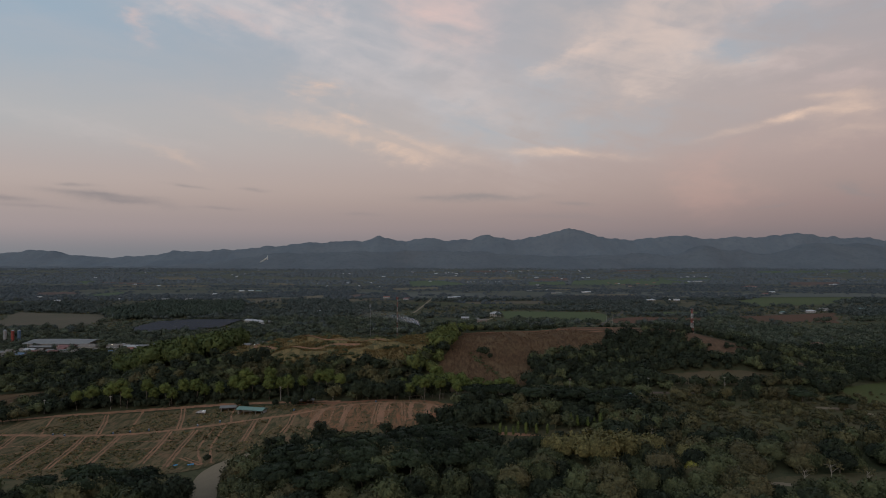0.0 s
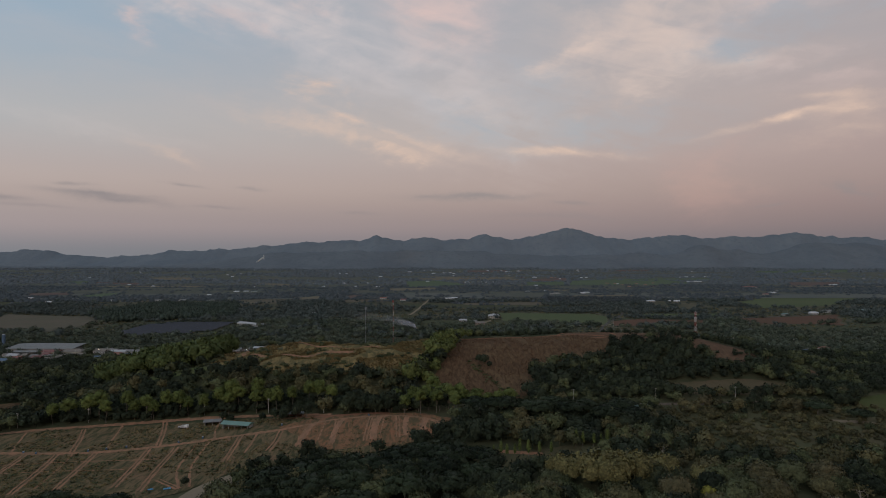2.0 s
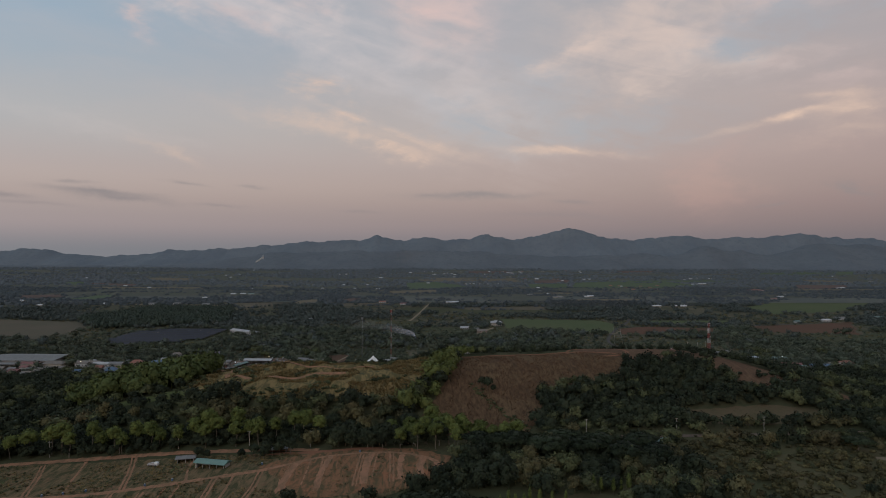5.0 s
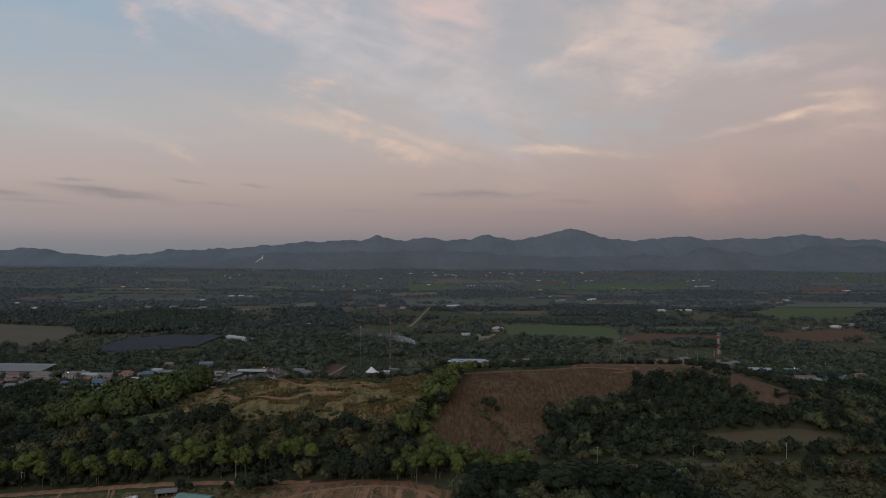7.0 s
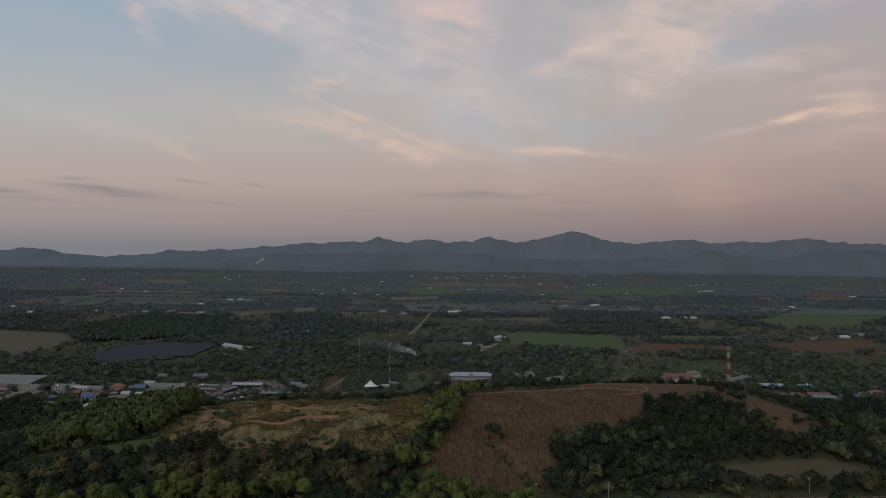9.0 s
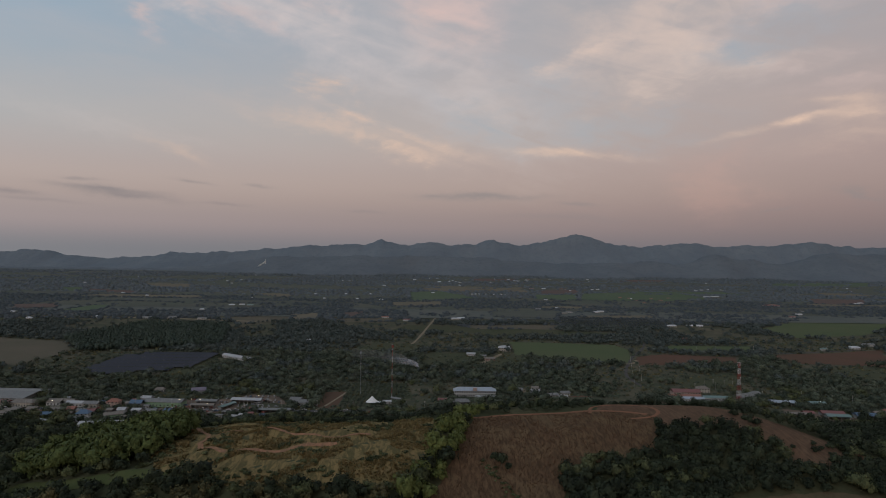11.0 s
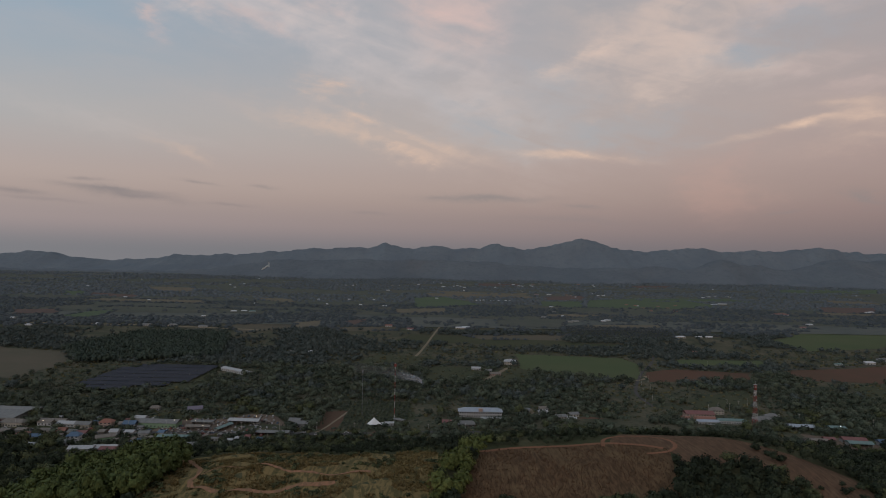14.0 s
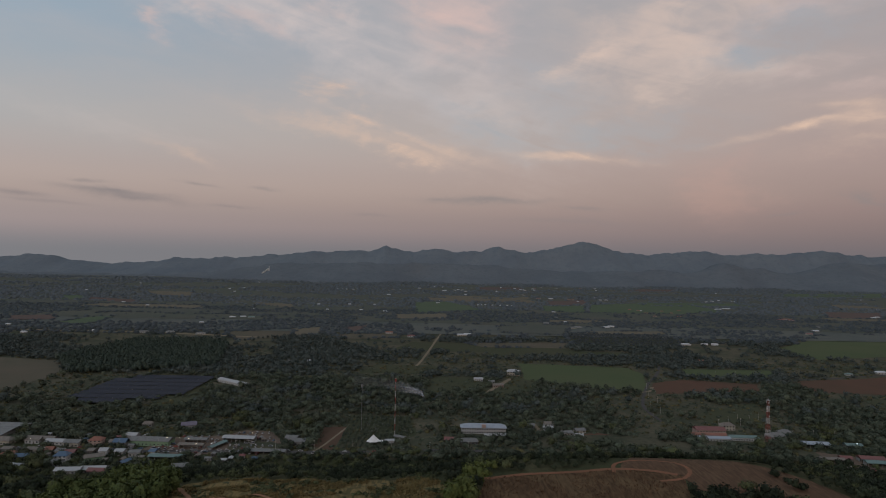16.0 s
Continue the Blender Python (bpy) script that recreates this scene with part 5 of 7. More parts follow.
hall("yard_shed", -216, 776, 70, 22, 5, 3.4, 1.0, "roof_turq", "long narrow shed with a turquoise roof")
hall("yard_shed", -250, 738, -2, 30, 8, 3.6, 1.0, "roof_turq", "roadside shed with a turquoise roof")
house("shop_house", -337, 780, 4, 12, 9, 5.0, 2.6, "pinkwall", "roof_orange", "shop house with a bright orange roof", hip=0.7, storeys=2)
house("shop_house", -310, 774, 0, 12, 8, 5.4, 2.6, "greywall", "roof_deepblue", "shop house with a blue gabled roof", storeys=2)
house("shop_house", -357, 774, -2, 15, 9, 4, 2.2, "cream", "roof_grey", "shop house with a grey roof")
house("shop_house", -376, 778, -2, 18, 9, 3.6, 1.6, "white", "roof_white", "white shop house with a pale roof")
house("shop_house", -400, 782, 0, 14, 9, 3.6, 1.8, "white", "roof_tan", "white shop house with a tan roof")
house("village_house", -342, 732, 6, 11, 9, 5.0, 2.8, "white", "roof_deepblue", "white house with a dark blue roof", storeys=2, hip=0.6)
house("village_house", -314, 734, 30, 16, 9, 4, 1.8, "greenwall", "roof_tan", "house with green walls and a tan roof")
house("village_house", -376, 732, 3, 16, 8, 3.6, 1.8, "greywall", "roof_deepblue", "grey house with a dark blue roof")
house("village_house", -312, 692, 6, 20, 9, 3.6, 1.6, "greywall", "roof_white", "low house with a pale sheet roof")
house("village_house", -294, 698, 6, 20, 9, 3.6, 1.6, "greywall", "roof_white", "long low house with a pale sheet roof")
house("village_house", -288, 692, 0, 14, 7, 3.4, 1.6, "darkwall", "roof_red", "low house with a dull red roof")
house("village_house", -365, 703, -14, 12, 7, 3.4, 1.4, "greywall", "roof_white", "small house with a white roof")
house("village_house", -280, 724, 70, 12, 6, 3.2, 1.4, "greywall", "roof_deepblue", "small house with a blue roof")
house("village_house", -226, 706, 14, 16, 9, 3.4, 1.6, "greywall", "roof_grey", "low house with a grey roof beside the hump")
house("village_house", -140, 790, 6, 14, 9, 4, 2.2, "greywall", "roof_grey", "grey house with a dark roof beside a bare lot")
house("village_house", -148, 800, -10, 12, 9, 4, 2.4, "greywall", "roof_grey", "grey house among trees")
hall("roadside_shed", -162, 760, 0, 34, 8, 3.2, 1.0, "roof_grey", "long roadside shed with a grey roof")
house("village_house", -318, 846, 10, 10, 7, 3.4, 2.0, "greywall", "roof_tan", "house with a weathered tan roof among trees", hip=0.6)


def village_scatter():
    rng = random.Random(17)
    roofs = ("roof_grey", "roof_grey", "roof_tan", "roof_white", "roof_grey", "roof_deepblue", "roof_tan", "roof_orange", "roof_tan", "roof_grey", "roof_tan", "roof_red")
    names = {"roof_pale": "pale", "roof_grey": "grey", "roof_tan": "tan", "roof_white": "white", "roof_red": "red", "roof_deepblue": "blue", "roof_orange": "orange"}
    for _ in range(70):
        x, y = rng.uniform(-520, -300), rng.choice((rng.uniform(690, 745), rng.uniform(775, 800)))
        if any(math.hypot(x - a, y - b) < r + 8 for a, b, r in CLEAR):
            continue
        r = rng.choice(roofs)
        house("village_house", x, y, rng.uniform(-15, 15), rng.uniform(8, 14), rng.uniform(7, 9), rng.uniform(3, 5), rng.uniform(1.4, 2.4), rng.choice(("greywall", "white", "cream")), r,
              "small village house with a %s sheet roof" % names[r], group="village houses", hip=rng.choice((0, 0, 0.7)))
    for side, y0 in ((0, 777), (1, 748)):
        x = -505.0
        while x < (-296 if side == 0 else -262):
            w = rng.uniform(5, 10)
            y = y0 + rng.uniform(-3, 3) + (0.012 * (x + 500) if side else 0)
            if not any(math.hypot(x - a, y - b) < r + w * 0.4 for a, b, r in CLEAR):
                r = rng.choice(roofs)
                house("shop", x, y, rng.uniform(-6, 6), w, rng.uniform(7, 9), rng.uniform(3.2, 5.5), rng.uniform(0.9, 2.0), rng.choice(("greywall", "white", "cream", "darkwall")), r,
                      "roadside shop with a %s sheet roof" % names[r], "shop", "shops along the main road")
            x += w + rng.uniform(1, 9)
    for _ in range(60):
        x, y = rng.uniform(-400, -165), rng.choice((rng.uniform(770, 805), rng.uniform(725, 750)))
        if any(math.hypot(x - a, y - b) < r * 0.8 + 3 for a, b, r in CLEAR):
            continue
        r = rng.choice(("roof_grey", "roof_tan", "roof_grey", "roof_red", "roof_deepblue", "roof_white"))
        house("shack", x, y, rng.choice((0, 90)) + rng.uniform(-8, 8), rng.uniform(4, 6.5), rng.uniform(3, 4.5), 2.5, rng.uniform(0.5, 1.2), rng.choice(("darkwall", "greywall")), r,
              "small tin shack with a %s roof in the village" % names[r], "shack", "shacks among the houses", bays=2, over=0.4)
    # farmsteads far out, white and red specks on the plain
    spots = [(575, 1575, 26, "roof_pale"), (622, 1584, 18, "roof_pale"), (648, 1588, 18, "roof_pale"), (62, 1680, 30, "roof_pale"), (76, 1690, 22, "roof_pale"),
             (-232, 1268, 16, "roof_pale"), (-260, 1262, 10, "roof_grey"), (-615, 2010, 22, "roof_pale"), (-590, 2030, 20, "roof_pale"), (-560, 2015, 24, "roof_turq"), (1180, 2250, 26, "roof_orange"), (1215, 2262, 20, "roof_orange"),
             (510, 1344, 14, "roof_orange"), (930, 1300, 30, "roof_turq"), (1140, 2640, 30, "roof_pale"), (330, 2000, 24, "roof_grey"), (395, 2040, 18, "roof_pale"), (-180, 2300, 20, "roof_pale"), (-700, 1632, 28, "roof_grey"), (-640, 1640, 22, "roof_grey"),
             (-560, 1620, 26, "roof_grey"), (-820, 1640, 14, "roof_pale"), (1020, 1830, 24, "roof_red"), (720, 1230, 14, "roof_turq"), (790, 1250, 22, "roof_pale"), (845, 1290, 26, "roof_grey"),
             (-60, 1640, 26, "roof_red"), (-120, 1700, 22, "roof_orange"), (470, 3000, 26, "roof_red"), (530, 3010, 26, "roof_pale")]
    for i in range(11):
        spots.append((165 + 15 * i, 2640 + 4 * (i % 3), 9, "roof_pale"))
    spots += [(x, y, 18, "roof_pale") for x, y in [(91, 3420), (114, 3477), (133, 3429), (148, 3358), (198, 3419)]]
    spots += [(x, y, 20, "roof_pale") for x, y in [(459, 3532), (477, 3510), (532, 3523)]]
    spots += [(x, y, 18, "roof_orange") for x, y in [(611, 3002), (630, 2987), (838, 3741)]]
    spots += [(x, y, 12, "roof_pale") for x, y in [(-527, 3376), (-500, 3369), (-474, 3363), (-438, 3358), (-230, 3248), (-461, 2549), (-389, 2334), (-345, 2574), (-270, 2336), (-248, 2586)]]
    spots += [(x, y, 24, "roof_grey") for x, y in [(381, 1880), (402, 1902)]]
    spots += [(x, y, 18, "roof_pale") for x, y in [(757, 2994), (784, 3000)]]
    spots += [(x, y, 18, "roof_pale") for x, y in [(1533, 3525), (1252, 2996), (1299, 3043), (1355, 3093), (1396, 3062), (1411, 3045)]]
    spots += [(x, y, 40, "roof_pale") for x, y in [(1188, 2670)]]
    spots += [(x, y, 24, "roof_red") for x, y in [(1167, 2235), (1205, 2267), (1200, 2228)]]
    spots += [(x, y, 22, "roof_pale") for x, y in [(1595, 2387), (1628, 2414), (1086, 1912)]]
    spots += [(x, y, 22, "roof_pale") for x, y in [(483, 1909), (503, 1931)]]
    spots += [(x, y, 16, "roof_orange") for x, y in [(753, 2553), (779, 2526), (770, 2414), (760, 2294), (863, 2511), (872, 2434), (950, 2560), (846, 2296)]]
    spots += [(x, y, 14, "roof_pale") for x, y in [(-1046, 3251), (-972, 3101), (-1001, 3338), (-941, 3353), (-1042, 3751)]]
    spots += [(x, y, 16, "roof_pale") for x, y in [(-1078, 2278), (-1041, 2371), (-637, 2312), (-648, 1855), (-1640, 3035), (-1091, 1733), (-958, 1593), (-842, 1476)]]
    for i in range(24):
        y = rng.uniform(2000, 3700)
        spots.append((rng.uniform(-0.55, 0.75) * y, y, rng.uniform(8, 20), rng.choice(("roof_pale", "roof_pale", "roof_pale", "roof_grey", "roof_red", "roof_tan"))))
    for i in range(30):
        y = rng.uniform(3000, 3800)
        spots.append((rng.uniform(-0.1, 0.28) * y + rng.gauss(0, 40), y, rng.uniform(9, 22), rng.choice(("roof_pale", "roof_pale", "roof_grey"))))
    words = dict(names, roof_turq="turquoise")
    for x, y, w, r in spots:
        w *= 0.78
        house("farmstead", x, y, rng.uniform(-15, 15), w, min(w * 0.6, 11), 2.8 if w < 16 else 3.6, 1.8, rng.choice(("white", "cream", "white")), r, "far farmstead with a %s roof on the plain" % words[r],
              group="farmsteads on the plain", bays=min(6, max(2, int(w / 5))), hip=rng.choice((0, 0.6)), sides=False)


village_scatter()


def silos():
    for x, y, mat in ((-566, 826, "steel_grey"), (-556, 826, "steel_red"), (-548, 827, "roof_deepblue")):
        t = thing("silo", pose(x, y, level(x, y)), "tall slim factory silo on a ring base", "silo", "factory silos")
        part("body", beam(bmesh.new(), (0, 0, 3), (0, 0, 18), 2.0, 2.0, 12), M[mat], t)
        part("cone", beam(bmesh.new(), (0, 0, 1.0), (0, 0, 3), 0.4, 2.0, 12), M[mat], t)
        part("cap", beam(bmesh.new(), (0, 0, 18), (0, 0, 19.2), 2.0, 0.4, 12), M["steel_grey"], t)
        for i in range(4):
            a = 0.785 + 1.571 * i
            part("leg", beam(bmesh.new(), (1.9 * math.cos(a), 1.9 * math.sin(a), -0.4), (1.9 * math.cos(a), 1.9 * math.sin(a), 4), 0.2), M["steel_grey"], t)


silos()
house("barn", -299, 1073, -36.5, 64, 11, 4.0, 2.0, "white", "roof_white", "long white barn with a pale sheet roof beside shade nets", "barn", bays=12)


def car_kind(paint, label, long=4.5, van=False):
    t = thing("parked_car", Matrix(), label, "car", "vehicles in the yard")
    bm = box(bmesh.new(), -0.88, 0.88, -long / 2, long / 2, 0.35, 0.95 if not van else 1.2)
    bmesh.ops.bevel(bm, geom=bm.edges[:], offset=0.14, segments=2, affect="EDGES")
    part("body", bm, paint, t)
    bm = bmesh.new()
    a, b = (-long * 0.28, long * 0.36) if not van else (-long * 0.47, long * 0.34)
    top = 1.5 if not van else 2.1
    v = [bm.verts.new(p) for p in ((-0.8, a, 0.93), (0.8, a, 0.93), (0.8, b, 0.93), (-0.8, b, 0.93), (-0.66, a + 0.3, top), (0.66, a + 0.3, top), (0.66, b - 0.7, top), (-0.66, b - 0.7, top))]
    for q in ((4, 5, 6, 7), (0, 1, 5, 4), (1, 2, 6, 5), (2, 3, 7, 6), (3, 0, 4, 7)):
        bm.faces.new([v[i] for i in q])
    part("glazing", bm, M["glass"], t)
    part("roof", box(bmesh.new(), -0.62, 0.62, a + 0.34, b - 0.74, top + 0.003, top + 0.06), paint, t)
    for sx in (-1, 1):
        for wy in (-long * 0.31, long * 0.31):
            part("wheel", beam(bmesh.new(), (sx * 0.72, wy, 0.33), (sx * 0.92, wy, 0.33), 0.33, 0.33, 10), M["tyre"], t)
    return t


def vehicles():
    rng = random.Random(9)
    white, grey = M["steel_white"], M["steel_grey"]
    kinds = [car_kind(white, "white parked car in a dirt yard"), car_kind(grey, "grey parked car in a dirt yard"), car_kind(M["steel_red"], "red parked car in a dirt yard"), car_kind(M["roof_deepblue"], "blue parked car in a dirt yard"), car_kind(white, "white parked van in a dirt yard", 5.2, True)]
    spots = []
    for r in range(9):
        for i in range(17):
            if rng.random() < 0.72:
                spots.append((-268 + i * 6.4 + rng.uniform(-1.2, 1.2), 755 + r * 8.6 + rng.uniform(-1.2, 1.2), rng.choice((0, 0, 90, 20))))
    for i in range(30):
        spots.append((-440 + 13 * i + rng.uniform(-5, 5), 760 + rng.choice((-2.2, 2.2, 6.0)), 88))
    for x, y, a in ((-136, 776, 80), (-130, 779, 80), (-124, 786, 60), (-60, 768, 85), (-30, 778, 80), (104, 786, 10), (390, 742, 60), (410, 738, 30), (300, 746, 88)):
        spots.append((x, y, a))
    yard = FIELDS_YARD
    for x, y, a in spots:
        if any(math.hypot(x - cx, y - cy) < r for cx, cy, r in CLEAR_HALLS):
            continue
        if x < -150 and y > 770 and not inside(yard, np.array([x]), np.array([y]))[0]:
            continue
        copy_thing(kinds[rng.choice((0, 0, 0, 1, 1, 2, 3, 4, 4))], pose(x, y, level(x, y) + 0.42, 0, 0, a + rng.uniform(-8, 8)))
    for k in kinds:
        for o in (*k.children_recursive, k):
            bpy.data.objects.remove(o)


FIELDS_YARD = [(-290, 756), (-270, 806), (-222, 816), (-206, 838), (-176, 832), (-158, 800), (-158, 762), (-235, 750)]
CLEAR_HALLS = [c for c in CLEAR if -320 < c[0] < -120 and 740 < c[1] < 870]
CLEAR_HALLS = [(x, y, min(r, 8)) for x, y, r in CLEAR_HALLS]
vehicles()


def utility_poles():
    kind = thing("utility_pole", Matrix(), "concrete utility pole with a crossarm", "utility pole", "poles along the tracks")
    part("shaft", beam(bmesh.new(), (0, 0, -0.6), (0, 0, 9.5), 0.16, 0.10, 6), M["post"], kind)
    part("crossarm", box(bmesh.new(), -0.9, 0.9, -0.05, 0.05, 8.75, 8.88), M["post"], kind)
    for px in (-0.8, 0.0, 0.8):
        part("insulator", beam(bmesh.new(), (px, 0, 8.88), (px, 0, 9.15), 0.09, 0.06, 5), M["steel_white"], kind)
    spots = [(-258, 414, 5), (-218, 421, 5), (-178, 421, 5), (-144, 421, 5), (-102, 418, 5), (-66, 414, 5), (101, 441, 0), (60, 436, 0), (160, 446, 0), (220, 452, 0)]
    for i in range(15):
        spots.append((-500 + 38 * i, 770 + (3 if i > 8 else 0), 0))
    for i in range(9):
        spots.append((392 + 24 * i, 838 + 7 * (i % 3) - 6 * i, -10))
    for i in range(7):
        spots.append((262 + 9 * i + 11 * (i % 2), 905 + 30 * i, 60))
    for i in range(6):
        spots.append((330 + 9 * i + (i % 2) * 20, 880 + 7 * i, 0))
    for i in range(8):
        spots.append((470 + 36 * i, 1196 + 4 * i, 0))
    for x, y, a in spots:
        copy_thing(kind, pose(x, y, level(x, y), 0, 0, a))
    for o in (*kind.children_recursive, kind):
        bpy.data.objects.remove(o)


utility_poles()


def street_lamps():
    for x, y, warm in ((-268, 782, 1), (-256, 783, 1), (-246, 781, 1), (-218, 766, 0), (-232, 764, 1), (436, 800, 0), (-396, 771, 1), (-190, 804, 1)):
        t = thing("street_lamp", pose(x, y, level(x, y)), "street lamp with a lit head on a steel post", "street lamp", "lit street lamps")
        part("post", beam(bmesh.new(), (0, 0, -0.5), (0, 0, 7), 0.11, 0.08), M["steel_grey"], t)
        part("arm", beam(bmesh.new(), (0, 0, 6.9), (0, -1.4, 7.2), 0.06), M["steel_grey"], t)
        part("lamp_head", beam(bmesh.new(), (0, -1.2, 7.12), (0, -2.0, 7.2), 0.34, 0.28, 8), M["lamp_warm" if warm else "lamp_cool"], t, "lit lamp head")


street_lamps()


def field_things():
    hall("field_shed", -113, 389, -14, 17, 6, 3.0, 1.0, "roof_green", "field shed with a green sheet roof", "white", posts=5)
    hall("tin_shed", -132, 402, 12, 9, 5, 2.6, 0.8, "roof_grey", "small grey tin shed beside the track", "darkwall", posts=3)
    hall("tin_shed", -84, 408, 5, 12, 4, 2.4, 0.5, "roof_grey", "low tin shed among trees", "darkwall", posts=4)
    hall("garden_pavilion", 139, 417, 20, 10, 7, 4.0, 2.6, "roof_turq", "garden pavilion with a green roof among trees", "white", posts=3)
    hall("garden_shelter", -10, 418, 8, 7, 5, 3.2, 1.4, "roof_turq", "shelter with a pale green roof among trees", "white", posts=3)
    house("garden_house", 120, 402, 15, 9, 6, 3.0, 1.6, "greywall", "roof_white", "small house with a pale roof among trees")
    t = thing("pickup_truck", pose(-149, 399, level(-149, 399) + 0.4, 0, 0, 80), "white pickup truck parked beside the track", "truck")
    CLEAR.append((-149, 399, 6))
    bm = box(bmesh.new(), -1.0, 1.0, -1.2, 1.0, 0.5, 1.1)
    part("bonnet", box(bmesh.new(), -0.95, 0.95, 1.0, 2.7, 0.5, 1.15), M["steel_white"], t)
    bmesh.ops.bevel(bm, geom=bm.edges[:], offset=0.08, segments=2, affect="EDGES")
    part("cab", box(bm, -0.85, 0.85, -1.0, 0.8, 1.1, 1.85), M["steel_white"], t)
    part("bed", box(bmesh.new(), -1.0, 1.0, -3.4, -1.25, 0.5, 1.2), M["steel_white"], t)
    part("load", box(bmesh.new(), -0.9, 0.9, -3.3, -1.35, 1.203, 2.1), M["canvas"], t)
    for sx in (-1, 1):
        for wy in (-2.4, 1.9):
            part("wheel", beam(bmesh.new(), (sx * 0.78, wy, 0.4), (sx * 1.02, wy, 0.4), 0.4, 0.4, 10), M["tyre"], t)
    for x, y, a, w, d in ((-124, 299, 30, 2.4, 1.6), (-117, 300, 20, 3.0, 1.9)):
        rng = random.Random(int(x))
        bm = bmesh.new()
        rows = [[bm.verts.new((w * (i / 6 - 0.5), d * (j / 4 - 0.5), 0.45 + 0.35 * rng.random() * (0 < i < 6 and 0 < j < 4))) for j in range(5)] for i in range(7)]
        for p, q in zip(rows, rows[1:]):
            for k in range(4):
                bm.faces.new((p[k], q[k], q[k + 1], p[k + 1]))
        ob = part("tarpaulin", bm, M["tarp"])
        ob.matrix_world = pose(x, y, level(x, y), 0, 0, a)
        tagged(ob, "crumpled blue tarpaulin on the field's edge", "tarpaulin")
    for x, y in ((-178, 366), (-187, 364), (-214, 362), (-222, 364), (-168, 368), (-128, 374), (-140, 370), (-36, 401), (-86, 386)):
        t = thing("water_drum", pose(x, y, level(x, y) + 0.2), "blue plastic drum beside the dirt track", "drum", "drums along the track")
        part("barrel", beam(bmesh.new(), (0, 0, 0), (0, 0, 1.1), 0.5, 0.5, 10), M["roof_deepblue"], t)
        part("lid", beam(bmesh.new(), (0, 0, 1.1), (0, 0, 1.2), 0.46, 0.40, 10), M["steel_grey"], t)


field_things()


def hillside_mark():
    """The pale rock scar and monument on the far slope."""
    rng = random.Random(4)
    scar = thing("rock_scar", pose(-1085, 3950, 76), "pale bare rock scar with a monument on the far slope", "rock")
    for i in range(7):
        bm = bmesh.new()
        bmesh.ops.create_icosphere(bm, subdivisions=1, radius=1, matrix=pose(7 * i, -2 * i, 2 + 4.5 * i) @ Matrix.Diagonal((5 + rng.random() * 4, 4, 3 + rng.random() * 2, 1)))
        for v in bm.verts:
            v.co += Vector((rng.uniform(-0.8, 0.8), rng.uniform(-0.5, 0.5), rng.uniform(-0.5, 0.5)))
        part("rock", bm, M["scar"], scar)
    part("monument", beam(bmesh.new(), (45, -10, 18), (45, -10, 46), 4.0, 1.8, 6), M["scar"], scar, "pale upright monument")


hillside_mark()


def smoke_plume():
    """A drift of thin smoke from a field fire, as folded veils."""
    rng = random.Random(13)
    t = thing("smoke", pose(-20, 990, 2), "thin grey smoke drifting from a field fire", "smoke")
    for k in range(5):
        bm = bmesh.new()
        rows = []
        for i in range(22):
            s = i / 21
            cx = 4 - 30 * s - 66 * s ** 2
            cz = 3 + 21 * s ** 0.75
            hgt = 2.5 + 10 * s
            rows.append([bm.verts.new((cx + rng.uniform(-1, 1), (k - 2) * (1.5 + 5 * s) + 3 * math.sin(6 * s + k), cz + hgt * (j / 6 - 0.5) + 2.0 * math.sin(9 * s + j + k))) for j in range(7)])
        for a, b in zip(rows, rows[1:]):
            for j in range(6):
                bm.faces.new((a[j], b[j], b[j + 1], a[j + 1])).smooth = True
        part("wisp", bm, M["smoke"], t)


smoke_plume()

# ---- trees and woods ----
GOLD = (1 + 5 ** 0.5) / 2
ICO_V = np.array([(-1, GOLD, 0), (1, GOLD, 0), (-1, -GOLD, 0), (1, -GOLD, 0), (0, -1, GOLD), (0, 1, GOLD), (0, -1, -GOLD), (0, 1, -GOLD), (GOLD, 0, -1), (GOLD, 0, 1), (-GOLD, 0, -1), (-GOLD, 0, 1)]) / math.sqrt(1 + GOLD ** 2)
ICO_F = np.array([(0, 11, 5), (0, 5, 1), (0, 1, 7), (0, 7, 10), (0, 10, 11), (1, 5, 9), (5, 11, 4), (11, 10, 2), (10, 7, 6), (7, 1, 8),
                  (3, 9, 4), (3, 4, 2), (3, 2, 6), (3, 6, 8), (3, 8, 9), (4, 9, 5), (2, 4, 11), (6, 2, 10), (8, 6, 7), (9, 8, 1)])


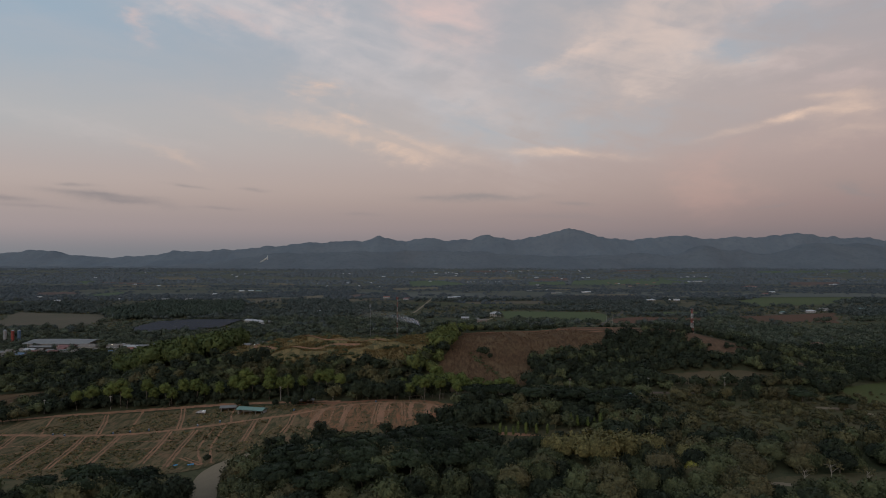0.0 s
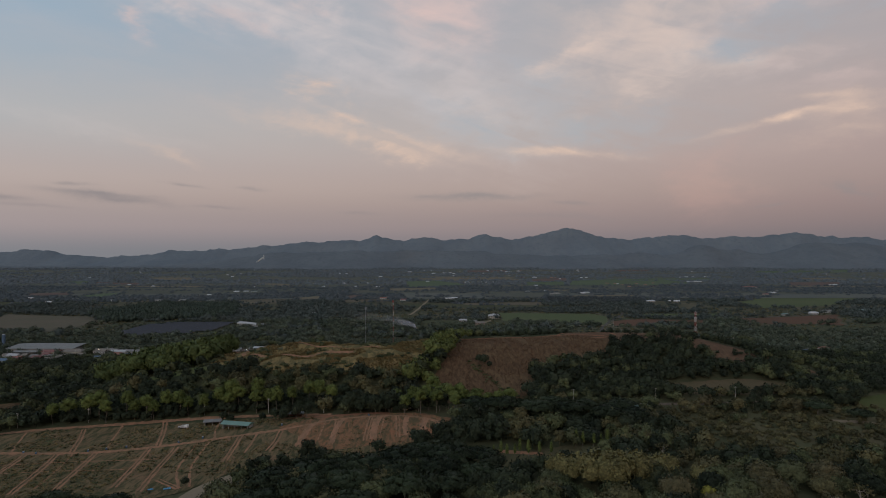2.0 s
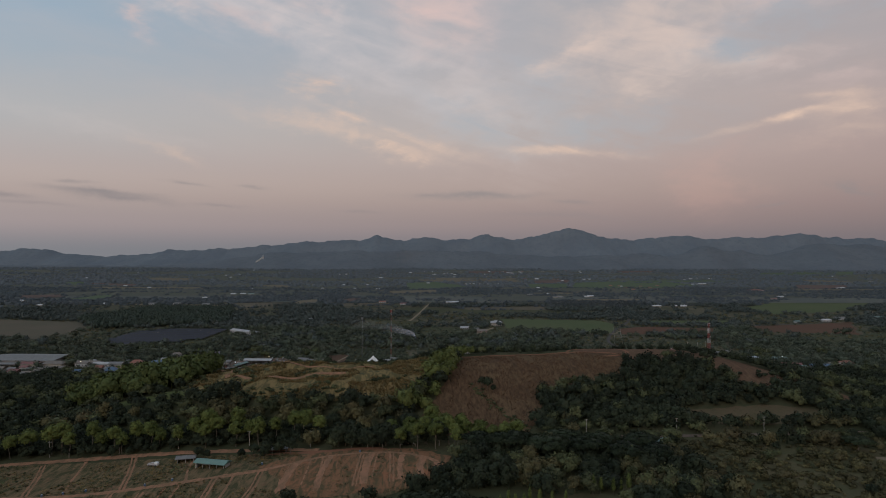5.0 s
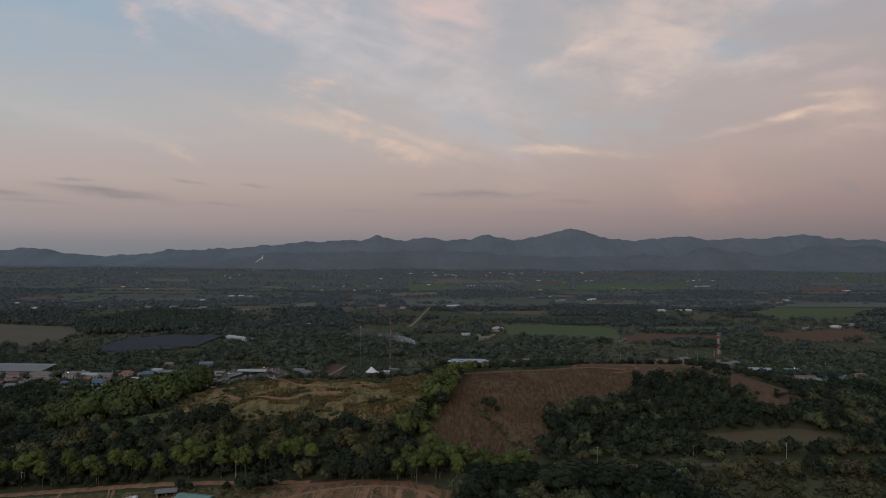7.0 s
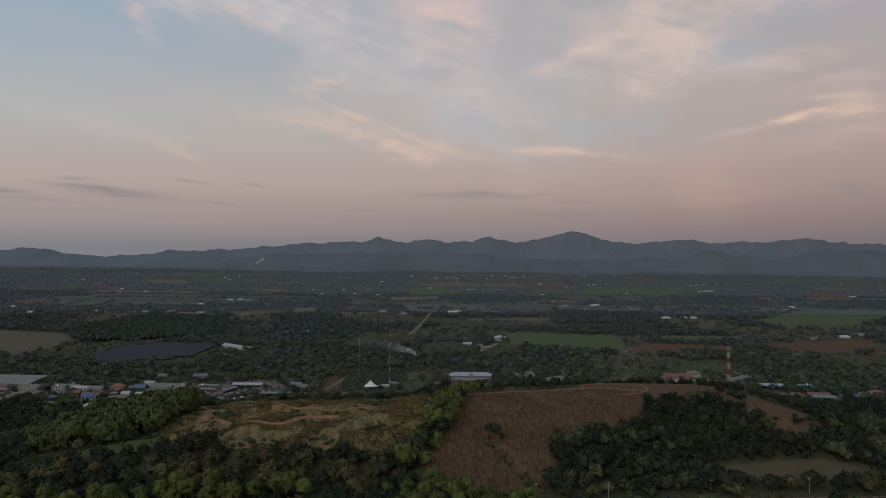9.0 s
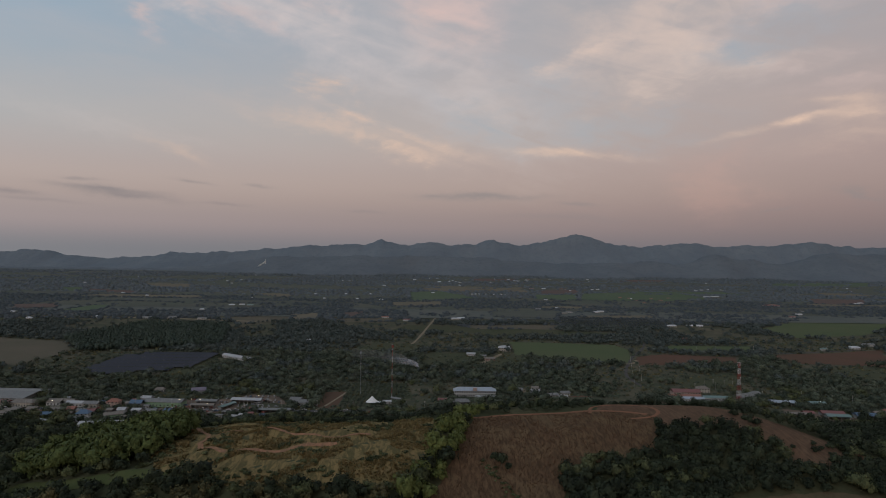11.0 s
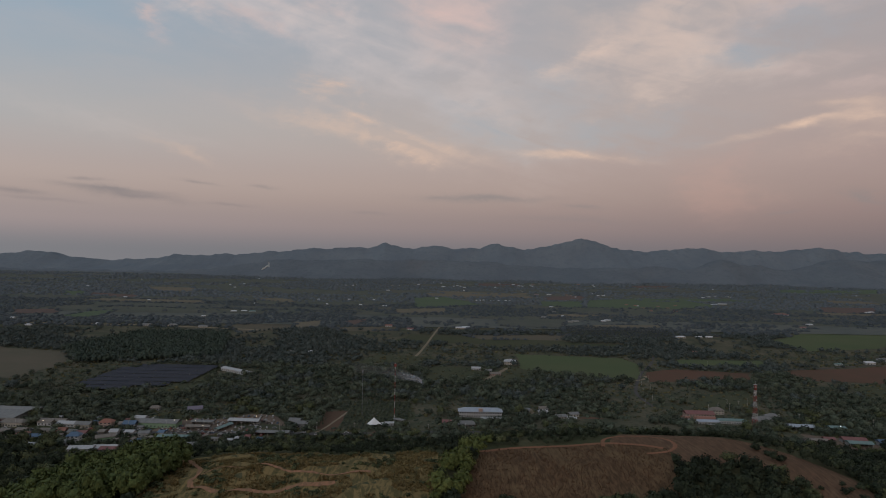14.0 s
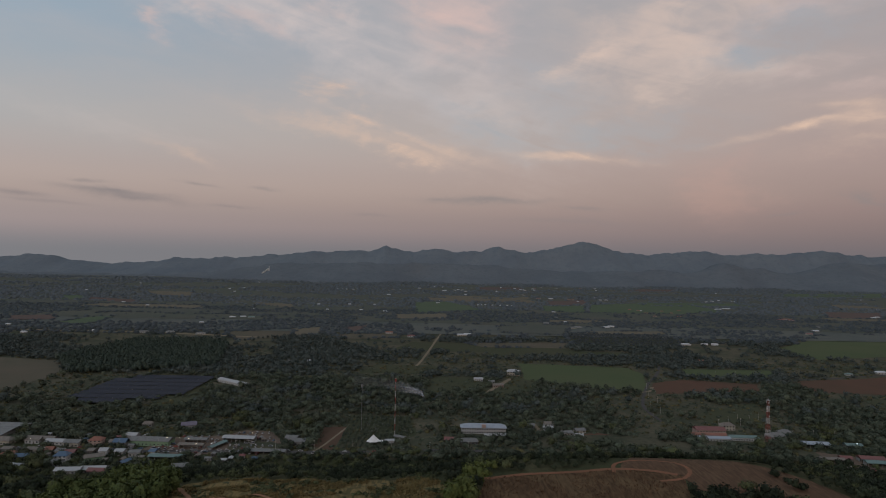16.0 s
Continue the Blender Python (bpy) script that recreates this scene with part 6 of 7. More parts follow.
def crown_shape(seed, radius, depth, base, lobes, sprays, spray, spread=0.58, squash=1.0, top=0.0, core=0.80):
    """A crown as arrays: rough inner lobes over an oval, and sprays of leaves on them that break the outline."""
    rng = np.random.RandomState(seed)
    k = np.arange(lobes) + 0.5
    up = 1 - 1.75 * k / lobes
    ang = k * 2.39996 + rng.uniform(-0.5, 0.5, lobes)
    ring = np.sqrt(np.maximum(1 - up ** 2, 0)) * rng.uniform(0.8, 1.15, lobes)
    if top:
        ring *= 1 - top * np.clip(up, 0, 1)
    lr = radius * (1 - spread) * rng.uniform(0.85, 1.35, lobes) * (1 - 0.6 * top * np.clip(up, 0, 1))
    lz = np.minimum(lr * squash, depth * 0.48)
    c = np.stack([radius * spread * ring * np.cos(ang), radius * spread * ring * np.sin(ang),
                  base + depth * 0.5 + (depth * 0.5 - lz * 0.85) * up * rng.uniform(0.8, 1.1, lobes)], 1)
    verts, tris, normals, n = [], [], [], 0
    middle = np.array((0, 0, base + depth * 0.35))
    girdle = np.array((radius, radius, depth * 0.6))
    for i in range(lobes):
        s = ICO_V * rng.uniform(0.82, 1.10, (12, 1)) * core
        verts.append(s * (lr[i], lr[i], lz[i]) + c[i])
        normals.append(unit(unit((verts[-1] - middle) / girdle) + 0.6 * ICO_V))
        tris.append(ICO_F + n)
        n += 12
    k = rng.randint(0, lobes, sprays)
    d = rng.normal(0, 1, (sprays, 3))
    d[:, 2] = np.abs(d[:, 2]) - 0.35
    d /= np.linalg.norm(d, axis=1)[:, None]
    p = c[k] + d * np.stack([lr[k], lr[k], lz[k]], 1) * rng.uniform(0.80, 1.20, (sprays, 1))
    nrm = d + rng.normal(0, 0.42, (sprays, 3))
    nrm /= np.linalg.norm(nrm, axis=1)[:, None]
    t1 = np.cross(nrm, rng.normal(0, 1, (sprays, 3)))
    t1 /= np.linalg.norm(t1, axis=1)[:, None]
    t2 = np.cross(nrm, t1)
    sz = spray * rng.uniform(0.55, 1.3, (sprays, 1))
    a, b = t1 * sz, t2 * sz * rng.uniform(0.7, 1.3, (sprays, 1))
    q = np.stack([p - a, p + a * rng.uniform(0.4, 1.0, (sprays, 1)) - b * 0.4, p + b], 1).reshape(-1, 3)
    verts.append(q)
    face = unit(np.cross(q[1::3] - q[0::3], q[2::3] - q[0::3]))
    face *= np.where((face * d).sum(1) < 0, -1, 1)[:, None]
    normals.append(np.repeat(unit(face + 0.35 * unit((p - middle) / girdle)), 3, axis=0))
    tris.append(n + np.arange(3 * sprays).reshape(-1, 3))
    verts, tris, normals = np.concatenate(verts), np.concatenate(tris), np.concatenate(normals)
    return verts, outward(verts, tris, normals), normals, c


def trunk_shape(seed, height, girth, heads, limbs, lean=0.05):
    """A tapered trunk with limbs that reach into the crown."""
    rng = random.Random(seed)
    bm = bmesh.new()
    p, r = Vector((0, 0, -0.4)), girth * 1.25
    knots = []
    for i in range(3):
        q = p + Vector((rng.uniform(-lean, lean) * height, rng.uniform(-lean, lean) * height, height / 3))
        beam(bm, p, q, r, r * 0.78, 6)
        p, r = q, r * 0.78
        knots.append((q, r))
    for i in range(limbs):
        q, rr = knots[1 + i % 2]
        e = Vector(heads[(i * 3 + 1) % len(heads)])
        m = q.lerp(e, 0.55) + Vector((0, 0, 0.3))
        beam(bm, q, m, rr * 0.6, rr * 0.38, 5)
        beam(bm, m, e, rr * 0.38, rr * 0.15, 5)
    return bm


def tree_kind(name, seed, leaf, bark, height, radius, depth, lobes, sprays, spray, girth, limbs, label, category="tree", group="", **shape):
    """One tree with a trunk and a crown, out of which copies are made."""
    base = height - depth
    v, f, nrm, heads = crown_shape(seed, radius, depth, base, lobes, sprays, spray, **shape)
    t = thing(name, Matrix(), label, category, group)
    part("trunk", trunk_shape(seed, base + depth * 0.45, girth, heads, limbs), bark, t)
    crown = new("crown", raw_mesh("crown", v, f, leaf, normals=nrm))
    crown.parent = t
    return t


def plant(kind, x, y, size, turn, tall=1.0):
    m = pose(x, y, level(x, y) - 0.1, 0, 0, turn)
    c = copy_thing(kind, m)
    c.scale = (size, size, size * tall)
    return c


def unlink(kind):
    for o in (*kind.children_recursive, kind):
        bpy.data.objects.remove(o)


def free_of(x, y, margin):
    """Which places lie clear of fields, roads and buildings."""
    ok = np.ones(len(x), bool)
    for poly in FIELDS:
        px, py = [p[0] for p in poly], [p[1] for p in poly]
        near = (x > min(px) - 1) & (x < max(px) + 1) & (y > min(py) - 1) & (y < max(py) + 1)
        if near.any():
            ok[near] &= ~inside(poly, x[near], y[near])
    for line, half in LANES:
        lo, hi = line.min(0) - 20, line.max(0) + 20
        near = np.where((x > lo[0]) & (x < hi[0]) & (y > lo[1]) & (y < hi[1]))[0]
        for i in range(0, len(near), 4000):
            k = near[i:i + 4000]
            d = np.hypot(x[k, None] - line[None, :, 0], y[k, None] - line[None, :, 1]).min(1)
            ok[k] &= d > half + margin
    for cx, cy, r in CLEAR:
        ok &= np.hypot(x - cx, y - cy) > r + margin
    return ok


def sown(x0, x1, y0, y1, step, seed, margin=2.5, jitter=0.42):
    """Uneven places over a rectangle within the sweep of the valley that the flight looks over."""
    rng = np.random.RandomState(seed)
    gx, gy = np.meshgrid(np.arange(x0, x1, step), np.arange(y0, y1, step))
    x = (gx + rng.uniform(-jitter, jitter, gx.shape) * step + (np.arange(gx.shape[0]) % 2)[:, None] * step / 2).ravel()
    y = (gy + rng.uniform(-jitter, jitter, gy.shape) * step).ravel()
    keep = np.abs(x - 0.022 * y) < 0.765 * y + 12
    x, y = x[keep], y[keep]
    ok = free_of(x, y, margin)
    return x[ok], y[ok]


def blot(x, y, scale, seed):
    """A smooth uneven field of values from 0 to 1."""
    return np.array([0.5 + 0.5 * noise.noise((a * scale, b * scale, seed * 7.3)) for a, b in zip(x, y)])


def off_tracks(x, y, margin):
    ok = np.ones(len(x), bool)
    for line, half in LANES:
        if line[:, 1].min() < y.max() and line[:, 1].max() > y.min():
            ok &= np.hypot(x[:, None] - line[None, :, 0], y[:, None] - line[None, :, 1]).min(1) > half + margin
    return ok


def woodland(name, shapes, x, y, size, tall, material, label, seed, sink=0.0):
    """Many trees that nobody could count, as one mesh."""
    if not len(x):
        return None
    rng = np.random.RandomState(seed)
    kind = rng.randint(0, len(shapes), len(x))
    turn = rng.uniform(0, 6.28, len(x))
    z = land(x, y) - sink
    vs, fs, ns, own, n = [], [], [], [], 0
    for i, (sv, sf, sn) in enumerate(shapes):
        k = np.where(kind == i)[0]
        if not len(k):
            continue
        c, s = np.cos(turn[k])[:, None], np.sin(turn[k])[:, None]
        w, h = size[k][:, None], (size * tall)[k][:, None]
        px = (sv[None, :, 0] * c - sv[None, :, 1] * s) * w + x[k][:, None]
        py = (sv[None, :, 0] * s + sv[None, :, 1] * c) * w + y[k][:, None]
        pz = sv[None, :, 2] * h + z[k][:, None]
        vs.append(np.stack([px, py, pz], -1).reshape(-1, 3))
        if sn is not None:
            ns.append(np.stack([sn[None, :, 0] * c - sn[None, :, 1] * s, sn[None, :, 0] * s + sn[None, :, 1] * c, np.repeat(sn[None, :, 2], len(k), 0)], -1).reshape(-1, 3))
        fs.append((sf[None] + (np.arange(len(k)) * len(sv))[:, None, None] + n).reshape(-1, 3))
        own.append(np.repeat(rng.uniform(0, 1, len(k)), len(sv)))
        n += len(k) * len(sv)
    me = raw_mesh(name, np.concatenate(vs), np.concatenate(fs), material, normals=np.concatenate(ns) if ns else None)
    me.attributes.new("tree", "FLOAT", "POINT").data.foreach_set("value", np.concatenate(own).astype(np.float32))
    ob = new(name, me)
    return tagged(ob, label, "woods", kind="stuff")


def wood_shape(seed, radius, height, depth, lobes, sprays, spray, trunk=True, **shape):
    """A lighter tree for the woods, as arrays."""
    v, f, nrm, heads = crown_shape(seed, radius, depth, height - depth, lobes, sprays, spray, **shape)
    if trunk:
        r = 0.035 * height
        ring = np.array([(r, 0), (0, r), (-r, 0), (0, -r)])
        tv = np.concatenate([np.c_[ring, np.full(4, -0.5)], np.c_[ring * 0.6, np.full(4, height - depth * 0.5)]])
        tf = np.array([(i, (i + 1) % 4, 4 + (i + 1) % 4) for i in range(4)] + [(i, 4 + (i + 1) % 4, 4 + i) for i in range(4)])
        f = np.concatenate([f, tf + len(v)])
        v = np.concatenate([v, tv])
        nrm = np.concatenate([nrm, unit(np.c_[ring, np.zeros(4)]), unit(np.c_[ring, np.zeros(4)])])
    return v, f, nrm


def far_shape(seed, n=4, wide=7.5, high=6.5, small=1.6, large=2.8, lobes=2):
    """A far tree: a low uneven dome or two, with a few sprays that break its outline."""
    rng = np.random.RandomState(seed)
    vs, fs, k = [], [], 0
    for i in range(lobes):
        s = ICO_V * rng.uniform(0.78, 1.15, (12, 1))
        c = np.array((rng.uniform(-0.35, 0.35) * wide, rng.uniform(-0.35, 0.35) * wide, 0.15 * high))
        vs.append(s * (wide * (0.72 - 0.16 * i), wide * (0.72 - 0.16 * i), high * (0.8 - 0.22 * i)) + c)
        up = [f for f in ICO_F if ICO_V[f].mean(0)[2] > -0.4]
        fs.append(np.array(up) + k)
        k += 12
    d = rng.normal(0, 1, (n, 3))
    d[:, 2] = np.abs(d[:, 2])
    d /= np.linalg.norm(d, axis=1)[:, None]
    p = d * (wide, wide, high) * rng.uniform(0.6, 0.95, (n, 1)) + (0, 0, 0.09 * high)
    t1 = np.cross(d, rng.normal(0, 1, (n, 3)))
    t1 /= np.linalg.norm(t1, axis=1)[:, None]
    t2 = np.cross(d + rng.normal(0, 0.3, (n, 3)), t1)
    r = rng.uniform(small, large, (n, 1))
    vs.append(np.stack([p - t1 * r, p + t1 * r - t2 * r * 0.5, p + t2 * r], 1).reshape(-1, 3))
    fs.append(np.arange(3 * n).reshape(-1, 3) + k)
    v, f = np.concatenate(vs), np.concatenate(fs)
    nrm = unit(v / (wide, wide, high))
    face = unit(np.cross(v[f[-n:, 1]] - v[f[-n:, 0]], v[f[-n:, 2]] - v[f[-n:, 0]]))
    face *= np.where((face * d).sum(1) < 0, -1, 1)[:, None]
    nrm[12 * lobes:] = np.repeat(unit(face + 0.35 * d), 3, axis=0)
    return v, outward(v, f, nrm), nrm


# light tree forms for the woods at four distances
NEAR = [wood_shape(40 + i, 4.8 + 0.7 * (i % 3), 8.2 + (i % 4), 7.6 + (i % 4), 6, 230, 0.84, spread=0.56, core=0.74) for i in range(6)]
HILL = [wood_shape(60 + i, 4.8 + 0.7 * (i % 3), 8.2 + (i % 3), 7.8 + (i % 3), 4, 150, 0.92, trunk=False, spread=0.50, core=0.74) for i in range(6)]
BUSH = [wood_shape(80 + i, 2.2, 2.6, 2.6, 2, 30, 0.8, trunk=False, spread=0.4) for i in range(4)]
VALE = [wood_shape(90 + i, 4.2 + 0.8 * (i % 3), 6.0 + 0.8 * (i % 3), 6.0 + 0.8 * (i % 3), 2, 66, 0.98, trunk=False, spread=0.36, core=0.70) for i in range(6)]
PLAIN = [wood_shape(100 + i, 4.4 + 0.8 * (i % 3), 6.0 + 0.8 * (i % 3), 6.0 + 0.8 * (i % 3), 1, 36, 1.25, trunk=False, spread=0.22, core=0.74) for i in range(5)]
FAR = [far_shape(110 + i) for i in range(5)]
DISTANT = [far_shape(120 + i, 4, lobes=1) for i in range(5)]
SCRUB = [far_shape(170 + i, 5, 2.4, 1.9, 0.7, 1.2, 1) for i in range(4)]
ORCH = [wood_shape(130 + i, 2.3, 3.6, 3.2, 2, 16, 0.8, trunk=False, spread=0.5) for i in range(3)]


def tuft_shape(seed):
    rng = np.random.RandomState(seed)
    v, f = [], []
    for i in range(5):
        a, r = rng.uniform(0, 6.28), rng.uniform(0.3, 0.8)
        d, e = np.array([np.cos(a), np.sin(a), 0]), np.array([-np.sin(a), np.cos(a), 0])
        v += [d * 0.1 - e * 0.3, d * 0.1 + e * 0.3, d * r + np.array([0, 0, rng.uniform(0.6, 1.2)])]
        f.append((3 * i, 3 * i + 1, 3 * i + 2))
    v, f = np.array(v), np.array(f)
    return v, f, None


TUFT = [tuft_shape(150 + i) for i in range(4)]


def near_trees():
    """The trees closest to the flight, each a thing of its own."""
    rng = random.Random(11)
    rain = [tree_kind("rain_tree", 200 + i, M["leaf_rain"], M["bark"], 11.0 + i, 10.0 + i, 5.0, 24, 1650, 0.60, 0.42, 6,
                      "broad dark green rain tree with a spreading crown", group="rain trees by the road", spread=0.72, squash=0.42) for i in range(3)]
    for x, y, s in ((-66, 284, 1.05), (-50, 272, 1.1), (-50, 296, 1.15), (-34, 284, 1.0), (-32, 304, 1.1), (-14, 294, 1.0), (-12, 312, 1.05), (4, 300, 0.95), (-68, 264, 1.0),
                    (-30, 262, 1.05), (-10, 276, 1.0), (10, 316, 1.0), (22, 300, 0.9), (8, 282, 0.95), (-4, 330, 0.85), (26, 322, 0.95), (-48, 254, 0.9),
                    (46, 392, 1.0), (66, 388, 1.1), (88, 392, 1.1), (108, 386, 1.05), (128, 392, 1.0), (54, 408, 0.95), (78, 412, 1.0), (100, 410, 1.05), (124, 410, 1.0), (30, 394, 0.9),
                    (-150, 268, 0.75), (-136, 262, 0.8), (-126, 272, 0.65), (-140, 250, 0.85), (-118, 256, 0.8), (-165, 262, 0.6), (272, 398, 0.8), (254, 412, 0.8)):
        plant(rng.choice(rain), x, y, s, rng.uniform(0, 360), rng.uniform(0.9, 1.1))
    rows = [tree_kind("row_tree", 230 + i, M["leaf_row"], M["bark"], 15.0 + i, 4.3 + 0.5 * (i % 2), 10.4, 12, 760, 0.56, 0.20, 5,
                      "slender light green tree with a bare pale trunk", group="trees along the dirt track", spread=0.58, squash=0.95) for i in range(4)]
    for i in range(22):
        x = -238 + 8.4 * i + rng.uniform(-2.5, 2.5)
        y = 422 + rng.uniform(-2, 4) + (3 if x > -90 else 0)
        plant(rng.choice(rows), x, y, rng.uniform(0.85, 1.15), rng.uniform(0, 360), rng.uniform(0.9, 1.15))
    for x, y in ((-9, 427), (0, 416), (8, 420), (17, 410), (24, 418), (32, 424), (-20, 430), (-176, 420), (-110, 419), (-128, 420), (40, 420), (12, 430), (-14, 408), (-4, 402), (6, 404), (18, 398), (28, 404), (38, 402), (48, 424), (54, 418), (-10, 418), (22, 428), (4, 428), (33, 412), (46, 412), (14, 414)):
        plant(rng.choice(rows), x, y, rng.uniform(0.75, 1.1), rng.uniform(0, 360), rng.uniform(0.8, 1.05))
    olive = tree_kind("olive_tree", 250, M["leaf_gold"], M["bark"], 12, 9.5, 9.5, 18, 1500, 0.75, 0.35, 6, "large rounded olive-green tree with browning leaves", spread=0.66)
    for x, y, s in ((78, 292, 1.4), (94, 299, 1.15), (64, 302, 1.0), (110, 306, 0.9), (88, 310, 0.9), (126, 296, 0.7)):
        plant(olive, x, y, s, rng.uniform(0, 360))
    yellow = tree_kind("yellow_tree", 255, M["leaf_yellow"], M["bark"], 7.5, 3.0, 5.5, 8, 320, 0.55, 0.16, 4, "small tree with bright yellow-green leaves", spread=0.6)
    for x, y, s in ((119, 277, 1.0), (113, 311, 0.8), (124, 268, 0.6)):
        plant(yellow, x, y, s, rng.uniform(0, 360))
    cone = tree_kind("cypress", 260, M["leaf_row"], M["bark"], 9.5, 1.15, 9.0, 12, 260, 0.36, 0.10, 2, "narrow pointed cypress in a row", group="row of cypresses", spread=0.25, squash=2.4, top=0.85, core=0.6)
    for x, y in ((27, 330), (34, 333), (38, 335), (41, 334), (45, 334), (48, 337), (52, 334), (58, 336), (64, 335), (80, 348), (84, 349), (90, 349), (94, 350), (98, 351)):
        plant(cone, x, y, rng.uniform(0.8, 1.15), rng.uniform(0, 360))
    pale = tree_kind("pale_tree", 265, M["leaf_olive"], M["bark_pale"], 10.5, 4.5, 5.0, 10, 90, 0.6, 0.24, 8, "sparse tree with pale bare limbs", spread=0.7, core=0.3)
    for x, y, s in ((162, 262, 1.0), (177, 267, 1.1), (190, 262, 0.9), (150, 285, 0.8), (120, 330, 0.9)):
        plant(pale, x, y, s, rng.uniform(0, 360))
    screen = tree_kind("screen_tree", 272, M["leaf_dark"], M["bark"], 12.5, 5.2, 11.5, 14, 900, 0.8, 0.24, 4, "dense dark tree behind the bare mound", group="trees behind the mound", spread=0.56)
    for i in range(20):
        plant(screen, -50 + 3.1 * i + rng.uniform(-2, 2), 413 + rng.uniform(-4, 5), rng.uniform(0.65, 1.15), rng.uniform(0, 360), rng.uniform(0.9, 1.15))
    small = tree_kind("small_tree", 270, M["leaf_dark"], M["bark"], 4.6, 1.9, 3.8, 7, 280, 0.40, 0.10, 3, "small round dark tree at the field's edge", spread=0.55)
    for x, y, s in ((-110, 303, 1.0), (-88, 396, 1.6), (-92, 322, 0.7), (45, 504, 2.0), (41, 508, 1.5), (49, 500, 1.3), (-180, 416, 1.3), (-146, 418, 1.2), (-94, 400, 1.7), (-88, 402, 1.9), (-81, 402, 1.7), (-75, 404, 2.0), (-126, 405, 1.5), (-121, 403, 1.2), (-101, 400, 1.2)):
        plant(small, x, y, s, rng.uniform(0, 360))
    kinds = []
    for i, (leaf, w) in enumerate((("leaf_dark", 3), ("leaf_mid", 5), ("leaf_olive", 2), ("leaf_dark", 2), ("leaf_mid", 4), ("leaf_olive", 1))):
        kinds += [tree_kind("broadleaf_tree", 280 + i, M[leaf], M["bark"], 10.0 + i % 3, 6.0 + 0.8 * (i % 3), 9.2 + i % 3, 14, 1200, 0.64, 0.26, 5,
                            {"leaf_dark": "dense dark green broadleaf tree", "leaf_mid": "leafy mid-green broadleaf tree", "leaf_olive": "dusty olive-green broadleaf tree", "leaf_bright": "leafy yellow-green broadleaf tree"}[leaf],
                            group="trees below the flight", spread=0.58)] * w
    x, y = sown(-260, 260, 226, 352, 9.6, 31, 3.0)
    far_enough = np.ones(len(x), bool)
    for o in scene.objects:
        if o.parent is None and o.get("category") == "tree" and o.location.length > 1:
            far_enough &= np.hypot(x - o.location.x, y - o.location.y) > 5.5 * max(0.5, o.scale.x)
    x, y = x[far_enough], y[far_enough]
    order = np.argsort(y)[:240]
    for i in order:
        plant(rng.choice(kinds), x[i], y[i], rng.uniform(0.6, 1.2), rng.uniform(0, 360), rng.uniform(0.85, 1.15))
    rest = np.argsort(y)[240:]
    for k in (*rain, *rows, olive, yellow, cone, pale, screen, small, *set(kinds)):
        unlink(k)
    return x[rest], y[rest]


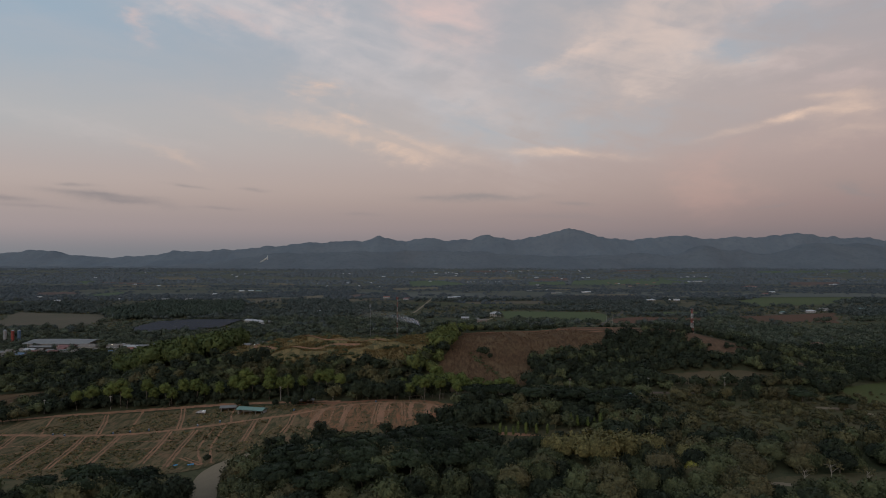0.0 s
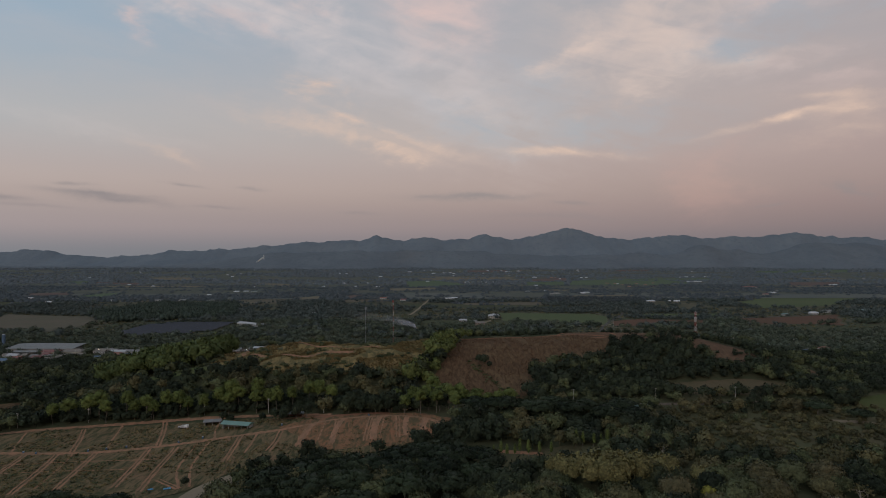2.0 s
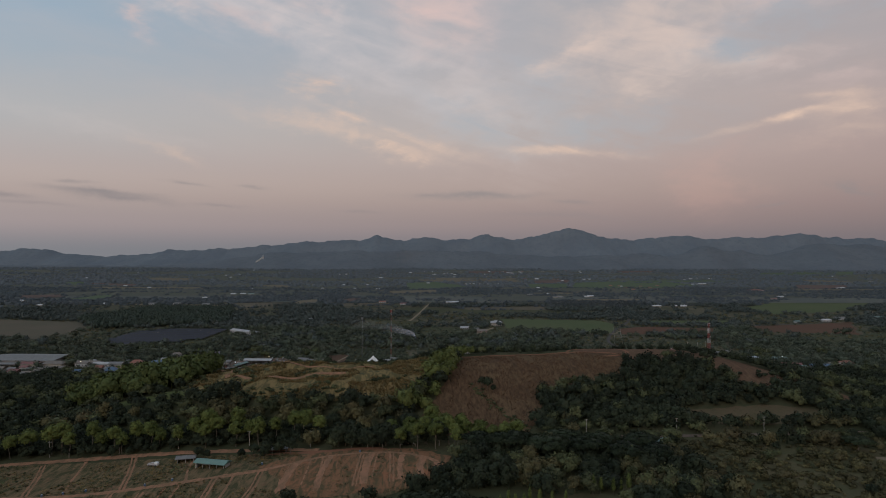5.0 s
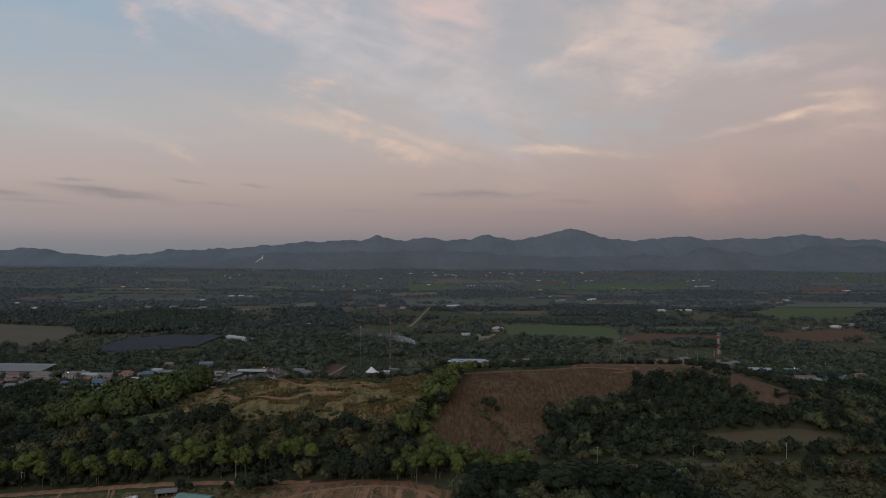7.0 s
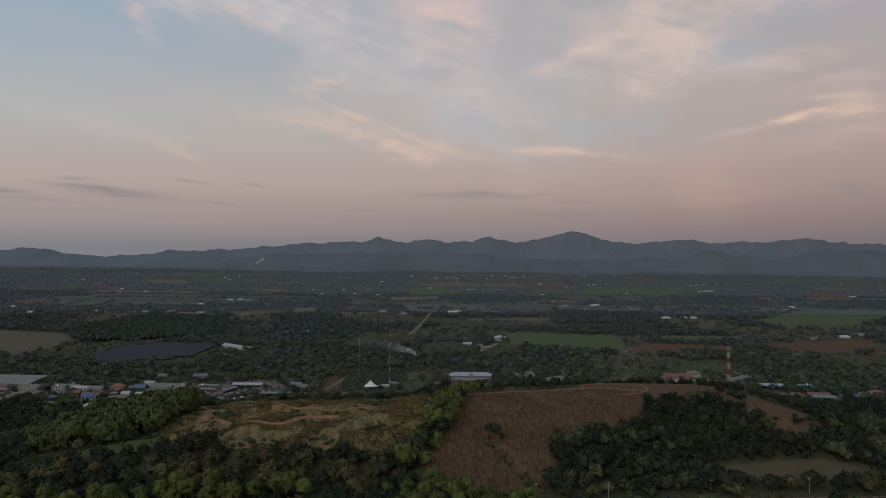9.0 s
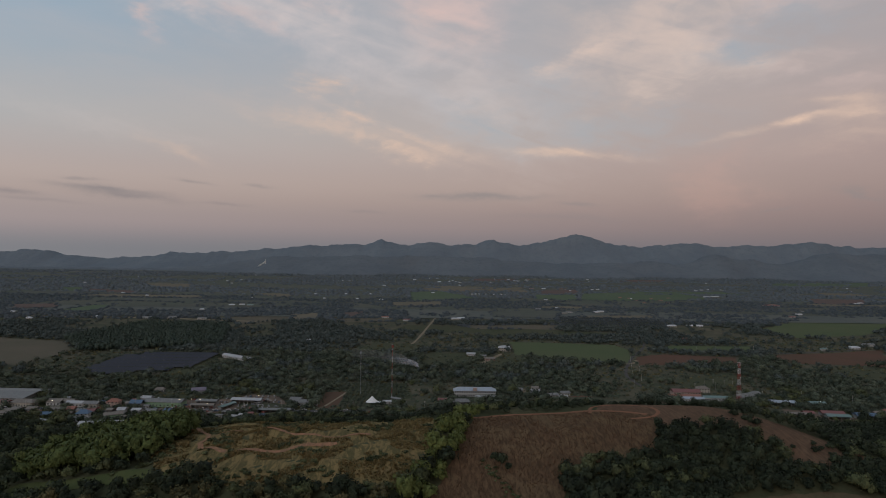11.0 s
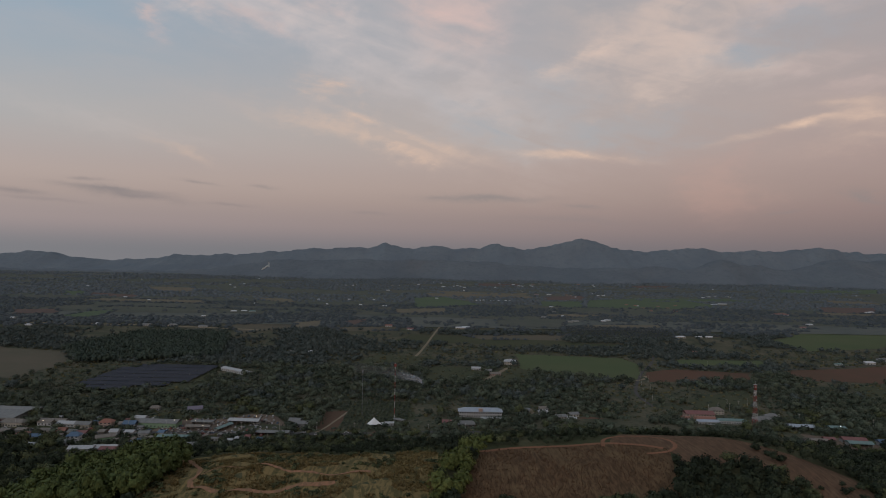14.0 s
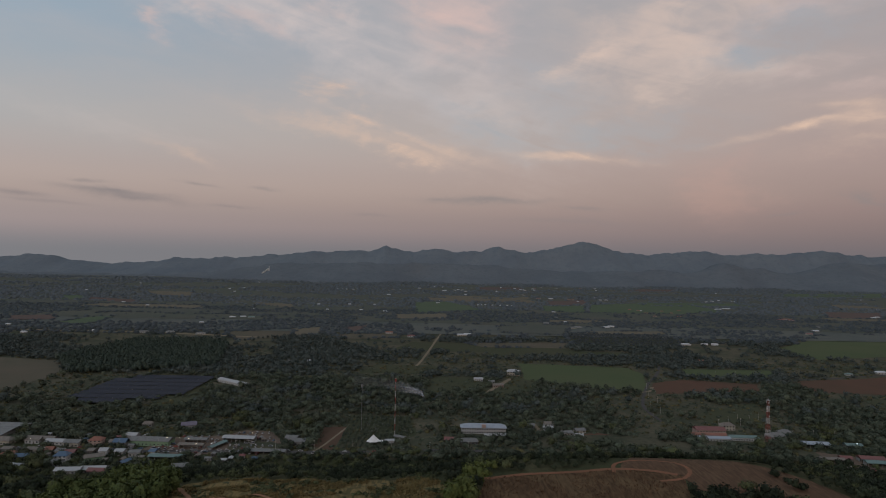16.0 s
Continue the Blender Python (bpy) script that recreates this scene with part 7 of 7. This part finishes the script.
def all_woods():
    rng = np.random.RandomState(77)
    rx, ry = near_trees()
    # woods on the terrace and the hill
    x, y = sown(-360, 400, 352, 462, 8.0, 32, 3.0)
    x, y = np.concatenate([x, rx]), np.concatenate([y, ry])
    row = (x > -245) & (x < -52) & (y > 416) & (y < 432) | (x > -22) & (x < 62) & (y > 392) & (y < 434)
    x, y = x[~row], y[~row]
    scrub = (x > 150) & (y < 425) & (y > 330)
    b = blot(x, y, 0.03, 1)
    mix = b + rng.uniform(-0.25, 0.25, len(x)) + 0.22 * scrub
    size = rng.uniform(0.7, 1.15, len(x)) * np.where(scrub, 0.62, 1.0)
    tall = rng.uniform(0.85, 1.15, len(x))
    gap = scrub & (rng.rand(len(x)) < 0.6)
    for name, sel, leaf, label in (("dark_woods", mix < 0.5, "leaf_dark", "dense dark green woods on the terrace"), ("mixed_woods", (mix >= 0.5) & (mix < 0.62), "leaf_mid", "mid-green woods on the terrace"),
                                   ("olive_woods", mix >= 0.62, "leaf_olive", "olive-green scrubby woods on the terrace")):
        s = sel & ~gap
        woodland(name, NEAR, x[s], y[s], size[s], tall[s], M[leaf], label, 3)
    x, y = sown(-420, 470, 462, 745, 8.8, 33, 3.0)
    x2, y2 = sown(84, 300, 464, 562, 9.5, 39, 1.5)
    x, y = np.concatenate([x, x2]), np.concatenate([y, y2])
    b = blot(x, y, 0.025, 2)
    mix = b + rng.uniform(-0.22, 0.22, len(x))
    hedge = (np.abs(x - (-6 + (y - 450) * 0.26)) < 11) & (y < 600) & (y > 440)
    clear = (np.abs(x - (-275 + (y - 535) * 1.35)) < 26) & (y > 528) & (y < 615)
    low = (y > 585) & (x > -190) & (x < 330) | (y > 655) & (x > -340) & (x < -150)
    size = rng.uniform(0.7, 1.15, len(x)) * np.where(low, 0.62, 1.0)
    tall = rng.uniform(0.85, 1.15, len(x))
    size = size * np.where(hedge, 1.2, 1.0)
    bright = hedge & (rng.rand(len(x)) < 0.8)
    x, y, size, tall, mix, bright = (q[~clear] for q in (x, y, size, tall, mix, bright))
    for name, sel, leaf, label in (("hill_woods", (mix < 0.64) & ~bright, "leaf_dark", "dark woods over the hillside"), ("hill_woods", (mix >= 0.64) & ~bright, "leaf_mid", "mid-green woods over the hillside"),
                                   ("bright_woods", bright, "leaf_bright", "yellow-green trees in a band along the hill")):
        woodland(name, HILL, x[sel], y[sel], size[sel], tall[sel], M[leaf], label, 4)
    # a block of even plantation with a closed canopy
    gx, gy = np.meshgrid(np.arange(-300, -165, 8.2), np.arange(500, 645, 8.2))
    x, y = gx.ravel() + rng.uniform(-2.8, 2.8, gx.size), gy.ravel() + rng.uniform(-2.8, 2.8, gx.size)
    k = inside([(-272, 530), (-240, 516), (-200, 506), (-178, 510), (-174, 570), (-200, 630), (-230, 625), (-268, 575)], x, y)
    woodland("plantation_trees", NEAR, x[k], y[k], rng.uniform(1.35, 1.85, k.sum()), rng.uniform(1.0, 1.25, k.sum()), M["leaf_canopy"], "yellow-green plantation trees with a closed canopy", 18)
    # shrubs breaking up the hilltop strip, and gardens among the houses
    n = 420
    x, y = rng.uniform(200, 330, n), rng.uniform(480, 612, n)
    keep = (blot(x, y, 0.035, 21) + rng.uniform(-0.06, 0.06, n) > 0.66) & (x > 232)
    woodland("hilltop_shrubs", HILL, x[keep], y[keep], rng.uniform(0.25, 0.8, keep.sum()), rng.uniform(0.7, 1.1, keep.sum()), M["leaf_dark"], "dark shrubs over the hilltop clearing", 19)
    n = 700
    x, y = rng.uniform(-540, -130, n), rng.uniform(690, 880, n)
    keep = off_tracks(x, y, 1.0) & ~inside(FIELDS_YARD, x, y)
    for cx, cy, r in CLEAR:
        keep &= np.hypot(x - cx, y - cy) > 0.75 * r + 1.0
    woodland("garden_trees", VALE, x[keep], y[keep], rng.uniform(0.4, 0.95, keep.sum()), rng.uniform(0.8, 1.3, keep.sum()), M["leaf_vale"], "small trees and shrubs between the houses", 20)
    # a green gully down the brown field
    s = rng.uniform(0, 1, 70)
    x, y = 34 + 30 * s + rng.normal(0, 2.2, 70), 508 - 62 * s + rng.normal(0, 2.0, 70)
    woodland("gully_shrubs", BUSH, x, y, rng.uniform(0.3, 0.8, 70), rng.uniform(0.6, 1.0, 70), M["leaf_mid"], "low green shrubs along a gully", 22)
    # undergrowth behind the row of trees
    x, y = rng.uniform(-250, -50, 190), np.where(np.arange(190) < 130, rng.uniform(426, 434, 190), rng.uniform(419, 425, 190))
    woodland("undergrowth", HILL, x, y, rng.uniform(0.5, 0.85, 190), rng.uniform(0.8, 1.2, 190), M["leaf_dark"], "dark undergrowth behind the row of trees", 17)
    # scrub on the open ground
    n = 2200
    x, y = rng.uniform(-190, 10, n), rng.uniform(462, 610, n)
    keep = (blot(x, y, 0.05, 3) > 0.56) & off_tracks(x, y, 1.5)
    x, y = x[keep], y[keep]
    woodland("hump_shrubs", BUSH, x, y, rng.uniform(0.3, 1.0, len(x)), rng.uniform(0.7, 1.1, len(x)), M["leaf_mid"], "low green shrubs scattered over dry grass", 5)
    n = 30000
    x, y = rng.uniform(-198, 12, n), rng.uniform(460, 612, n)
    keep = inside(HUMP, x, y) & (blot(x, y, 0.06, 12) > 0.46) & off_tracks(x, y, 0.5)
    woodland("dry_grass", TUFT, x[keep], y[keep], rng.uniform(0.8, 1.9, keep.sum()), rng.uniform(0.6, 1.1, keep.sum()), M["straw"], "tussocks of dry ochre grass over the hump", 15)
    n = 12000
    x, y = rng.uniform(-6, 170, n), rng.uniform(446, 602, n)
    keep = inside(CROP, x, y) & (blot(x * 2.2, y * 0.35, 0.05, 14) > 0.46)
    woodland("dry_stalks", TUFT, x[keep], y[keep], rng.uniform(0.4, 0.9, keep.sum()), rng.uniform(1.0, 1.9, keep.sum()), M["stalk"], "dry standing stalks over the brown hillside", 16)
    n = 900
    x, y = rng.uniform(140, 330, n), rng.uniform(330, 442, n)
    ok = free_of(x, y, 0.5) | (rng.rand(n) < 0.35)
    woodland("meadow_shrubs", BUSH, x[ok], y[ok], rng.uniform(0.4, 1.1, ok.sum()), rng.uniform(0.7, 1.2, ok.sum()), M["leaf_olive"], "low olive shrubs over rough meadow", 6)
    n = 30000
    x, y = rng.uniform(-275, 10, n), rng.uniform(278, 408, n)
    keep = inside(FIELDS[0], x, y) & (blot(x, y, 0.06, 5) > 0.45) & ~(inside(FIELDS[1], x, y) & (rng.rand(n) < 0.75))
    for line, half in LANES:
        d = np.hypot(x[:, None] - line[None, :, 0], y[:, None] - line[None, :, 1]).min(1)
        keep &= d > half + 0.5
    tint = rng.rand(n) < 0.5
    for sel, leaf, label in ((keep & tint, "leaf_mid", "knee-high green weeds over the plotted field"), (keep & ~tint, "straw", "dry weeds over the plotted field")):
        woodland("field_weeds", TUFT, x[sel], y[sel], rng.uniform(0.6, 2.0, sel.sum()), rng.uniform(0.25, 0.6, sel.sum()), M[leaf], label, 7)
    # the valley floor
    x, y = sown(-1250, 1350, 745, 1620, 9.8, 34, 3.0)
    b = blot(x, y, 0.0052, 4)
    b2 = blot(x, y, 0.022, 6)
    grow = (b + 0.4 * (b2 - 0.5) > np.where(y < 1000, 0.40, 0.465)) | (rng.rand(len(x)) < 0.09)
    x, y, b = x[grow], y[grow], b[grow]
    mix = blot(x, y, 0.02, 8) + rng.uniform(-0.2, 0.2, len(x))
    size, tall = rng.uniform(0.5, 1.45, len(x)), rng.uniform(0.8, 1.25, len(x))
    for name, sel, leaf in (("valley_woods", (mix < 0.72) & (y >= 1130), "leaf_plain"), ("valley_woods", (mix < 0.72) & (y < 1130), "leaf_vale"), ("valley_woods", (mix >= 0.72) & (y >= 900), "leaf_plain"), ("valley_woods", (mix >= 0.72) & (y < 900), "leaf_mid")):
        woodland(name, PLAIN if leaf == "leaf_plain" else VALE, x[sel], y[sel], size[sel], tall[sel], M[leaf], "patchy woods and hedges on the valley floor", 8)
    n = 19000
    x = rng.uniform(-1050, 1050, n)
    y = 745 + 655 * rng.uniform(0, 1, n) ** 1.4
    rough = np.zeros(n, bool)
    for poly in OLIVE:
        rough |= inside(poly, x, y)
    ok = (np.abs(x - 0.022 * y) < 0.765 * y) & (free_of(x, y, 1.0) | rough & (rng.rand(n) < 0.7) & off_tracks(x, y, 1.5))
    x, y = x[ok], y[ok]
    half = rng.rand(len(x)) < 0.6
    for sel, leaf, label in ((half, "leaf_vale", "low dark shrubs on the valley floor"), (~half, "leaf_olive", "low dry brush on the valley floor")):
        woodland("valley_shrubs", SCRUB, x[sel], y[sel], rng.uniform(0.5, 1.7, sel.sum()), rng.uniform(0.6, 1.2, sel.sum()), M[leaf], label, 9)
    x, y = rng.uniform(26, 78, 16), rng.uniform(812, 826, 16)
    woodland("school_trees", VALE, x, y, rng.uniform(0.5, 0.9, 16), rng.uniform(0.8, 1.1, 16), M["leaf_vale"], "dark trees in the school yard", 23)
    # orchards in rows
    gx, gy = np.meshgrid(np.arange(-103, -22, 5.5), np.arange(770, 904, 6.0))
    k = inside([(-100, 772), (-104, 900), (-32, 902), (-24, 828), (-74, 778)], gx.ravel(), gy.ravel())
    x, y = gx.ravel()[k] + rng.uniform(-0.5, 0.5, k.sum()), gy.ravel()[k] + rng.uniform(-0.5, 0.5, k.sum())
    ok = np.ones(len(x), bool)
    for line, half in LANES:
        ok &= np.hypot(x[:, None] - line[None, :, 0], y[:, None] - line[None, :, 1]).min(1) > half + 2
    woodland("orchard", ORCH, x[ok], y[ok], rng.uniform(0.75, 1.1, ok.sum()), rng.uniform(0.8, 1.1, ok.sum()), M["leaf_vale"], "low orchard trees planted in straight rows", 10)
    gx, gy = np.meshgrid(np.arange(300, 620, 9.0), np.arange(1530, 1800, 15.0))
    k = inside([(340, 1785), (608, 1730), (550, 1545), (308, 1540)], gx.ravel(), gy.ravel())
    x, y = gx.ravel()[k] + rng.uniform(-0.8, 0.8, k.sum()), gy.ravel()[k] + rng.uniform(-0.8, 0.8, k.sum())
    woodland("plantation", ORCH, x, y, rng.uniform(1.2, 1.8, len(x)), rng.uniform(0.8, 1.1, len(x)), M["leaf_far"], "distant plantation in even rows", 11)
    # shrubs round the shade nets
    ring = [(-480, 955), (-488, 1072), (-428, 1142), (-335, 1113), (-322, 1007), (-393, 945), (-424, 924)]
    x = np.concatenate([np.linspace(a[0], b[0], 17) for a, b in zip(ring, ring[1:] + ring[:1])])
    y = np.concatenate([np.linspace(a[1], b[1], 17) for a, b in zip(ring, ring[1:] + ring[:1])])
    x, y = x + rng.normal(0, 4, len(x)), y + rng.normal(0, 4, len(x))
    woodland("valley_shrubs", VALE, x, y, rng.uniform(0.35, 0.9, len(x)), rng.uniform(0.7, 1.0, len(x)), M["leaf_vale"], "shrubs and small trees round the shade nets", 24)
    # an even plantation beside the shade nets
    x, y = sown(-700, -370, 1112, 1480, 7.4, 38, 1.0, 0.3)
    k = inside([(-663, 1240), (-646, 1490), (-440, 1470), (-372, 1200), (-567, 1118)], x, y)
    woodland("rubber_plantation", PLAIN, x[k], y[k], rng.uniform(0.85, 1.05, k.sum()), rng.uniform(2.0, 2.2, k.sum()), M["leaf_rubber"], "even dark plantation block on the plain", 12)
    # towards the foothills, in belts, and along the edges of the fields
    ex, ey = [], []
    for poly in FIELDS:
        if min(q[1] for q in poly) > 1450:
            for (ax, ay), (bx, by) in zip(poly, poly[1:] + poly[:1]):
                n = int(math.hypot(bx - ax, by - ay) / 11)
                s = np.arange(n) / max(n, 1)
                on = np.sin(s * rng.uniform(5, 14) + rng.uniform(0, 6)) + rng.uniform(-0.6, 0.6, n) > -0.25
                ex.append((ax + (bx - ax) * s + rng.normal(0, 3, n))[on])
                ey.append((ay + (by - ay) * s + rng.normal(0, 3, n))[on])
    ex, ey = np.concatenate(ex), np.concatenate(ey)
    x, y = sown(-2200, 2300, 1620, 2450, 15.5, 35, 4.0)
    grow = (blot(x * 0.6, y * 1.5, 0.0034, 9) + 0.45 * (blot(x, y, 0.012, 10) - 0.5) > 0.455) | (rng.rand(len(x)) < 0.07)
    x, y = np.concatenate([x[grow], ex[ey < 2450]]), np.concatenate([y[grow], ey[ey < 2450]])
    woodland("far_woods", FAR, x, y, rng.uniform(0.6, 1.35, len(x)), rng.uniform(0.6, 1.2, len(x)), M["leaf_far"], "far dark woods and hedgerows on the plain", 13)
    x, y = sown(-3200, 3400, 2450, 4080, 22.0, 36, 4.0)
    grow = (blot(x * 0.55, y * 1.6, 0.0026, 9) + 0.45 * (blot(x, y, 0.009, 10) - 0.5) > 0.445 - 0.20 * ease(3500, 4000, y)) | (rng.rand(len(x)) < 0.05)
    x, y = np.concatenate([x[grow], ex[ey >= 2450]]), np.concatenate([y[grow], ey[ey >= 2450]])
    woodland("far_woods", DISTANT, x, y, rng.uniform(0.8, 1.9, len(x)), rng.uniform(0.5, 1.1, len(x)), M["leaf_foot"], "woods towards the foothills, haze in their grey-green", 14)


all_woods()
